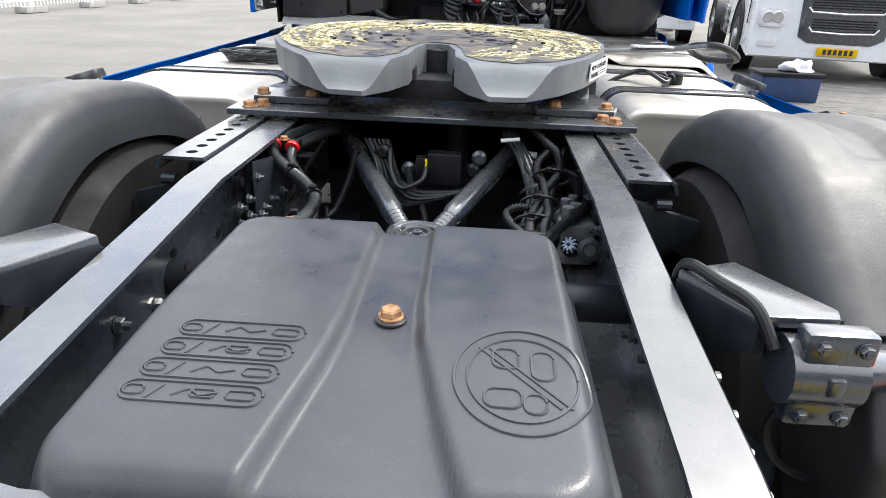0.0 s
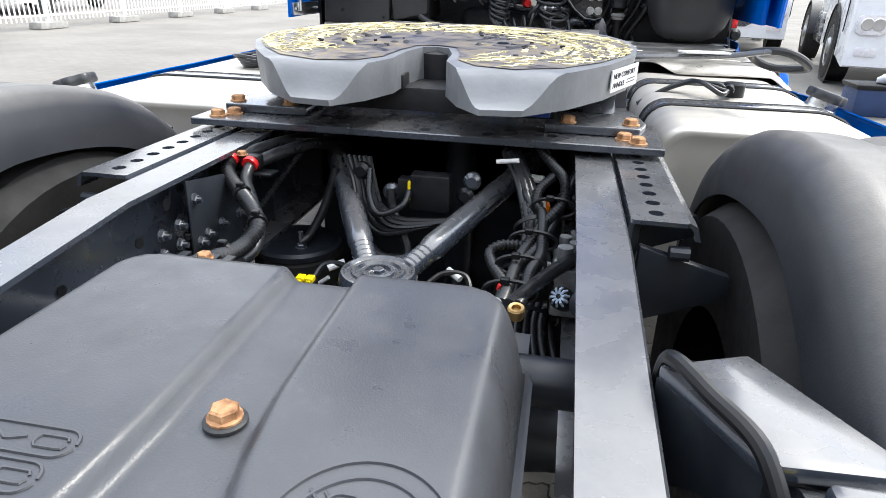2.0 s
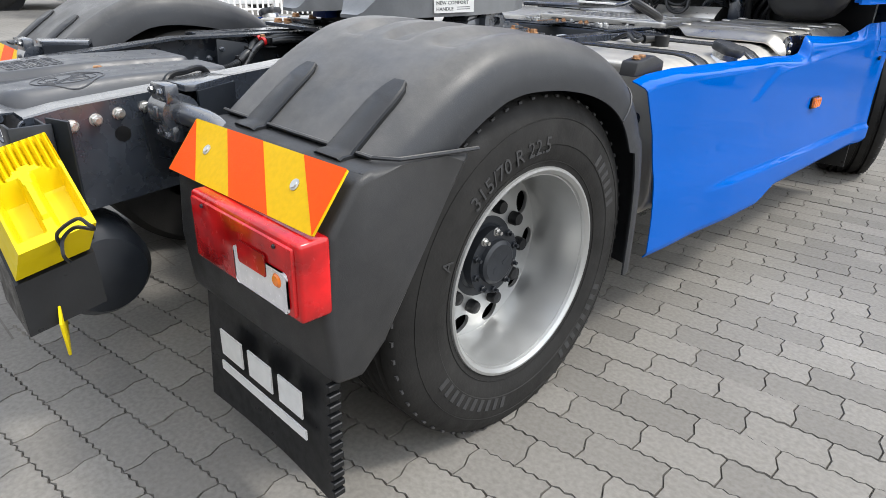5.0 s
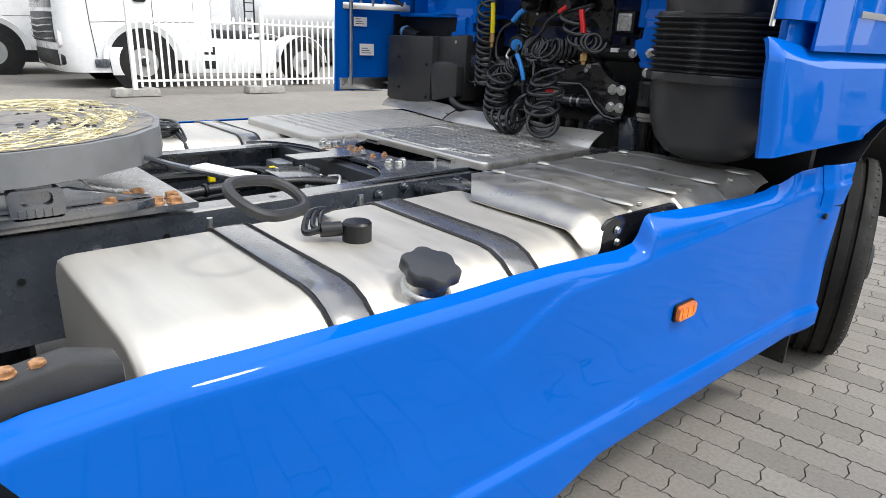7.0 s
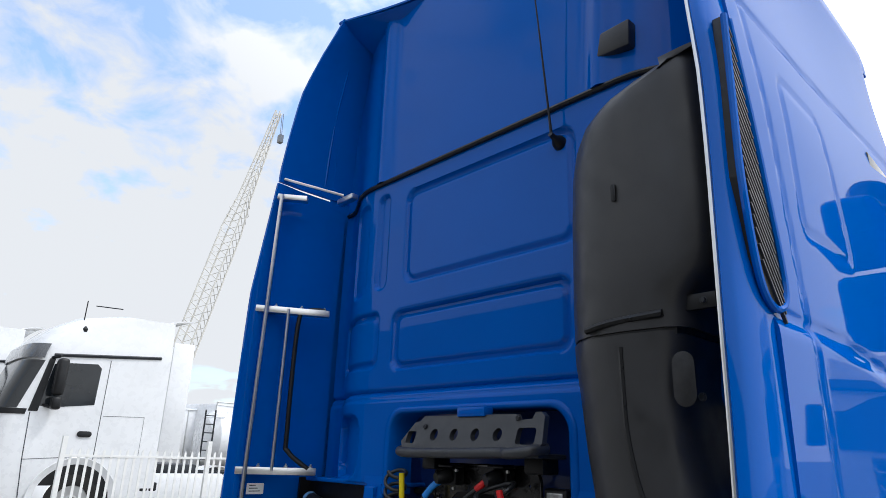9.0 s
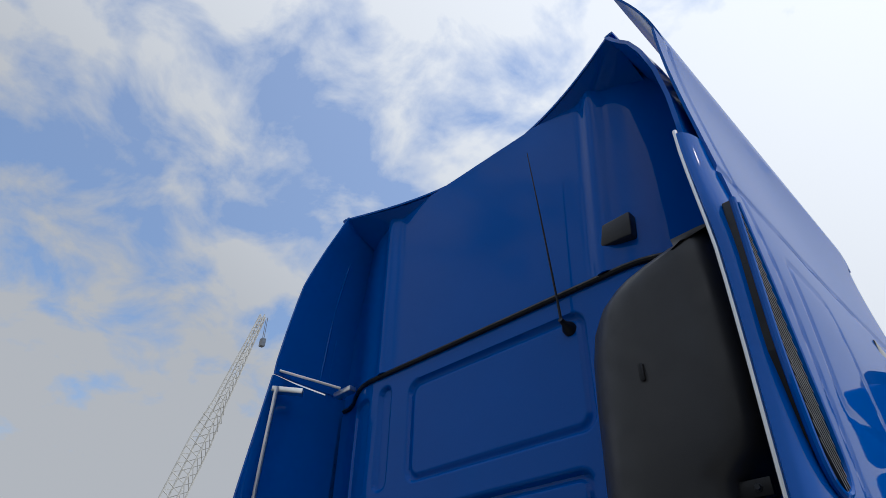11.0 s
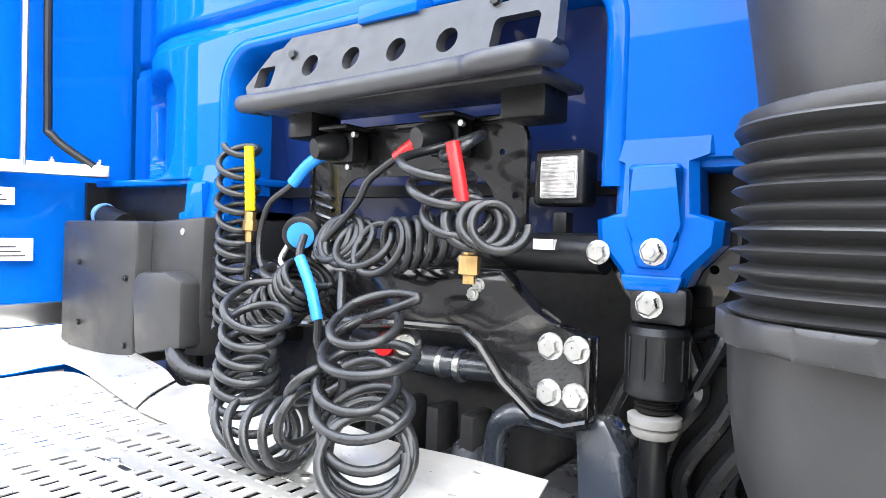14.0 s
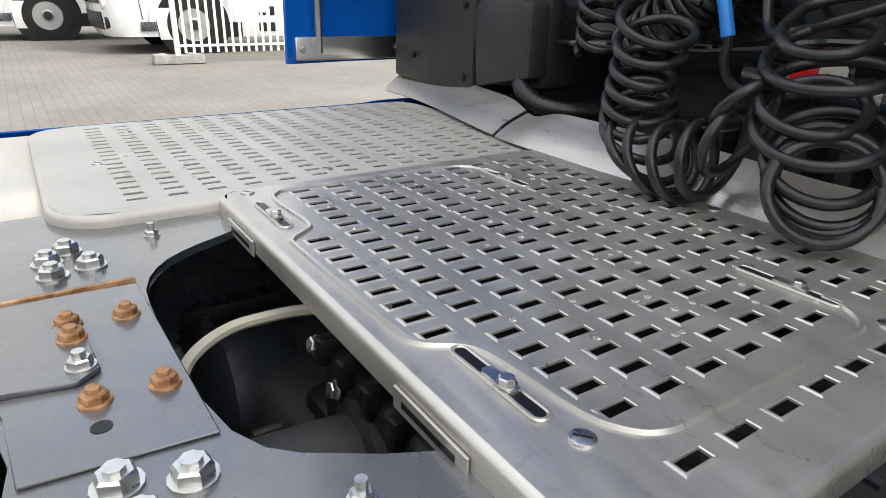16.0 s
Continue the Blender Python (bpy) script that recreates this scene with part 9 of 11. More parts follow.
bolt(wl, (0.442, 2.915, 1.34), (0, 0, -1), 0.01, ZINC)
shift(wl, -0.055, 0.085, 0.042)

# black cross frame with white-topped bolts
cf = thing("cab_cross_frame", (0.2, 2.95, 0.95), "glossy black pressed cross frame under the cab", "cross frame")
bm = bmesh.new()
prism(bm, [(-0.48, 1.305), (0.18, 1.318), (0.325, 1.322), (0.350, 1.300), (0.385, 1.255), (0.415, 1.238), (0.487, 1.228), (0.487, 1.095), (0.45, 1.082), (0.395, 1.090), (0.335, 1.135), (0.29, 1.190), (0.255, 1.213), (0.11, 1.208), (-0.10, 1.182), (-0.48, 1.165)], "y", 2.90, 2.94, 0.006)
part("beam", bm, BLACKGLOSS, cf)
bm = bmesh.new()
tube(bm, [(x, 2.896, z) for x, z in ((-0.48, 1.167), (-0.10, 1.184), (0.11, 1.21), (0.255, 1.215), (0.29, 1.192), (0.335, 1.137), (0.395, 1.092), (0.45, 1.084), (0.487, 1.097))], 0.008, 8)
part("edge_flange", bm, BLACKGLOSS, cf)
for x in (0.421, 0.465):
    for z in (1.207, 1.134):
        bolt(cf, (x, 2.90, z), (0, -1, 0), 0.0185, ZINC, label="large pale zinc bolt")
for x, z in ((0.283, 1.293), (0.272, 1.277)):
    bolt(cf, (x, 2.90, z), (0, -1, 0), 0.010, ZINC)
bolt(cf, (0.248, 2.905, 1.342), (0, -1, 0), 0.014, ZINC)
bm = bmesh.new()
prism(bm, [(0.44, 1.085), (0.50, 1.10), (0.53, 1.05), (0.545, 0.95), (0.55, 0.86), (0.55, 0.70), (0.47, 0.70), (0.475, 0.86), (0.474, 0.99)], "y", 2.93, 3.0, 0.012)
part("cast_arm", bm, FRAME, cf)
bm = bmesh.new()
cyl(bm, (0.31, 2.965, 1.352), (0.485, 2.950, 1.354), 0.033, seg=22)
part("cylinder", bm, BLACK, cf, "black cab tilt cylinder")
bm = bmesh.new()
box(bm, 0.375, 0.41, 2.915, 2.930, 1.358, 1.375)
part("white_label", bm, WHITE, cf)
bolt(cf, (0.487, 2.915, 1.358), (0, -1, 0), 0.016, ZINC)
# cab air springs with mount ears
for s in (-1, 1):
    sp = thing("cab_air_spring", (s * 0.58, 2.95, 0.9), "black cab air spring with a pale spring seat", "air spring", "cab air springs")
    bm = bmesh.new()
    lathe(bm, [(0.040, 1.100), (0.0455, 1.104), (0.0455, 1.112), (0.0440, 1.116), (0.0440, 1.188), (0.0455, 1.192), (0.040, 1.202), (0.02, 1.205)], (s * 0.583, 2.95, 0), (0, 0, 1), 32)
    can = part("can", bm, BLACK, sp)
    for k in range(10):
        a = 2 * math.pi * (k + 0.35) / 10
        bm = bmesh.new()
        obox(bm, Matrix.Translation((s * 0.583 + 0.0445 * math.cos(a), 2.95 + 0.0445 * math.sin(a), 1.158)) @ Matrix.Rotation(a, 4, "Z"), 0.004, 0.004, 0.058, 0.001, 1)
        part("can_rib", bm, BLACK, can)
    bm = bmesh.new()
    for k in range(4):
        lathe(bm, [(0.024, 1.098 - 0.008 * k), (0.030, 1.095 - 0.008 * k), (0.024, 1.091 - 0.008 * k)], (s * 0.583, 2.95, 0), (0, 0, 1), 20)
    part("boot", bm, RUBBER, sp)
    bm = bmesh.new()
    lathe(bm, [(0.030, 1.040), (0.034, 1.046), (0.034, 1.052), (0.030, 1.055), (0.038, 1.058), (0.039, 1.070), (0.030, 1.074)], (s * 0.583, 2.95, 0), (0, 0, 1), 22)
    part("spring_seat", bm, CONCRETE, sp)
    bm = bmesh.new()
    cyl(bm, (s * 0.583, 2.95, 1.045), (s * 0.583, 2.95, 0.72), 0.020, seg=14)
    part("rod", bm, BLACK, sp)
    bm = bmesh.new()
    box(bm, min(s * 0.545, s * 0.63), max(s * 0.545, s * 0.63), 2.925, 2.96, 1.205, 1.262, 0.012)
    ear = part("mount_ear", bm, BLACK, sp)
    bolt(ear, (s * 0.577, 2.924, 1.235), (0, -1, 0), 0.017, ZINC)
    shift(sp, s * -0.006, -0.02, 0.051)

# big dark box behind the far side of the cab
bx = thing("air_dryer_box", (-0.9, 2.9, 0.99), "black plastic air dryer housing with a stepped side cover", "equipment box")
bm = bmesh.new()
prism(bm, [(-1.10, 1.0), (-0.70, 0.985), (-0.685, 1.36), (-1.09, 1.355)], "y", 2.80, 3.15, 0.012)
part("body", bm, PLASTIC, bx)
bm = bmesh.new()
prism(bm, [(-0.70, 1.02), (-0.47, 1.035), (-0.455, 1.375), (-0.685, 1.36)], "y", 2.84, 3.18, 0.012)
part("side_body", bm, PLASTIC, bx)
bm = bmesh.new()
prism(bm, [(-0.67, 1.02), (-0.47, 1.06), (-0.47, 1.22), (-0.54, 1.24), (-0.66, 1.23), (-0.69, 1.20)], "y", 2.79, 2.86, 0.012)
part("side_cover", bm, PLASTIC, bx)
bm = bmesh.new()
cyl(bm, (-1.04, 2.90, 1.37), (-0.93, 2.90, 1.345), 0.035, seg=16)
part("neck", bm, BLACK, bx)
bm = bmesh.new()
lathe(bm, [(0.036, 0), (0.038, 0.01), (0.03, 0.03)], (-1.045, 2.90, 1.372), (-1, 0, 0.25), 16)
part("blue_cap", bm, mat("pale blue cap plastic", (0.12, 0.27, 0.48), 0.4), bx)
for x, z in ((-0.73, 1.21), (-0.73, 1.035), (-0.98, 1.24), (-0.98, 1.07)):
    bolt(bx, (x, 2.799, z), (0, -1, 0), 0.008, BLACK)
bm = bmesh.new()
corrugated(bm, [(-0.53, 2.83, 1.07), (-0.50, 2.80, 1.04), (-0.44, 2.80, 1.01), (-0.38, 2.84, 1.0), (-0.34, 2.9, 1.0)], 0.022, 0.007, 0.003, 12)
part("drain_hose", bm, HOSE, bx, angle=80)
shift(bx, -0.03, 0.045, 0.026)

# engine and gearbox in the dark behind
eng = thing("gearbox", (0, 2.7, 0.6), "dirty cast iron and aluminium gearbox and engine rear", "gearbox")
bm = bmesh.new()
box(bm, -0.30, 0.28, 2.05, 2.9, 0.50, 0.78, 0.05, 3)
box(bm, -0.34, 0.34, 3.05, 3.5, 0.60, 1.12, 0.06, 3)
for k in range(9):
    cyl(bm, (-0.25 + 0.06 * k, 3.05, 0.80 + 0.04 * (k % 4)), (-0.25 + 0.06 * k, 2.99, 0.80 + 0.04 * (k % 4)), 0.03 + 0.008 * (k % 3), seg=14)
part("casing", bm, NEAR_BLACK, eng)
bm = bmesh.new()
for k in range(7):
    box(bm, -0.28 + 0.08 * k, -0.25 + 0.08 * k, 2.98, 3.06, 0.84, 1.04, 0.006)
part("casting_rib", bm, NEAR_BLACK, eng)
bm = bmesh.new()
tube(bm, spline([(-0.05, 2.96, 1.150), (0.08, 2.965, 1.136), (0.18, 2.97, 1.134), (0.30, 2.99, 1.138)], 6), 0.028, 14)
pipe = part("coolant_pipe", bm, FRAME, eng)
for x in (0.13, 0.17):
    bm = bmesh.new()
    lathe(bm, [(0.030, -0.006), (0.0315, 0), (0.030, 0.006)], (x + 0.04, 2.97, 1.134), (1, 0, 0.0), 18)
    part("hose_clamp", bm, STEEL, pipe)
bm = bmesh.new()
tube(bm, spline([(0.20, 3.02, 0.96), (0.22, 2.98, 0.93), (0.23, 2.95, 0.86), (0.22, 2.95, 0.75)], 6), 0.035, 14)
part("exhaust_bend", bm, FRAME, eng)
bm = bmesh.new()
cyl(bm, (0.24, 2.94, 0.93), (0.44, 2.94, 0.90), 0.028, seg=14)
part("joint_bar", bm, FRAME, eng)
bm = bmesh.new()
lathe(bm, [(0.022, 0), (0.026, 0.012), (0.02, 0.04)], (0.06, 2.94, 1.162), (0.3, -1, 0), 14)
part("red_knob", bm, RED, eng)
bm = bmesh.new()
lathe(bm, [(0.03, 0), (0.03, 0.02), (0.02, 0.03)], (0.092, 2.95, 1.165), (0.6, -1, 0), 14)
part("metal_fitting", bm, ZINC, eng)
bm = bmesh.new()
tube(bm, spline([(-0.03, 1.95, 0.84), (-0.07, 1.979, 0.865), (-0.107, 2.031, 0.87), (-0.115, 2.084, 0.87), (-0.106, 2.143, 0.87), (-0.08, 2.25, 0.86)], 6), 0.008, 8)
part("cream_hose", bm, CREAM, eng, "cream plastic hose")
bm = bmesh.new()
lathe(bm, [(0.06, 0), (0.065, 0.02), (0.065, 0.14), (0.08, 0.145), (0.08, 0.17)], (0.12, 1.95, 0.80), (0.1, 1, 0), 24)
part("sleeve_housing", bm, NEAR_BLACK, eng)
bm = bmesh.new()
box(bm, 0.02, 0.26, 2.10, 2.26, 0.76, 0.90, 0.02, 3)
for k in range(4):
    box(bm, 0.03 + 0.055 * k, 0.05 + 0.055 * k, 2.09, 2.2, 0.88, 0.915, 0.006)
part("shift_unit", bm, BLACK, eng)
for x, z in ((0.03, 0.90), (0.08, 0.87), (0.10, 0.80), (0.24, 0.88)):
    bolt(eng, (x, 2.095, z), (0, -1, 0.3), 0.010, ZINC)
bm = bmesh.new()
box(bm, -0.40, 0.40, 1.20, 3.3, 0.30, 0.36)
part("sump_guard", bm, NEAR_BLACK, eng)
# cables lying in the frame bay between the rails
bay = thing("valve_cluster", (-0.05, 1.65, 0.75), "grey valve unit with yellow connectors between the rails", "valve unit")
bm = bmesh.new()
box(bm, -0.10, 0.10, 1.60, 1.74, 0.80, 0.885, 0.01)
lathe(bm, [(0.048, 0.84), (0.048, 0.885), (0.055, 0.888), (0.055, 0.896), (0.040, 0.904), (0.030, 0.902), (0.001, 0.900)], (-0.245, 1.79, 0), (0, 0, 1), 24)
box(bm, -0.33, -0.22, 1.66, 1.73, 0.84, 0.895, 0.01)
box(bm, -0.15, -0.02, 1.735, 1.80, 0.86, 0.91, 0.01)
part("body", bm, CASTING, bay)
for x, y, z in ((-0.165, 1.615, 0.885), (-0.005, 1.547, 0.875), (-0.22, 1.40, 0.87)):
    bm = bmesh.new()
    box(bm, x - 0.020, x, y - 0.012, y + 0.012, z - 0.02, z + 0.012, 0.004)
    part("yellow_connector", bm, YELLOW, bay)
bm = bmesh.new()
cyl(bm, (-0.065, 1.455, 0.890), (-0.040, 1.490, 0.888), 0.013, seg=12)
part("white_sleeve", bm, WHITE, bay)
for pts, r in (([(-0.33, 1.12, 0.86), (-0.30, 1.30, 0.865), (-0.24, 1.50, 0.87), (-0.19, 1.62, 0.88)], 0.012),
               ([(-0.30, 1.12, 0.82), (-0.20, 1.32, 0.83), (-0.08, 1.47, 0.86), (-0.07, 1.52, 0.88), (-0.02, 1.60, 0.87)], 0.013),
               ([(-0.20, 1.12, 0.80), (-0.12, 1.28, 0.82), (-0.10, 1.46, 0.84), (-0.14, 1.60, 0.87)], 0.007),
               ([(-0.05, 1.12, 0.80), (0.0, 1.30, 0.81), (0.10, 1.45, 0.83), (0.06, 1.62, 0.86)], 0.006),
               ([(0.22, 1.12, 0.84), (0.20, 1.32, 0.845), (0.22, 1.50, 0.85), (0.14, 1.70, 0.86)], 0.006),
               ([(-0.38, 1.15, 0.83), (-0.36, 1.35, 0.84), (-0.37, 1.55, 0.83), (-0.36, 1.70, 0.84)], 0.008)):
    bm = bmesh.new()
    tube(bm, spline(pts, 6), r, 8)
    part("cable", bm, BLACK, bay)
bm = bmesh.new()
corrugated(bm, [(0.10, 0.98, 0.885), (0.072, 1.14, 0.892), (0.056, 1.30, 0.896), (0.050, 1.43, 0.896), (0.085, 1.61, 0.892), (0.17, 1.76, 0.88)], 0.0165, 0.0065, 0.003, 12)
part("conduit", bm, HOSE, bay, angle=80)
for p in ((0.060, 1.265, 0.896), (0.050, 1.43, 0.896)):
    bm = bmesh.new()
    lathe(bm, [(0.0205, -0.005), (0.0225, 0), (0.0205, 0.005)], p, (-0.15, 1, 0), 16)
    part("cable_tie", bm, BLACK, bay)
bm = bmesh.new()
prism(bm, [(-0.12, 1.555), (0.02, 1.545), (0.07, 1.575), (0.10, 1.62), (0.07, 1.70), (-0.10, 1.71), (-0.14, 1.66), (-0.14, 1.59)], "z", 0.886, 0.90, 0.004, 2)
part("cover_plate", bm, FRAME, bay)
bm = bmesh.new()
prism(bm, [(-0.215, 1.60), (-0.12, 1.595), (-0.095, 1.64), (-0.11, 1.70), (-0.20, 1.71), (-0.23, 1.66)], "z", 0.845, 0.892, 0.006, 2)
for k in range(4):
    cyl(bm, (-0.20 + 0.03 * k, 1.60, 0.87), (-0.205 + 0.03 * k, 1.565, 0.872), 0.009, seg=10)
part("second_valve", bm, BLACK, bay)
for k in range(5):
    bm = bmesh.new()
    y0 = 1.57 + 0.03 * k
    tube(bm, spline([(-0.10 + 0.01 * k, y0, 0.88), (-0.16 - 0.01 * k, y0 - 0.05, 0.900 - 0.006 * k), (-0.26, y0 - 0.16, 0.885), (-0.33, 1.20 + 0.05 * k, 0.872 - 0.004 * k), (-0.36 + 0.012 * k, 0.98, 0.87)], 6), 0.0055 + 0.0012 * (k % 3), 8)
    part("cable", bm, HOSE, bay)
bm = bmesh.new()
tube(bm, spline([(0.09, 1.70, 0.90), (0.13, 1.72, 0.905), (0.16, 1.70, 0.89), (0.17, 1.66, 0.85)], 5), 0.006, 8)
part("steel_pipe", bm, ZINC, bay)
for x, y in ((-0.11, 1.60), (0.06, 1.60), (0.07, 1.68), (-0.10, 1.695)):
    bolt(bay, (x, y, 0.90), (0, 0, 1), 0.006, ZINC)
# plain near-black sheet under the bay between the rails
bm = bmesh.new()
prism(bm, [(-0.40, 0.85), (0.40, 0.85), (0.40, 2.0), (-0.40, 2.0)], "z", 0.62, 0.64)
solo("frame_tray", bm, NEAR_BLACK, (0, 1.4, 0.62), "near-black sheet between the rails", "tray")
# arm brackets of the skirt by the frame
bm = bmesh.new()
prism(bm, [(0.440, 1.81), (0.440, 2.02), (0.60, 1.99), (0.62, 1.95), (0.56, 1.90), (0.52, 1.89)], "z", 0.905, 0.932, 0.006)
bb = solo("frame_bracket", bm, FRAME, (0.5, 1.85, 0.905), "grey pressed arm beside the frame rail", "bracket")
bolt(bb, (0.50, 1.95, 0.932), (0, 0, 1), 0.014, FRAME, 0.01)
bm = bmesh.new()
lathe(bm, [(0.030, 0.0), (0.030, 0.022), (0.024, 0.028), (0.018, 0.028), (0.016, 0.040), (0.001, 0.042)], (0.437, 1.855, 0.905), (1, 0, 0), 24)
part("round_bush", bm, FRAME_DARK, bb)
for y, z in ((1.773, 0.925), (1.673, 0.910), (2.119, 0.925), (1.60, 0.88), (2.02, 0.86)):
    bolt(frame_thing, (0.437, y, z), (1, 0, 0), 0.014, FRAME, 0.012)
bm = bmesh.new()
prism(bm, circle(0.394, 1.333, 0.011, 14), "z", 0.9402, 0.9408)
part("bolt_hole", bm, BLACK, frame_thing)

# grey coolant elbow under the cross frame
bm = bmesh.new()
tube(bm, spline([(0.285, 2.97, 0.85), (0.29, 2.96, 0.97), (0.305, 2.95, 1.045), (0.345, 2.945, 1.075), (0.39, 2.96, 1.07), (0.43, 3.02, 1.05)], 6), 0.022, 12)
solo("coolant_pipe", bm, FRAME, (0.3, 2.98, 0.9), "grey bent coolant pipe below the cab cross frame", "pipe")

# gearbox casing seen through the gap in front of the joint plate
gb = thing("gearbox_casing", (-0.2, 2.2, 0.5), "black cast gearbox casing with ribs and bolts", "gearbox")
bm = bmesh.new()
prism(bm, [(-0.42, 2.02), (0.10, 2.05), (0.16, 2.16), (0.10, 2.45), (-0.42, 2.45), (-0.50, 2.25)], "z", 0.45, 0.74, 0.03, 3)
cas = part("casing", bm, NEAR_BLACK, gb)
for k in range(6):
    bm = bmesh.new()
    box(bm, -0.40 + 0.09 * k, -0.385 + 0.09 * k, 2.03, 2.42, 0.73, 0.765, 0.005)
    part("rib", bm, NEAR_BLACK, gb)
for x, y in ((-0.36, 2.06), (-0.25, 2.08), (-0.13, 2.09), (0.0, 2.10), (0.08, 2.16), (-0.42, 2.18)):
    bolt(cas, (x, y, 0.74), (0, 0, 1), 0.012, FRAME, 0.012)
bm = bmesh.new()
lathe(bm, [(0.10, -0.10), (0.11, -0.08), (0.11, 0.0), (0.09, 0.02), (0.05, 0.03)], (-0.20, 2.03, 0.70), (0, -1, 0.1), 28)
part("output_flange", bm, FRAME_DARK, gb)
bm = bmesh.new()
box(bm, -0.05, 0.10, 2.10, 2.26, 0.735, 0.80, 0.02)
part("shift_valve", bm, BLACK, gb)

# ---- yard: fence, trucks, crane ----
def white_truck(at, yaw, label, group, second=False):
    """A parked white tractor: cab with windows, grille, lamps, frame and wheels. Local +y is its nose."""
    tr = thing("parked_truck", (0, 0, 0), label, "truck", group)
    ORG[tr] = V(0, 0, 0)
    W = 1.2
    bm = bmesh.new()
    sec = []
    for y, z0, z1, f in ((-1.15, 0.55, 3.45, 0.96), (-1.05, 0.45, 3.62, 1.0), (0.2, 0.45, 3.68, 1.0), (0.75, 0.42, 3.45, 0.995), (1.02, 0.36, 2.95, 0.985), (1.18, 0.32, 1.75, 0.97), (1.22, 0.34, 1.1, 0.96)):
        ring_ = []
        for x, z in ((-1, z0), (-1, z0 + 0.3), (-1, (z0 + z1) / 2), (-0.985, z1 - 0.25), (-0.93, z1 - 0.05), (-0.8, z1), (0.8, z1), (0.93, z1 - 0.05), (0.985, z1 - 0.25), (1, (z0 + z1) / 2), (1, z0 + 0.3), (1, z0)):
            ring_.append(bm.verts.new((x * W * f, y, z)))
        sec.append(ring_)
    skin(bm, sec)
    part("cab_body", bm, WHITEPAINT, tr, angle=30)
    bm = bmesh.new()
    sheet(bm, lambda u, v: V((-0.98 + 1.96 * u) * W * 0.93, 1.215 - 0.20 * v + 0.03 * math.sin(math.pi * u), 1.80 + 0.95 * v), 12, 6, 0.02)
    part("windscreen", bm, GLASS, tr)
    bm = bmesh.new()
    sheet(bm, lambda u, v: V((-1 + 2 * u) * W * 0.97, 1.08 + 0.12 * (1 - v), 2.80 + 0.16 * v), 8, 3, 0.05)
    part("sun_visor", bm, BLACK, tr)
    for s in (-1, 1):
        bm = bmesh.new()
        prism(bm, [(-0.02, 2.05), (0.78, 2.0), (0.74, 2.35), (0.55, 2.68), (0.05, 2.70), (-0.02, 2.6)], "x", s * W * 0.99, s * (W + 0.008), 0.003, 1)
        part("side_window", bm, GLASS, tr)
        bm = bmesh.new()
        for pts in ([(0.92, 0.75), (0.92, 1.8), (0.72, 2.75), (-0.1, 2.80), (-0.12, 1.0), (-0.1, 0.75)],):
            tube(bm, [(s * (W + 0.003), y, z) for y, z in pts], 0.008, 5)
        tube(bm, [(s * (W + 0.003), -1.0, 2.92), (s * (W + 0.003), 0.7, 2.92)], 0.018, 5)
        part("door_gap", bm, BLACK, tr)
        bm = bmesh.new()
        box(bm, min(s * W, s * (W + 0.02)), max(s * W, s * (W + 0.02)), -0.04, 0.16, 1.58, 1.66, 0.01)
        part("door_handle", bm, BLACK, tr)
        bm = bmesh.new()
        box(bm, min(s * (W + 0.05), s * (W + 0.28)), max(s * (W + 0.05), s * (W + 0.28)), 0.86, 0.99, 1.85, 2.55, 0.04)
        box(bm, min(s * (W - 0.05), s * (W + 0.1)), max(s * (W - 0.05), s * (W + 0.1)), 0.88, 0.94, 2.45, 2.5)
        part("wing_mirror", bm, BLACK, tr)
        bm = bmesh.new()
        prism(bm, rrect(s * 0.93, 0.86, 0.36, 0.24, 0.06), "y", 1.17, 1.25, 0.012)
        hl = part("headlight", bm, CLEARLENS, tr)
        bm = bmesh.new()
        for k in range(2):
            lathe(bm, [(0.08, 0), (0.07, 0.01), (0.001, 0.012)], (s * (0.86 + 0.13 * k), 1.25, 0.87), (0, 1, 0), 18)
        part("reflector", bm, STEEL, hl)
        bm = bmesh.new()
        prism(bm, rrect(s * 0.93, 0.52, 0.26, 0.11, 0.03), "y", 1.19, 1.232, 0.006)
        part("fog_lamp", bm, CLEARLENS, tr)
        # arch over the front wheel
        bm = bmesh.new()
        sheet(bm, lambda u, v: V(s * (W - 0.10 + 0.12 * v), 0.02 + 0.60 * math.cos(math.pi * u), 0.50 + 0.60 * math.sin(math.pi * u)), 20, 2, 0.02)
        part("arch", bm, BLACK, tr)
        bm = bmesh.new()
        cyl(bm, (s * (W - 0.01), 0.02, 0.50), (s * (W + 0.004), 0.02, 0.50), 0.585, seg=40)
        part("wheel_well", bm, BLACK, tr)
        for y in (0.02, -3.5):
            bm = bmesh.new()
            lathe(bm, [(0.29, -0.27), (0.5, -0.27), (0.505, -0.05), (0.48, 0.0), (0.42, 0.014), (0.30, 0.006), (0.285, -0.01)], (s * (W + 0.008), y, 0.505), (s, 0, 0), 40, caps=False)
            tyre = part("tyre", bm, RUBBER, tr)
            bm = bmesh.new()
            lathe(bm, [(0.295, -0.005), (0.29, 0.005), (0.27, -0.03), (0.25, -0.06), (0.18, -0.05 if y > -1 else -0.11), (0.12, 0.0 if y > -1 else -0.10), (0.10, 0.03), (0.001, 0.035)], (s * (W + 0.008), y, 0.505), (s, 0, 0), 32)
            rm = part("rim", bm, RIM, tr)
            for k in range(10):
                a = 2 * math.pi * k / 10
                bm = bmesh.new()
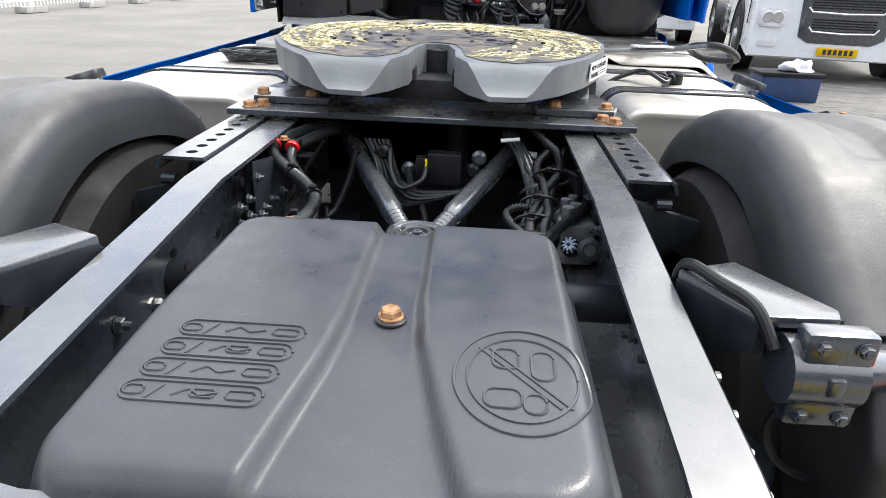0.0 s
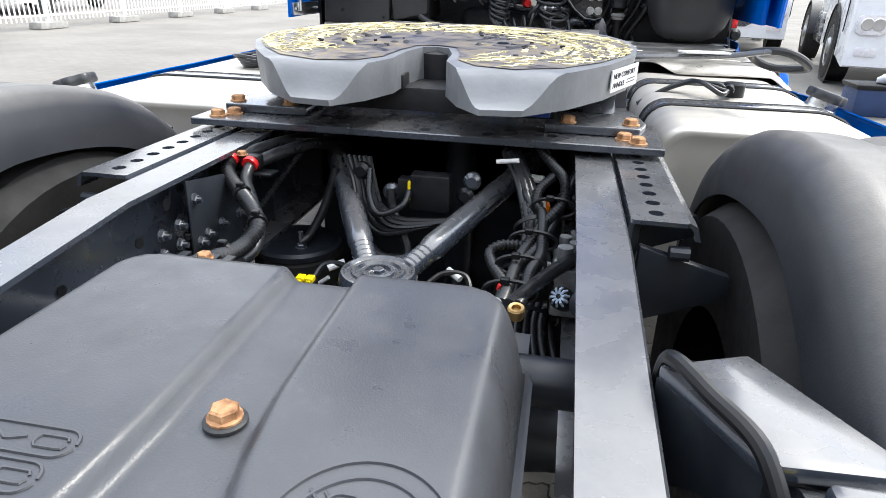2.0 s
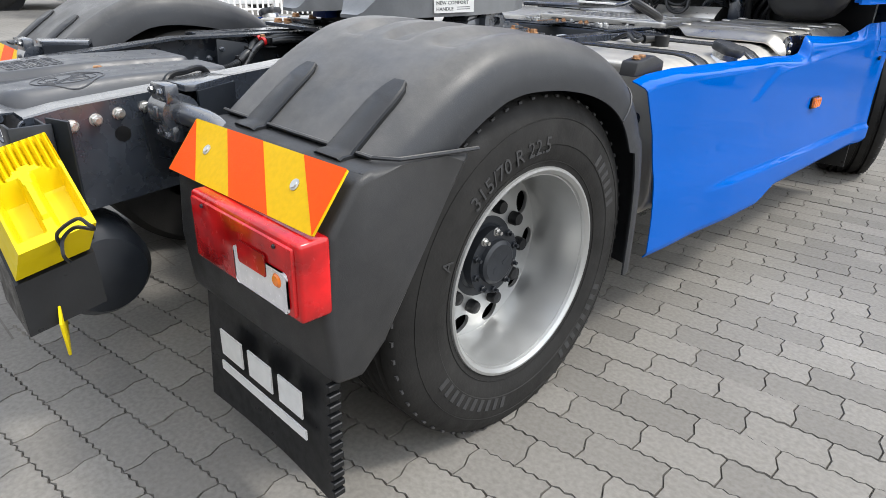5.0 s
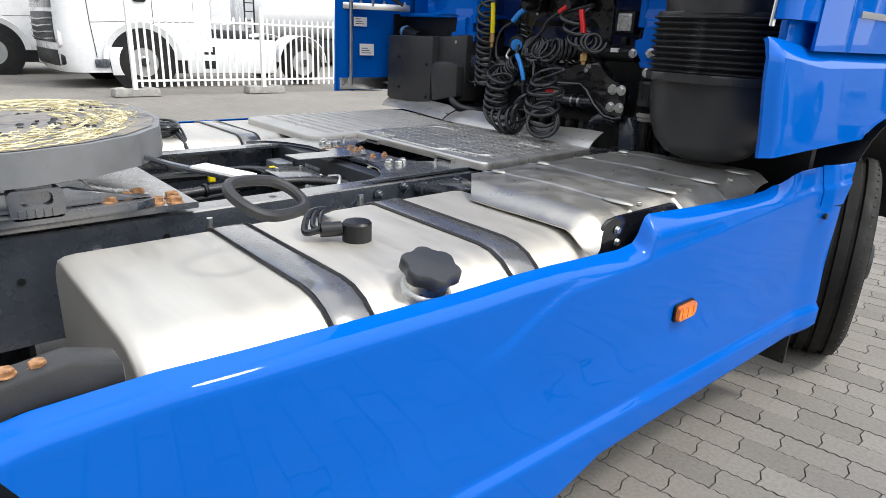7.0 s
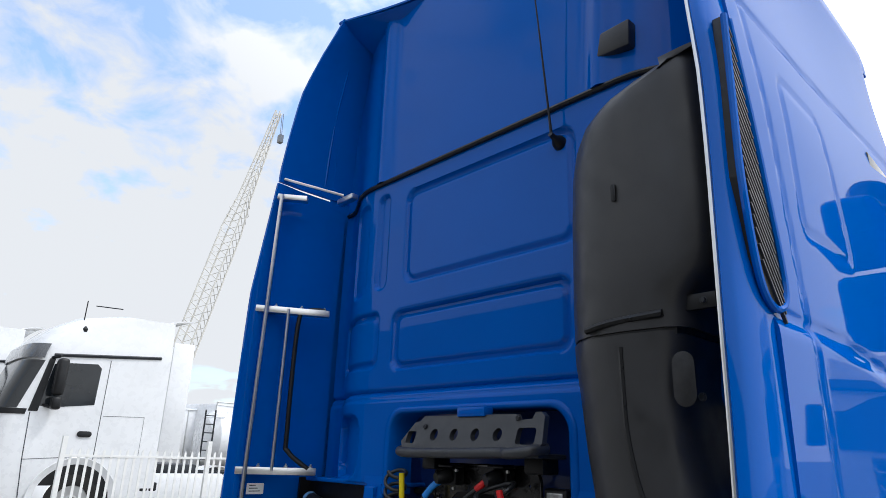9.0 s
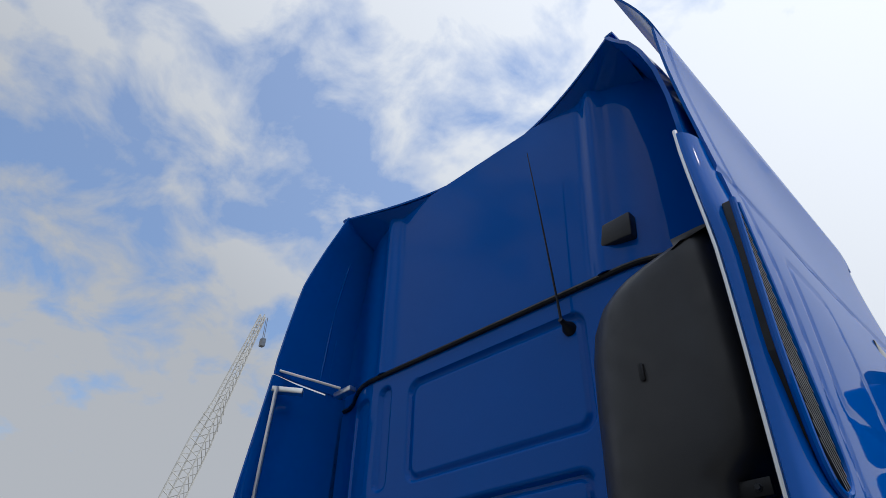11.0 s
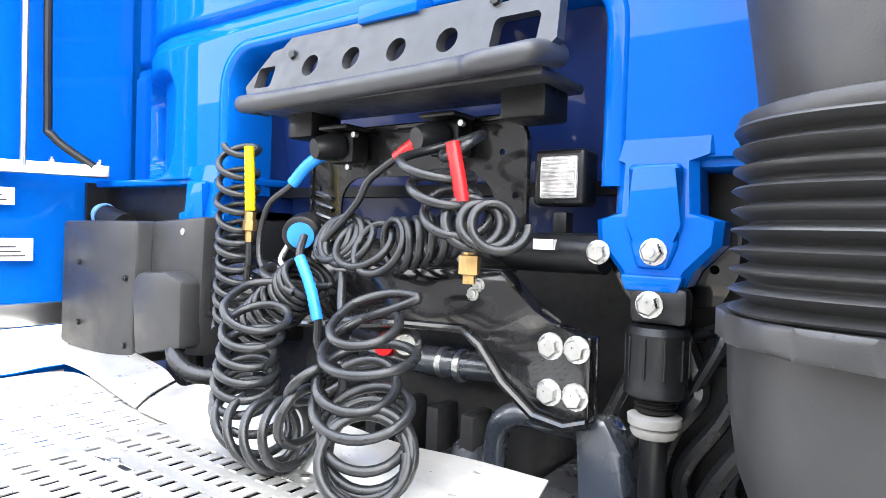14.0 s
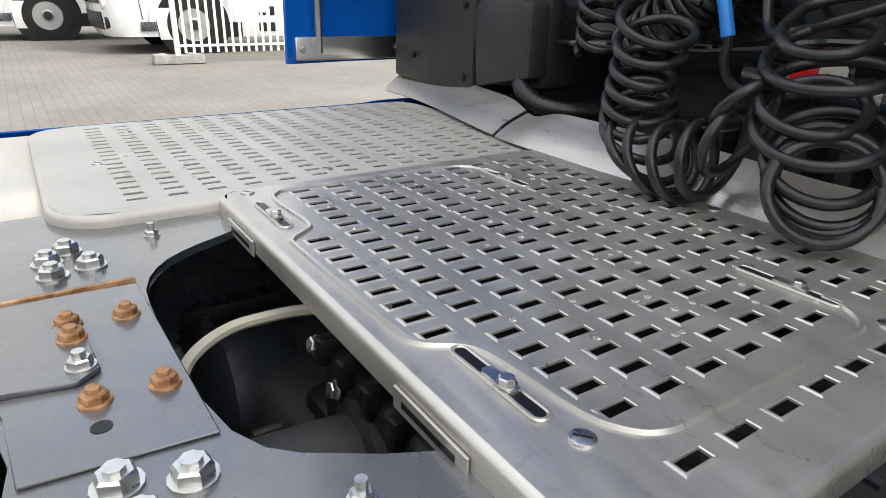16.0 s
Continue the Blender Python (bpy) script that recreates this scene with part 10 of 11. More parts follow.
                cyl(bm, (s * (W - 0.06), y + 0.215 * math.cos(a), 0.505 + 0.215 * math.sin(a)), (s * (W - 0.04), y + 0.215 * math.cos(a), 0.505 + 0.215 * math.sin(a)), 0.028, seg=10)
                part("hand_hole", bm, BLACK, rm)
    bm = bmesh.new()
    prism(bm, [(-0.62, 1.70), (0.62, 1.70), (0.55, 0.62), (0.40, 0.54), (-0.40, 0.54), (-0.55, 0.62)], "y", 1.20, 1.235, 0.01)
    gr_ = part("grille", bm, FRAME, tr, "grey slatted grille")
    for k in range(4):
        bm = bmesh.new()
        z = 0.70 + 0.26 * k
        w = 0.44 + 0.05 * k
        tube(bm, [(-w, 1.25, z + 0.06), (-w + 0.05, 1.262, z), (0, 1.275, z - 0.015), (w - 0.05, 1.262, z), (w, 1.25, z + 0.06)], 0.016, 6)
        part("chrome_bar", bm, STEEL, gr_)
        for j in range(4):
            bm = bmesh.new()
            box(bm, -w + 0.04, w - 0.04, 1.235, 1.245, z + 0.045 + 0.035 * j, z + 0.06 + 0.035 * j)
            part("slat", bm, BLACK, gr_)
    bm = bmesh.new()
    box(bm, -0.26, 0.26, 1.235, 1.25, 0.38, 0.49, 0.004)
    pl = part("number_plate", bm, FILM_Y, tr, "yellow number plate with dark bars")
    bm = bmesh.new()
    for k in range(6):
        box(bm, -0.20 + 0.068 * k, -0.155 + 0.068 * k, 1.25, 1.252, 0.40, 0.47)
    part("plate_bar", bm, INK, pl)
    for x in (-0.38, 0.38):
        bm = bmesh.new()
        box(bm, x - 0.04, x + 0.04, -5.0, -1.0, 0.72, 0.98)
        part("frame_rail", bm, FRAME_DARK, tr)
    bm = bmesh.new()
    box(bm, -1.15, 1.15, -2.6, -1.35, 0.40, 0.92, 0.06)
    part("side_box", bm, WHITEPAINT if second else FRAME, tr)
    for s in (-1, 1):
        for z in (0.50, 0.64, 0.78):
            bm = bmesh.new()
            box(bm, s * 1.155 - 0.01, s * 1.155 + 0.01, -1.75, -1.42, z - 0.04, z + 0.04, 0.01)
            part("box_vent", bm, BLACK, tr)
    for s in (-1, 1):
        bm = bmesh.new()
        sheet(bm, lambda u, v: V(s * (0.62 + 0.6 * v), -3.5 + 0.60 * math.cos(math.pi * u), 0.50 + 0.58 * math.sin(math.pi * u)), 16, 2, 0.02)
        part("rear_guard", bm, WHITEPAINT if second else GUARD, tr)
    bm = bmesh.new()
    box(bm, -1.22, 1.22, -1.75, -1.12, 0.9, 3.35, 0.1)
    part("cab_rear", bm, WHITEPAINT, tr)
    bm = bmesh.new()
    tube(bm, [(-0.85, -0.2, 3.9), (0.85, -0.2, 3.9)], 0.015, 6)
    for x in (-0.8, 0.0, 0.8):
        tube(bm, [(x, -0.2, 3.66), (x, -0.2, 4.02)], 0.012, 6)
    lathe(bm, [(0.03, 0), (0.06, 0.12), (0.02, 0.14)], (0.75, -0.2, 3.68), (0, 0, 1), 10)
    part("roof_antenna", bm, BLACK, tr)
    tr.matrix_basis = pose(at[0], at[1], 0, 0, 0, yaw)
    return tr


def high_roof_truck(at, yaw, label):
    """A parked white tractor with a high roof, dark visor and a stacked grille. Local +y is its nose."""
    tr = thing("parked_truck", (0, 0, 0), label, "truck", "parked trucks")
    ORG[tr] = V(0, 0, 0)
    W = 1.23
    NOSE = [(0.30, 1.46), (0.45, 1.56), (1.10, 1.60), (1.90, 1.57), (2.15, 1.53), (3.10, 1.22), (3.25, 1.20), (3.50, 1.12), (3.80, 0.82), (4.02, 0.45), (4.16, -0.2)]

    def plan(z, off=0.0):
        f = lerp(NOSE, z) + off
        w = (W - 0.10 * smooth(3.3, 4.15, z) - 0.03 * smooth(0.6, 0.3, z)) + off
        c = max(f - 0.50, -1.2)
        half = [(w, -1.47), (w, -0.9), (w, (c - 0.9) / 2), (w, c)] + [(w * math.cos(a) ** 0.42 if math.cos(a) > 1e-6 else 0.0, c + (f - c) * math.sin(a) ** 0.75) for a in [radians(d) for d in (14, 28, 42, 56, 70, 82, 90)]]
        return half + [(-x, y) for x, y in half[-2::-1]]

    def band(name, z0, z1, material, off, part_=(0, 21), label_="", thick=0.02):
        bm = bmesh.new()
        rows = []
        for k in range(5):
            z = z0 + (z1 - z0) * k / 4
            rows.append([bm.verts.new((x, y, z)) for x, y in plan(z, off)[part_[0]:part_[1]]])
        skin(bm, rows, closed=False)
        bmesh.ops.recalc_face_normals(bm, faces=bm.faces)
        bmesh.ops.solidify(bm, geom=list(bm.faces), thickness=thick)
        return part(name, bm, material, tr, label_, angle=40)

    bm = bmesh.new()
    skin(bm, [[bm.verts.new((x, y, z)) for x, y in plan(z)] for z in (0.30, 0.45, 0.8, 1.10, 1.5, 1.90, 2.15, 2.6, 3.10, 3.25, 3.50, 3.80, 4.02, 4.16)])
    part("cab_body", bm, WHITEPAINT, tr, angle=32)
    band("windscreen", 2.17, 3.08, GLASS, 0.012, (4, 17), "dark windscreen")
    band("screen_surround", 2.06, 2.16, BLACK, 0.014, (3, 18))
    band("sun_visor", 3.12, 3.40, FRAME, 0.05, (4, 17), "dark grey sun visor")
    band("upper_grille", 1.50, 1.86, FRAME, 0.016, (7, 14), "grey grille with a centre emblem")
    g2 = band("lower_grille", 0.86, 1.42, FRAME_DARK, 0.016, (7, 14), "dark stacked grille")
    band("bumper_intake", 0.42, 0.72, BLACK, 0.012, (7, 14))
    for k in range(4):
        bm = bmesh.new()
        z = 0.94 + 0.125 * k
        p = [(x, y) for x, y in plan(z, 0.022)[7:14]]
        tube(bm, [(x, y, z - 0.05 * (1 - abs(x) / W)) for x, y in p], 0.022, 6)
        part("grille_bar", bm, FRAME, g2)
    for s in (-1, 1):
        bm = bmesh.new()
        prism(bm, rrect(s * 0.98, 0.93, 0.26, 0.34, 0.09), "y", 1.36, 1.50, 0.02)
        hl = part("headlight", bm, CLEARLENS, tr)
        bm = bmesh.new()
        lathe(bm, [(0.08, 0), (0.07, 0.01), (0.001, 0.012)], (s * 0.96, 1.50, 0.90), (0, 1, 0), 16)
        part("reflector", bm, STEEL, hl)
        bm = bmesh.new()
        prism(bm, rrect(s * 0.98, 0.54, 0.24, 0.20, 0.05), "y", 1.36, 1.475, 0.01)
        part("fog_lamp", bm, BLACK, tr)
        bm = bmesh.new()
        prism(bm, [(-0.10, 2.30), (0.55, 2.22), (0.86, 2.22), (0.74, 3.02), (0.62, 3.06), (-0.03, 3.10), (-0.11, 3.02)], "x", s * (W - 0.004), s * (W + 0.008), 0.004, 1)
        part("side_window", bm, GLASS, tr)
        bm = bmesh.new()
        prism(bm, [(0.86, 2.12), (1.02, 2.12), (0.84, 3.12), (0.74, 3.12)], "x", s * (W - 0.004), s * (W + 0.010), 0.003, 1)
        part("pillar_trim", bm, BLACK, tr)
        bm = bmesh.new()
        tube(bm, [(s * (W + 0.002), y, z) for y, z in ((0.98, 2.1), (0.94, 1.25), (0.88, 0.6))], 0.010, 5)
        tube(bm, [(s * (W + 0.002), y, z) for y, z in ((-0.26, 1.25), (-0.26, 3.2))], 0.007, 5)
        tube(bm, [(s * (W + 0.002), y, z) for y, z in ((-0.30, 1.30), (-1.1, 1.34), (-1.1, 2.12), (-0.30, 2.10))], 0.005, 5)
        tube(bm, [(s * (W + 0.002), y, z) for y, z in ((0.94, 1.26), (0.3, 1.30), (-0.26, 1.28))], 0.006, 5)
        part("panel_gap", bm, FRAME, tr)
        bm = bmesh.new()
        tube(bm, [(s * (W + 0.012), 0.78, 3.19), (s * (W + 0.010), -0.3, 3.28), (s * (W - 0.002), -1.25, 3.36)], 0.034, 6)
        part("roof_gutter", bm, FRAME_DARK, tr)
        bm = bmesh.new()
        prism(bm, rrect(-0.02, 1.74, 0.26, 0.11, 0.05), "x", s * (W - 0.004), s * (W + 0.03), 0.008)
        part("door_handle", bm, BLACK, tr)
        bm = bmesh.new()
        box(bm, min(s * (W + 0.10), s * (W + 0.34)), max(s * (W + 0.10), s * (W + 0.34)), 0.55, 0.74, 2.42, 3.12, 0.06, 3)
        box(bm, min(s * (W + 0.10), s * (W + 0.32)), max(s * (W + 0.10), s * (W + 0.32)), 0.55, 0.72, 2.16, 2.40, 0.05, 3)
        tube(bm, [(s * (W - 0.02), 0.80, 3.14), (s * (W + 0.16), 0.68, 3.17)], 0.03, 6)
        tube(bm, [(s * (W - 0.02), 0.80, 2.25), (s * (W + 0.16), 0.68, 2.20)], 0.03, 6)
        part("wing_mirror", bm, BLACK, tr)
        bm = bmesh.new()
        box(bm, min(s * (W - 0.06), s * W), max(s * (W - 0.06), s * W), -1.95, -1.48, 1.30, 3.75, 0.03)
        part("side_fairing", bm, WHITEPAINT, tr)
        bm = bmesh.new()
        prism(bm, [(0.30, 0.25), (0.62, 0.25), (0.66, 0.62), (0.60, 0.98), (-0.60, 0.98)][0:3] + [(0.62, 0.80), (0.32, 0.80)], "x", s * (W - 0.004), s * (W + 0.012), 0.004)
        st = part("step_panel", bm, WHITEPAINT, tr)
        bm = bmesh.new()
        prism(bm, rrect(0.80, 0.48, 0.26, 0.16, 0.02), "x", s * (W - 0.004), s * (W + 0.012), 0.003)
        part("step_recess", bm, FRAME, tr)
        bm = bmesh.new()
        cyl(bm, (s * (W - 0.01), 0.0, 0.52), (s * (W + 0.006), 0.0, 0.52), 0.66, seg=44)
        box(bm, min(s * (W - 0.02), s * (W + 0.004)), max(s * (W - 0.02), s * (W + 0.004)), -0.90, 0.60, 0.28, 0.55)
        part("wheel_well", bm, BLACK, tr)
        bm = bmesh.new()
        sheet(bm, lambda u, v: V(s * (W + 0.05 * v), 0.0 + (0.66 + 0.12 * v) * math.cos(math.pi * (0.02 + 0.96 * u)), 0.52 + (0.66 + 0.12 * v) * math.sin(math.pi * (0.02 + 0.96 * u))), 24, 2, 0.03)
        part("arch_flare", bm, WHITEPAINT, tr)
        for y in (0.0, -3.72):
            bm = bmesh.new()
            lathe(bm, [(0.29, -0.27), (0.5, -0.27), (0.505, -0.05), (0.48, 0.0), (0.42, 0.014), (0.30, 0.006), (0.285, -0.01)], (s * (W + 0.012), y, 0.505), (s, 0, 0), 40, caps=False)
            part("tyre", bm, RUBBER, tr)
            bm = bmesh.new()
            lathe(bm, [(0.295, -0.005), (0.29, 0.005), (0.27, -0.03), (0.25, -0.06), (0.18, -0.05 if y > -1 else -0.11), (0.12, 0.0 if y > -1 else -0.10), (0.10, 0.03), (0.001, 0.035)], (s * (W + 0.012), y, 0.505), (s, 0, 0), 32)
            rm = part("rim", bm, RIM, tr)
            for k in range(10):
                a = 2 * math.pi * k / 10
                bm = bmesh.new()
                cyl(bm, (s * (W - 0.06), y + 0.215 * math.cos(a), 0.505 + 0.215 * math.sin(a)), (s * (W - 0.025), y + 0.215 * math.cos(a), 0.505 + 0.215 * math.sin(a)), 0.030, seg=10)
                part("hand_hole", bm, BLACK, rm)
            bm = bmesh.new()
            lathe(bm, [(0.09, 0.03), (0.085, 0.06), (0.001, 0.065)], (s * (W + 0.012), y, 0.505), (s, 0, 0), 20)
            part("hub", bm, FRAME_DARK, rm)
        bm = bmesh.new()
        box(bm, min(s * 1.08, s * (W - 0.01)), max(s * 1.08, s * (W - 0.01)), -3.02, -0.86, 0.26, 1.02, 0.05)
        sk_ = part("side_skirt", bm, WHITEPAINT, tr)
        for z in (0.46, 0.76):
            for y in (-1.32, -1.50):
                bm = bmesh.new()
                prism(bm, rrect(y, z, 0.15, 0.17, 0.03), "x", s * (W - 0.014), s * (W - 0.003), 0.002)
                part("vent", bm, BLACK, sk_)
        bm = bmesh.new()
        sheet(bm, lambda u, v: V(s * (0.62 + 0.62 * v), -3.72 + 0.64 * math.cos(math.pi * u), 0.52 + 0.62 * math.sin(math.pi * u)), 16, 2, 0.02)
        part("rear_guard", bm, WHITEPAINT, tr)
        bm = bmesh.new()
        box(bm, s * 0.38 - 0.04, s * 0.38 + 0.04, -5.2, -1.0, 0.78, 1.04)
        part("frame_rail", bm, FRAME_DARK, tr)
        bm = bmesh.new()
        tube(bm, spline([(s * (W - 0.1), -0.95, 1.13), (s * (W - 0.1), -1.15, 1.16), (s * (W - 0.1), -1.28, 1.05)], 5), 0.035, 8)
        part("yellow_hose", bm, YELLOW, tr)
    bm = bmesh.new()
    box(bm, -0.9, 0.9, -2.5, -1.5, 0.95, 1.20, 0.03)
    part("deck_box", bm, FRAME_DARK, tr)
    bm = bmesh.new()
    sheet(bm, lambda u, v: V(-1.05 + 2.1 * u, -1.90 + 0.75 * v, 4.34 - 0.22 * v ** 2 - 0.05 * (2 * u - 1) ** 2), 10, 6, 0.03)
    part("roof_spoiler", bm, WHITEPAINT, tr)
    bm = bmesh.new()
    tube(bm, [(-1.05, 0.35, 3.98), (-1.05, 0.35, 4.38)], 0.012, 5)
    tube(bm, [(-1.05, 0.18, 4.30), (-1.05, -0.35, 4.32)], 0.012, 5)
    lathe(bm, [(0.05, 0), (0.06, 0.06), (0.02, 0.12)], (-1.14, 0.32, 3.72), (0, 0, 1), 10)
    part("roof_aerial", bm, BLACK, tr)
    tr.matrix_basis = pose(at[0], at[1], 0, 0, 0, yaw) @ Matrix.Diagonal((1.04, 1.04, 1.04, 1))
    return tr


far = high_roof_truck((-14.25, 5.01), 180, "white high-roofed tractor unit behind the pale fence")
copy_thing(far, pose(-18.2, 2.75, 0, 0, 0, 181))
near = white_truck((5.35, 9.6), 168, "white parked tractor unit with a grey slatted grille", "parked trucks")
copy_thing(near, pose(3.6, 14.6, 0, 0, 0, 170))
copy_thing(far, pose(-16.5, 16.5, 0, 0, 0, 195))

# fence of white pales on concrete feet
for sec_i in range(8):
    y0 = 4.30 + 2.66 * sec_i
    fn = thing("fence_panel", (-11.3, y0 + 1.3, 0.0), "white steel pale fence panel on concrete feet", "fence", "fence panels")
    for z in (0.28, 1.42):
        bm = bmesh.new()
        box(bm, -11.32, -11.28, y0, y0 + 2.6, z - 0.02, z + 0.02)
        part("rail", bm, FENCE, fn)
    bm = bmesh.new()
    box(bm, -11.34, -11.26, y0 - 0.04, y0 + 0.04, 0.1, 1.75)
    part("post", bm, FENCE, fn)
    for k in range(1, 19):
        bm = bmesh.new()
        y = y0 + 2.6 * k / 19
        prism(bm, [(y - 0.022, 0.16), (y + 0.022, 0.16), (y + 0.022, 1.50), (y, 1.55), (y - 0.022, 1.50)], "x", -11.306, -11.294)
        part("pale", bm, FENCE, fn)
    bm = bmesh.new()
    prism(bm, [(y0 - 0.42, 0.0), (y0 + 0.42, 0.0), (y0 + 0.40, 0.14), (y0 + 0.2, 0.16), (y0 + 0.15, 0.12), (y0 - 0.15, 0.12), (y0 - 0.2, 0.16), (y0 - 0.40, 0.14)], "x", -11.45, -11.13, 0.01)
    part("foot", bm, CONCRETE, fn, "concrete fence foot")

# another tractor's rear wheel and guard, parked across, seen past the cab
ot = thing("crossing_truck", (2.2, 9.4, 0.0), "rear of another tractor with a black guard and silver rim", "truck")
wheel_parts(ot, 0, 0, 0, 1, 0.5, 0.29, 0.28, 0.12)
turn = Matrix.Translation((2.0, 9.3, 0.50)) @ Matrix.Rotation(radians(-97), 4, "Z")
for ch in [c for c in ot.children]:
    ch.matrix_basis = Matrix.Translation((-2.2, -9.4, 0.0)) @ turn @ Matrix.Translation(ORG[ot]) @ ch.matrix_basis
bm = bmesh.new()
sheet(bm, lambda u, v: V(2.0 - 0.62 * math.cos(math.pi * u * 0.95), 9.25 + 0.6 * v, 0.50 + 0.60 * math.sin(math.pi * u * 0.95)), 20, 3, 0.03)
box(bm, 2.55, 2.62, 9.25, 9.85, 0.25, 0.95, 0.02)
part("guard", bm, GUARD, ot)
bm = bmesh.new()
box(bm, 2.62, 2.70, 9.28, 9.40, 0.72, 0.90, 0.01)
part("lamp", bm, REDLENS, ot)
bm = bmesh.new()
box(bm, -1.0, 2.6, 9.7, 9.9, 0.75, 1.0, 0.01)
part("frame", bm, FRAME_DARK, ot)
bm = bmesh.new()
lathe(bm, [(0.05, -0.2), (0.09, -0.15), (0.09, 0.15), (0.05, 0.2)], (2.72, 9.6, 0.62), (0, 1, 0), 16)
part("air_tank", bm, FRAME_DARK, ot)

# battery box with a rag on it, standing by the trucks
bb = thing("tool_box", (3.75, 6.9, 0.0), "dark blue plastic tool box on the paving", "tool box")
bm = bmesh.new()
box(bm, 3.45, 4.15, 6.7, 7.1, 0.0, 0.30, 0.02)
part("body", bm, NAVY, bb)
bm = bmesh.new()
box(bm, 3.43, 4.17, 6.68, 7.12, 0.29, 0.34, 0.012)
part("lid", bm, BLACK, bb)
bm = bmesh.new()
bmesh.ops.create_icosphere(bm, subdivisions=3, radius=0.17)
for v in bm.verts:
    n = noise.noise(v.co * 9)
    v.co = V(3.92 + v.co.x * (1.2 + 0.5 * n), 6.88 + v.co.y * (0.8 + 0.4 * n), 0.34 + max(v.co.z, -0.02) * (0.6 + 0.6 * n) + 0.02)
solo("rag", bm, CLOTH, (3.92, 6.88, 0.34), "crumpled white rag on a tool box lid", "rag", angle=60)

# lattice crane boom far off
cr = thing("crane_boom", (-58, 46, 0), "pale lattice crane boom far beyond the yard", "crane")
b0, b1 = V(-50.0, 18.9, 0), V(-50.0, 26.6, 33.4)
ax = (b1 - b0).normalized()
u_, v_, _ = basis(ax)
L = (b1 - b0).length
bm = bmesh.new()


def chord(k, c):
    w = 1.25 * (1 - 0.45 * smooth(0.66, 0.71, k)) * (1 - 0.55 * smooth(0.72, 1.0, k)) * smooth(-0.02, 0.06, k) + 0.12
    return b0 + ax * L * k + (u_ * (1 if c in (0, 1) else -1) + v_ * (1 if c in (0, 3) else -1)) * w * 0.5


for c in range(4):
    tube(bm, [chord(k / 10, c) for k in range(11)], 0.075, 5)
for k in range(44):
    for c in range(4):
        cyl(bm, chord(k / 44, c), chord((k + 1) / 44, (c + 1) % 4), 0.034, seg=4)
part("lattice", bm, CRANE, cr)
bm = bmesh.new()
for d in (0, 0.3):
    cyl(bm, b1 + V(0.2 + d, 0.3, -0.3), b1 + V(0.2 + d, 0.35, -2.6), 0.03, seg=4)
box(bm, b1.x + 0.1, b1.x + 0.6, b1.y + 0.15, b1.y + 0.55, b1.z - 3.4, b1.z - 2.6)
part("hook_block", bm, FRAME, cr)

# trailers and vans beyond the fence
for k, (x, y, yaw, L_, H_, W_) in enumerate(((-24, 14.5, 20, 7.0, 3.2, 2.5), (-27, 20.5, 12, 9.0, 3.7, 2.5), (-23.5, 9.4, 5, 5.0, 3.0, 2.2), (-30, 8, 8, 9, 3.5, 2.5), (-33, 30, 80, 11, 3.9, 2.5), (-28, 38, 70, 10, 3.6, 2.5))):
    v = thing("parked_trailer", (0, 0, 0), "white box trailer parked beyond the fence", "trailer", "parked trailers")
    ORG[v] = V(0, 0, 0)
    bm = bmesh.new()
    box(bm, -W_ / 2, W_ / 2, -L_ / 2, L_ / 2, 0.9, H_, 0.05)
    part("box_body", bm, WHITEPAINT, v)
    for sx in (-1, 1):
        bm = bmesh.new()
        tube(bm, [(sx * (W_ / 2 + 0.01), -L_ / 2, H_ - 0.03), (sx * (W_ / 2 + 0.01), L_ / 2, H_ - 0.03)], 0.04, 5)
        for q in range(6):
            yy = -L_ / 2 + L_ * q / 5
            tube(bm, [(sx * (W_ / 2 + 0.005), yy, 0.95), (sx * (W_ / 2 + 0.005), yy, H_ - 0.05)], 0.025, 5)
        part("edge_profile", bm, STEEL, v)
    for yy in (-L_ / 2 + 0.8, -L_ / 2 + 2.0, L_ / 2 - 1.2):
        bm = bmesh.new()
        cyl(bm, (-W_ / 2 + 0.05, yy, 0.5), (W_ / 2 - 0.05, yy, 0.5), 0.5, seg=24)
        part("wheel_pair", bm, RUBBER, v)
    bm = bmesh.new()
    box(bm, -0.5, 0.5, -L_ / 2 + 0.2, L_ / 2 - 0.2, 0.7, 0.9)
    part("chassis", bm, FRAME_DARK, v)
    v.matrix_basis = pose(x, y, 0, 0, 0, yaw)
tn = thing("tank_trailer", (-20.8, 13.4, 0.0), "white tank trailer with a dark ladder, beyond the fence", "trailer")
bm = bmesh.new()
lathe(bm, [(0.25, -2.55), (0.75, -2.50), (0.98, -2.25), (0.98, 2.25), (0.75, 2.50), (0.25, 2.55)], (-20.8, 13.4, 1.90), (0, 1, 0), 32)
part("tank", bm, WHITEPAINT, tn, angle=40)
bm = bmesh.new()
for dx in (-0.17, 0.17):
    tube(bm, [(-19.75, 10.62 + dx, 0.55), (-19.75, 10.62 + dx, 2.85)], 0.03, 6)
for k in range(8):
    tube(bm, [(-19.75, 10.45, 0.70 + 0.28 * k), (-19.75, 10.79, 0.70 + 0.28 * k)], 0.02, 5)
part("ladder", bm, FRAME_DARK, tn)
bm = bmesh.new()
tube(bm, [(-20.1, 10.95, 2.85), (-20.1, 10.95, 3.15), (-20.1, 13.6, 3.15), (-20.1, 13.6, 2.85)], 0.025, 6)
tube(bm, [(-20.1, 10.6, 2.62), (-20.1, 11.3, 2.66)], 0.03, 6)
part("hand_rail", bm, STEEL, tn)
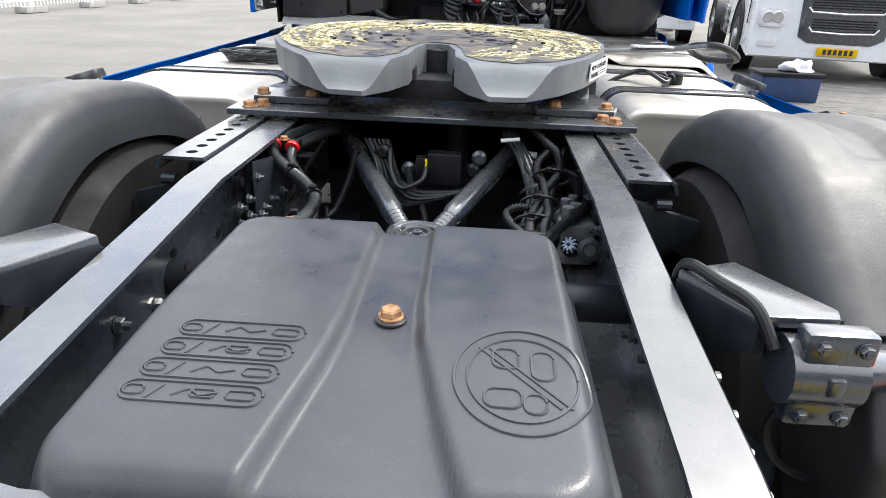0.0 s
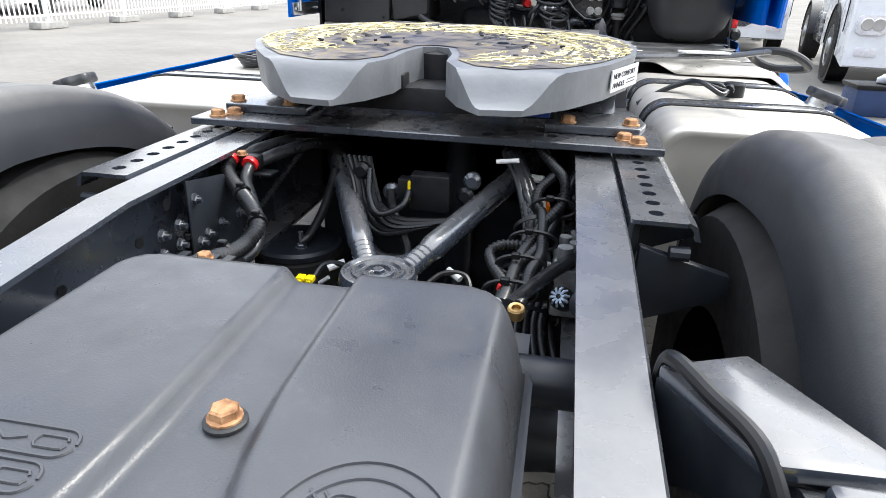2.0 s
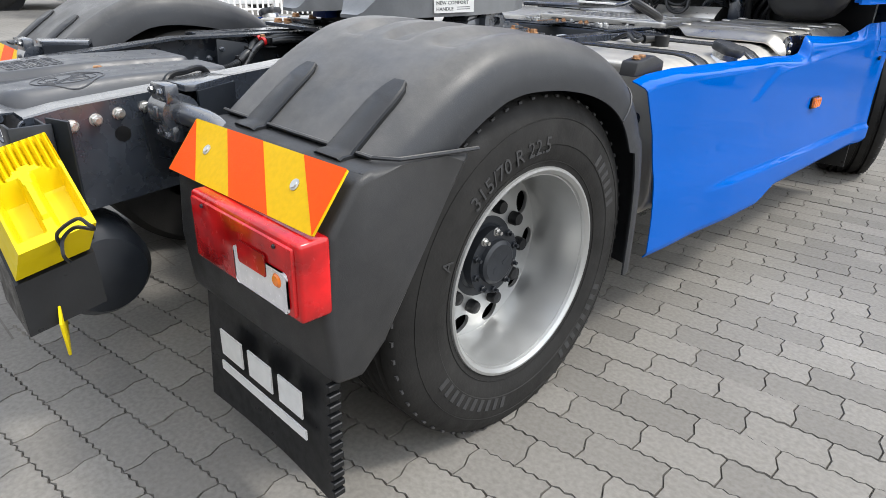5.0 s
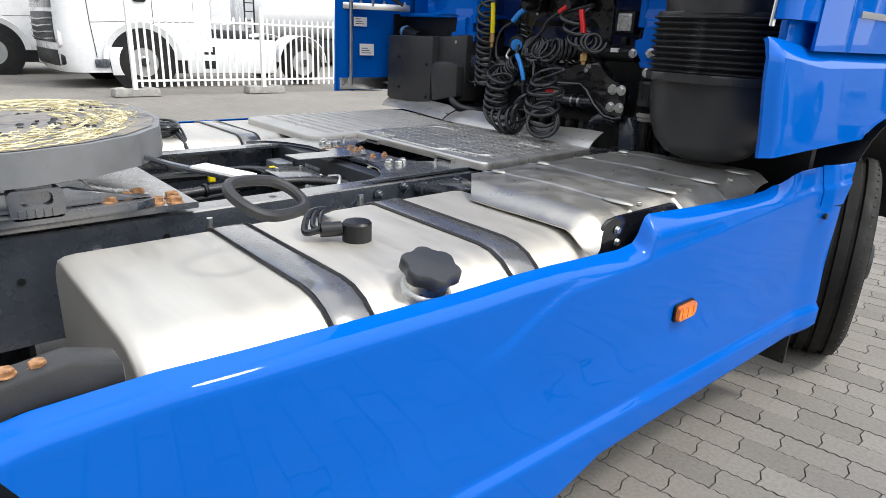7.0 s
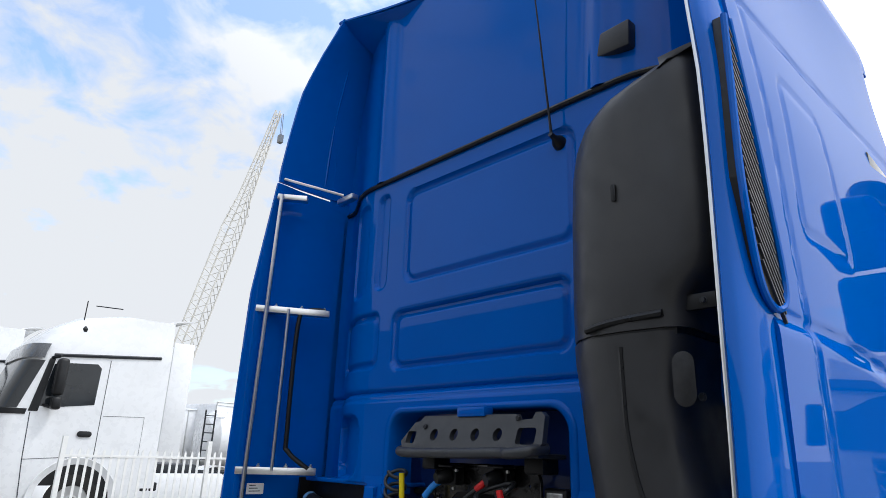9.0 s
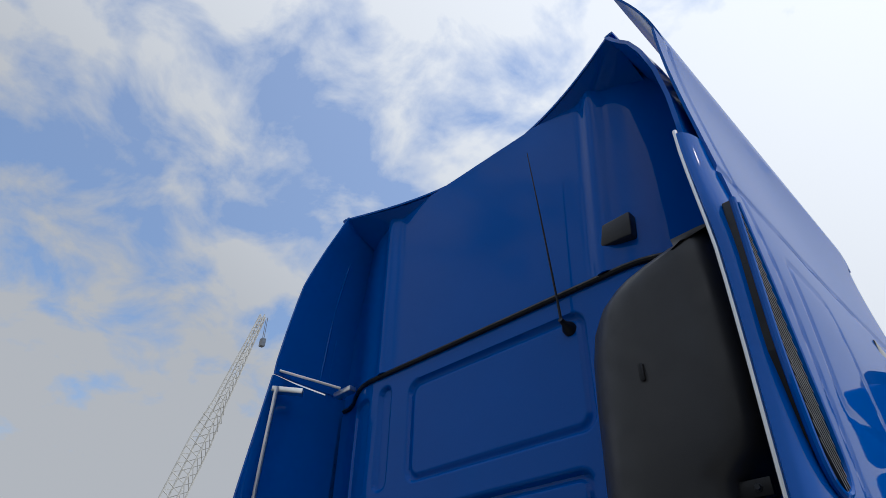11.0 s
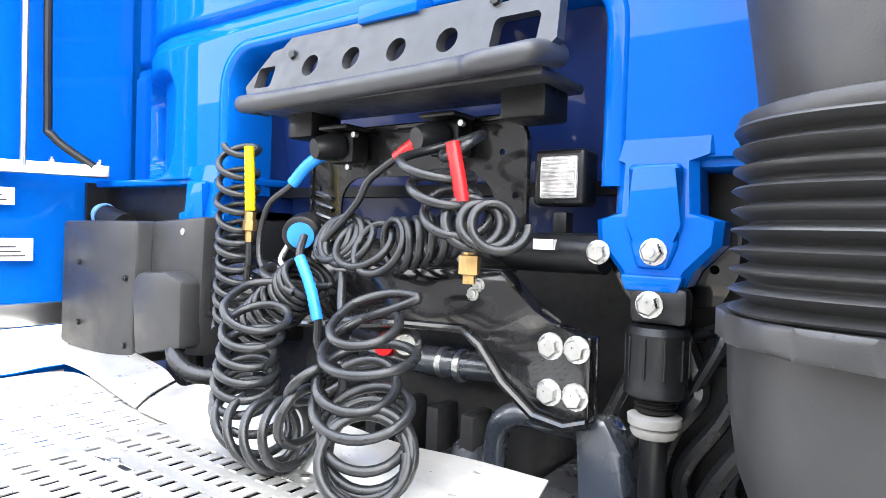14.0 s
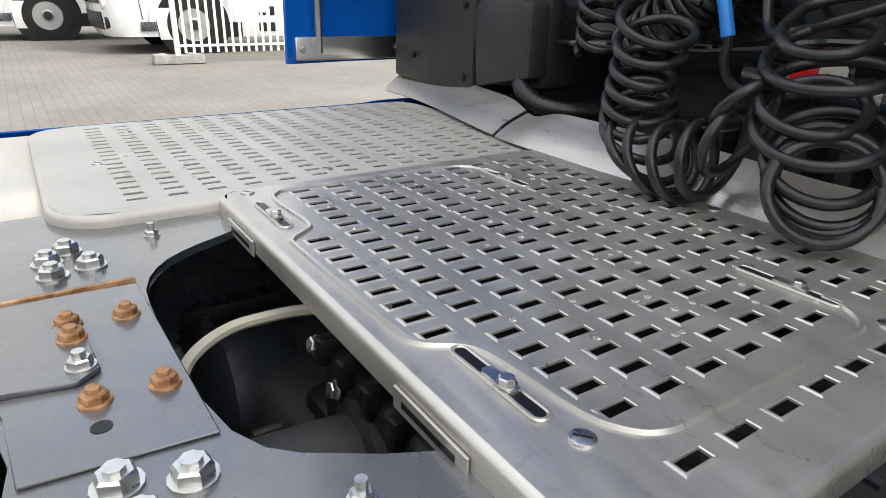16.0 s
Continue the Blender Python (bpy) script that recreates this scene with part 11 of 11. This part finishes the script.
for y in (12.2, 13.5, 14.8):
    bm = bmesh.new()
    cyl(bm, (-21.9, y, 0.5), (-19.8, y, 0.5), 0.5, seg=24)
    part("wheel_pair", bm, RUBBER, tn)
bm = bmesh.new()
box(bm, -21.3, -20.3, 10.9, 15.9, 0.75, 1.0)
part("chassis", bm, FRAME_DARK, tn)
# low tree line at the horizon
bm = bmesh.new()
rnd = random.Random(21)
for k in range(900):
    a = rnd.uniform(0.2, 1.9) + math.pi / 2 * 0
    ang = rnd.uniform(radians(95), radians(175))
    d = rnd.uniform(70, 90)
    x, y = d * math.cos(ang), d * math.sin(ang)
    z = rnd.uniform(0.3, 3.2) * (0.6 + 0.5 * noise.noise(V(ang * 9, 0, 0)))
    r = rnd.uniform(0.4, 1.1)
    t = [V(x, y, abs(z)) + V(rnd.uniform(-1, 1), rnd.uniform(-1, 1), rnd.uniform(-0.7, 0.7)) * r for _ in range(5)]
    vs = [bm.verts.new(p) for p in t]
    for q in ((0, 1, 2), (0, 2, 3), (0, 3, 4), (1, 3, 4), (1, 2, 4)):
        bm.faces.new([vs[i] for i in q])
solo("tree_line", bm, LEAF, (-40, 60, 0), "dark green tree line at the edge of the yard", "trees", kind="stuff")
# ---- ground ----
bm = bmesh.new()
R_ = 400.0
vs = [bm.verts.new(p) for p in ((-R_, -R_, -0.012), (R_, -R_, -0.012), (R_, R_, -0.012), (-R_, R_, -0.012))]
bm.faces.new(vs)
ground = solo("ground", bm, PAVER_FAR, (0, 0, -0.012), "grey concrete block paving of a truck yard", "paving", kind="structure")
# interlocking pavers with waved edges, laid in courses across the truck
PW, PH = 0.222, 0.130
TURN = Matrix.Translation((1.5, 1.0, 0.0)) @ Matrix.Rotation(radians(8.0), 4, "Z") @ Matrix.Translation((-1.5, -1.0, 0.0))


def paver_outline():
    """A block with toothed long edges and an S-shaped end, matched to its neighbours."""
    g_ = 0.0016
    n = 12
    low = [(-PW / 2 + g_ + (PW - 2 * g_) * k / n, -PH / 2 + g_ + (0.0040 if k % 2 else -0.0040)) for k in range(n)]
    right = [(PW / 2 - g_, -PH / 2 + g_), (PW / 2 - g_ + 0.007, -PH / 6), (PW / 2 - g_ - 0.007, PH / 6)]
    high = [(PW / 2 - g_ - (PW - 2 * g_) * k / n, PH / 2 - g_ + (0.0040 if k % 2 else -0.0040)) for k in range(n)]
    left = [(-PW / 2 + g_, PH / 2 - g_), (-PW / 2 + g_ - 0.007, PH / 6), (-PW / 2 + g_ + 0.007, -PH / 6)]
    return low + right + high + left


OUT = paver_outline()


def paver_verts(cx, cy, dz, tx, ty):
    top = [(cx + x * 0.990, cy + y * 0.982, dz + x * tx + y * ty) for x, y in OUT]
    deep = [(cx + x, cy + y, -0.014) for x, y in OUT]
    return top + deep


N_ = len(OUT)
FACES = [tuple(range(N_))]
for k in range(N_):
    FACES.append(((k + 1) % N_, k, N_ + k, N_ + (k + 1) % N_))
rnd = random.Random(8)
shared = []
for k in range(3):
    me = bpy.data.meshes.new("paver")
    me.from_pydata(paver_verts(0, 0, -0.0006 * k, rnd.uniform(-0.003, 0.003), rnd.uniform(-0.005, 0.005)), [], FACES)
    me.materials.append(PAVER)
    shared.append(me)
verts, faces = [], []
count = 0
for j in range(-30, 62):
    y = j * PH
    for i in range(-3, 30):
        x = 0.2 + (i + (0.5 if j % 2 else 0.0)) * PW
        if 1.20 < x < 2.75 and 0.25 < y < 3.3 and count < 300:
            put("paver", shared[rnd.randrange(3)], ground, TURN @ Matrix.Translation((x, y, rnd.uniform(-0.0015, 0.0015))))
            count += 1
        else:
            b = len(verts)
            verts += [tuple(TURN @ Vector(p)) for p in paver_verts(x, y, rnd.uniform(-0.0015, 0.001), rnd.uniform(-0.003, 0.003), rnd.uniform(-0.005, 0.005))]
            faces += [tuple(b + q for q in f) for f in FACES]
me = bpy.data.meshes.new("paver_field")
me.from_pydata(verts, [], faces)
me.materials.append(PAVER)
fld = new("paver_field", me)
fld.parent = ground
fld.matrix_basis = Matrix.Translation((0, 0, 0.012))
tagged(fld, kind="stuff")

# unseen plain wall added behind the viewpoint so rear faces reflect something dark
bm = bmesh.new()
box(bm, -45.0, 45.0, -18.3, -18.0, 0.0, 8.5)
solo("wall_south", bm, UNSEEN_WALL, (0, -18.15, 0), "plain dull grey wall, added out of view to darken reflections", "wall", kind="structure")
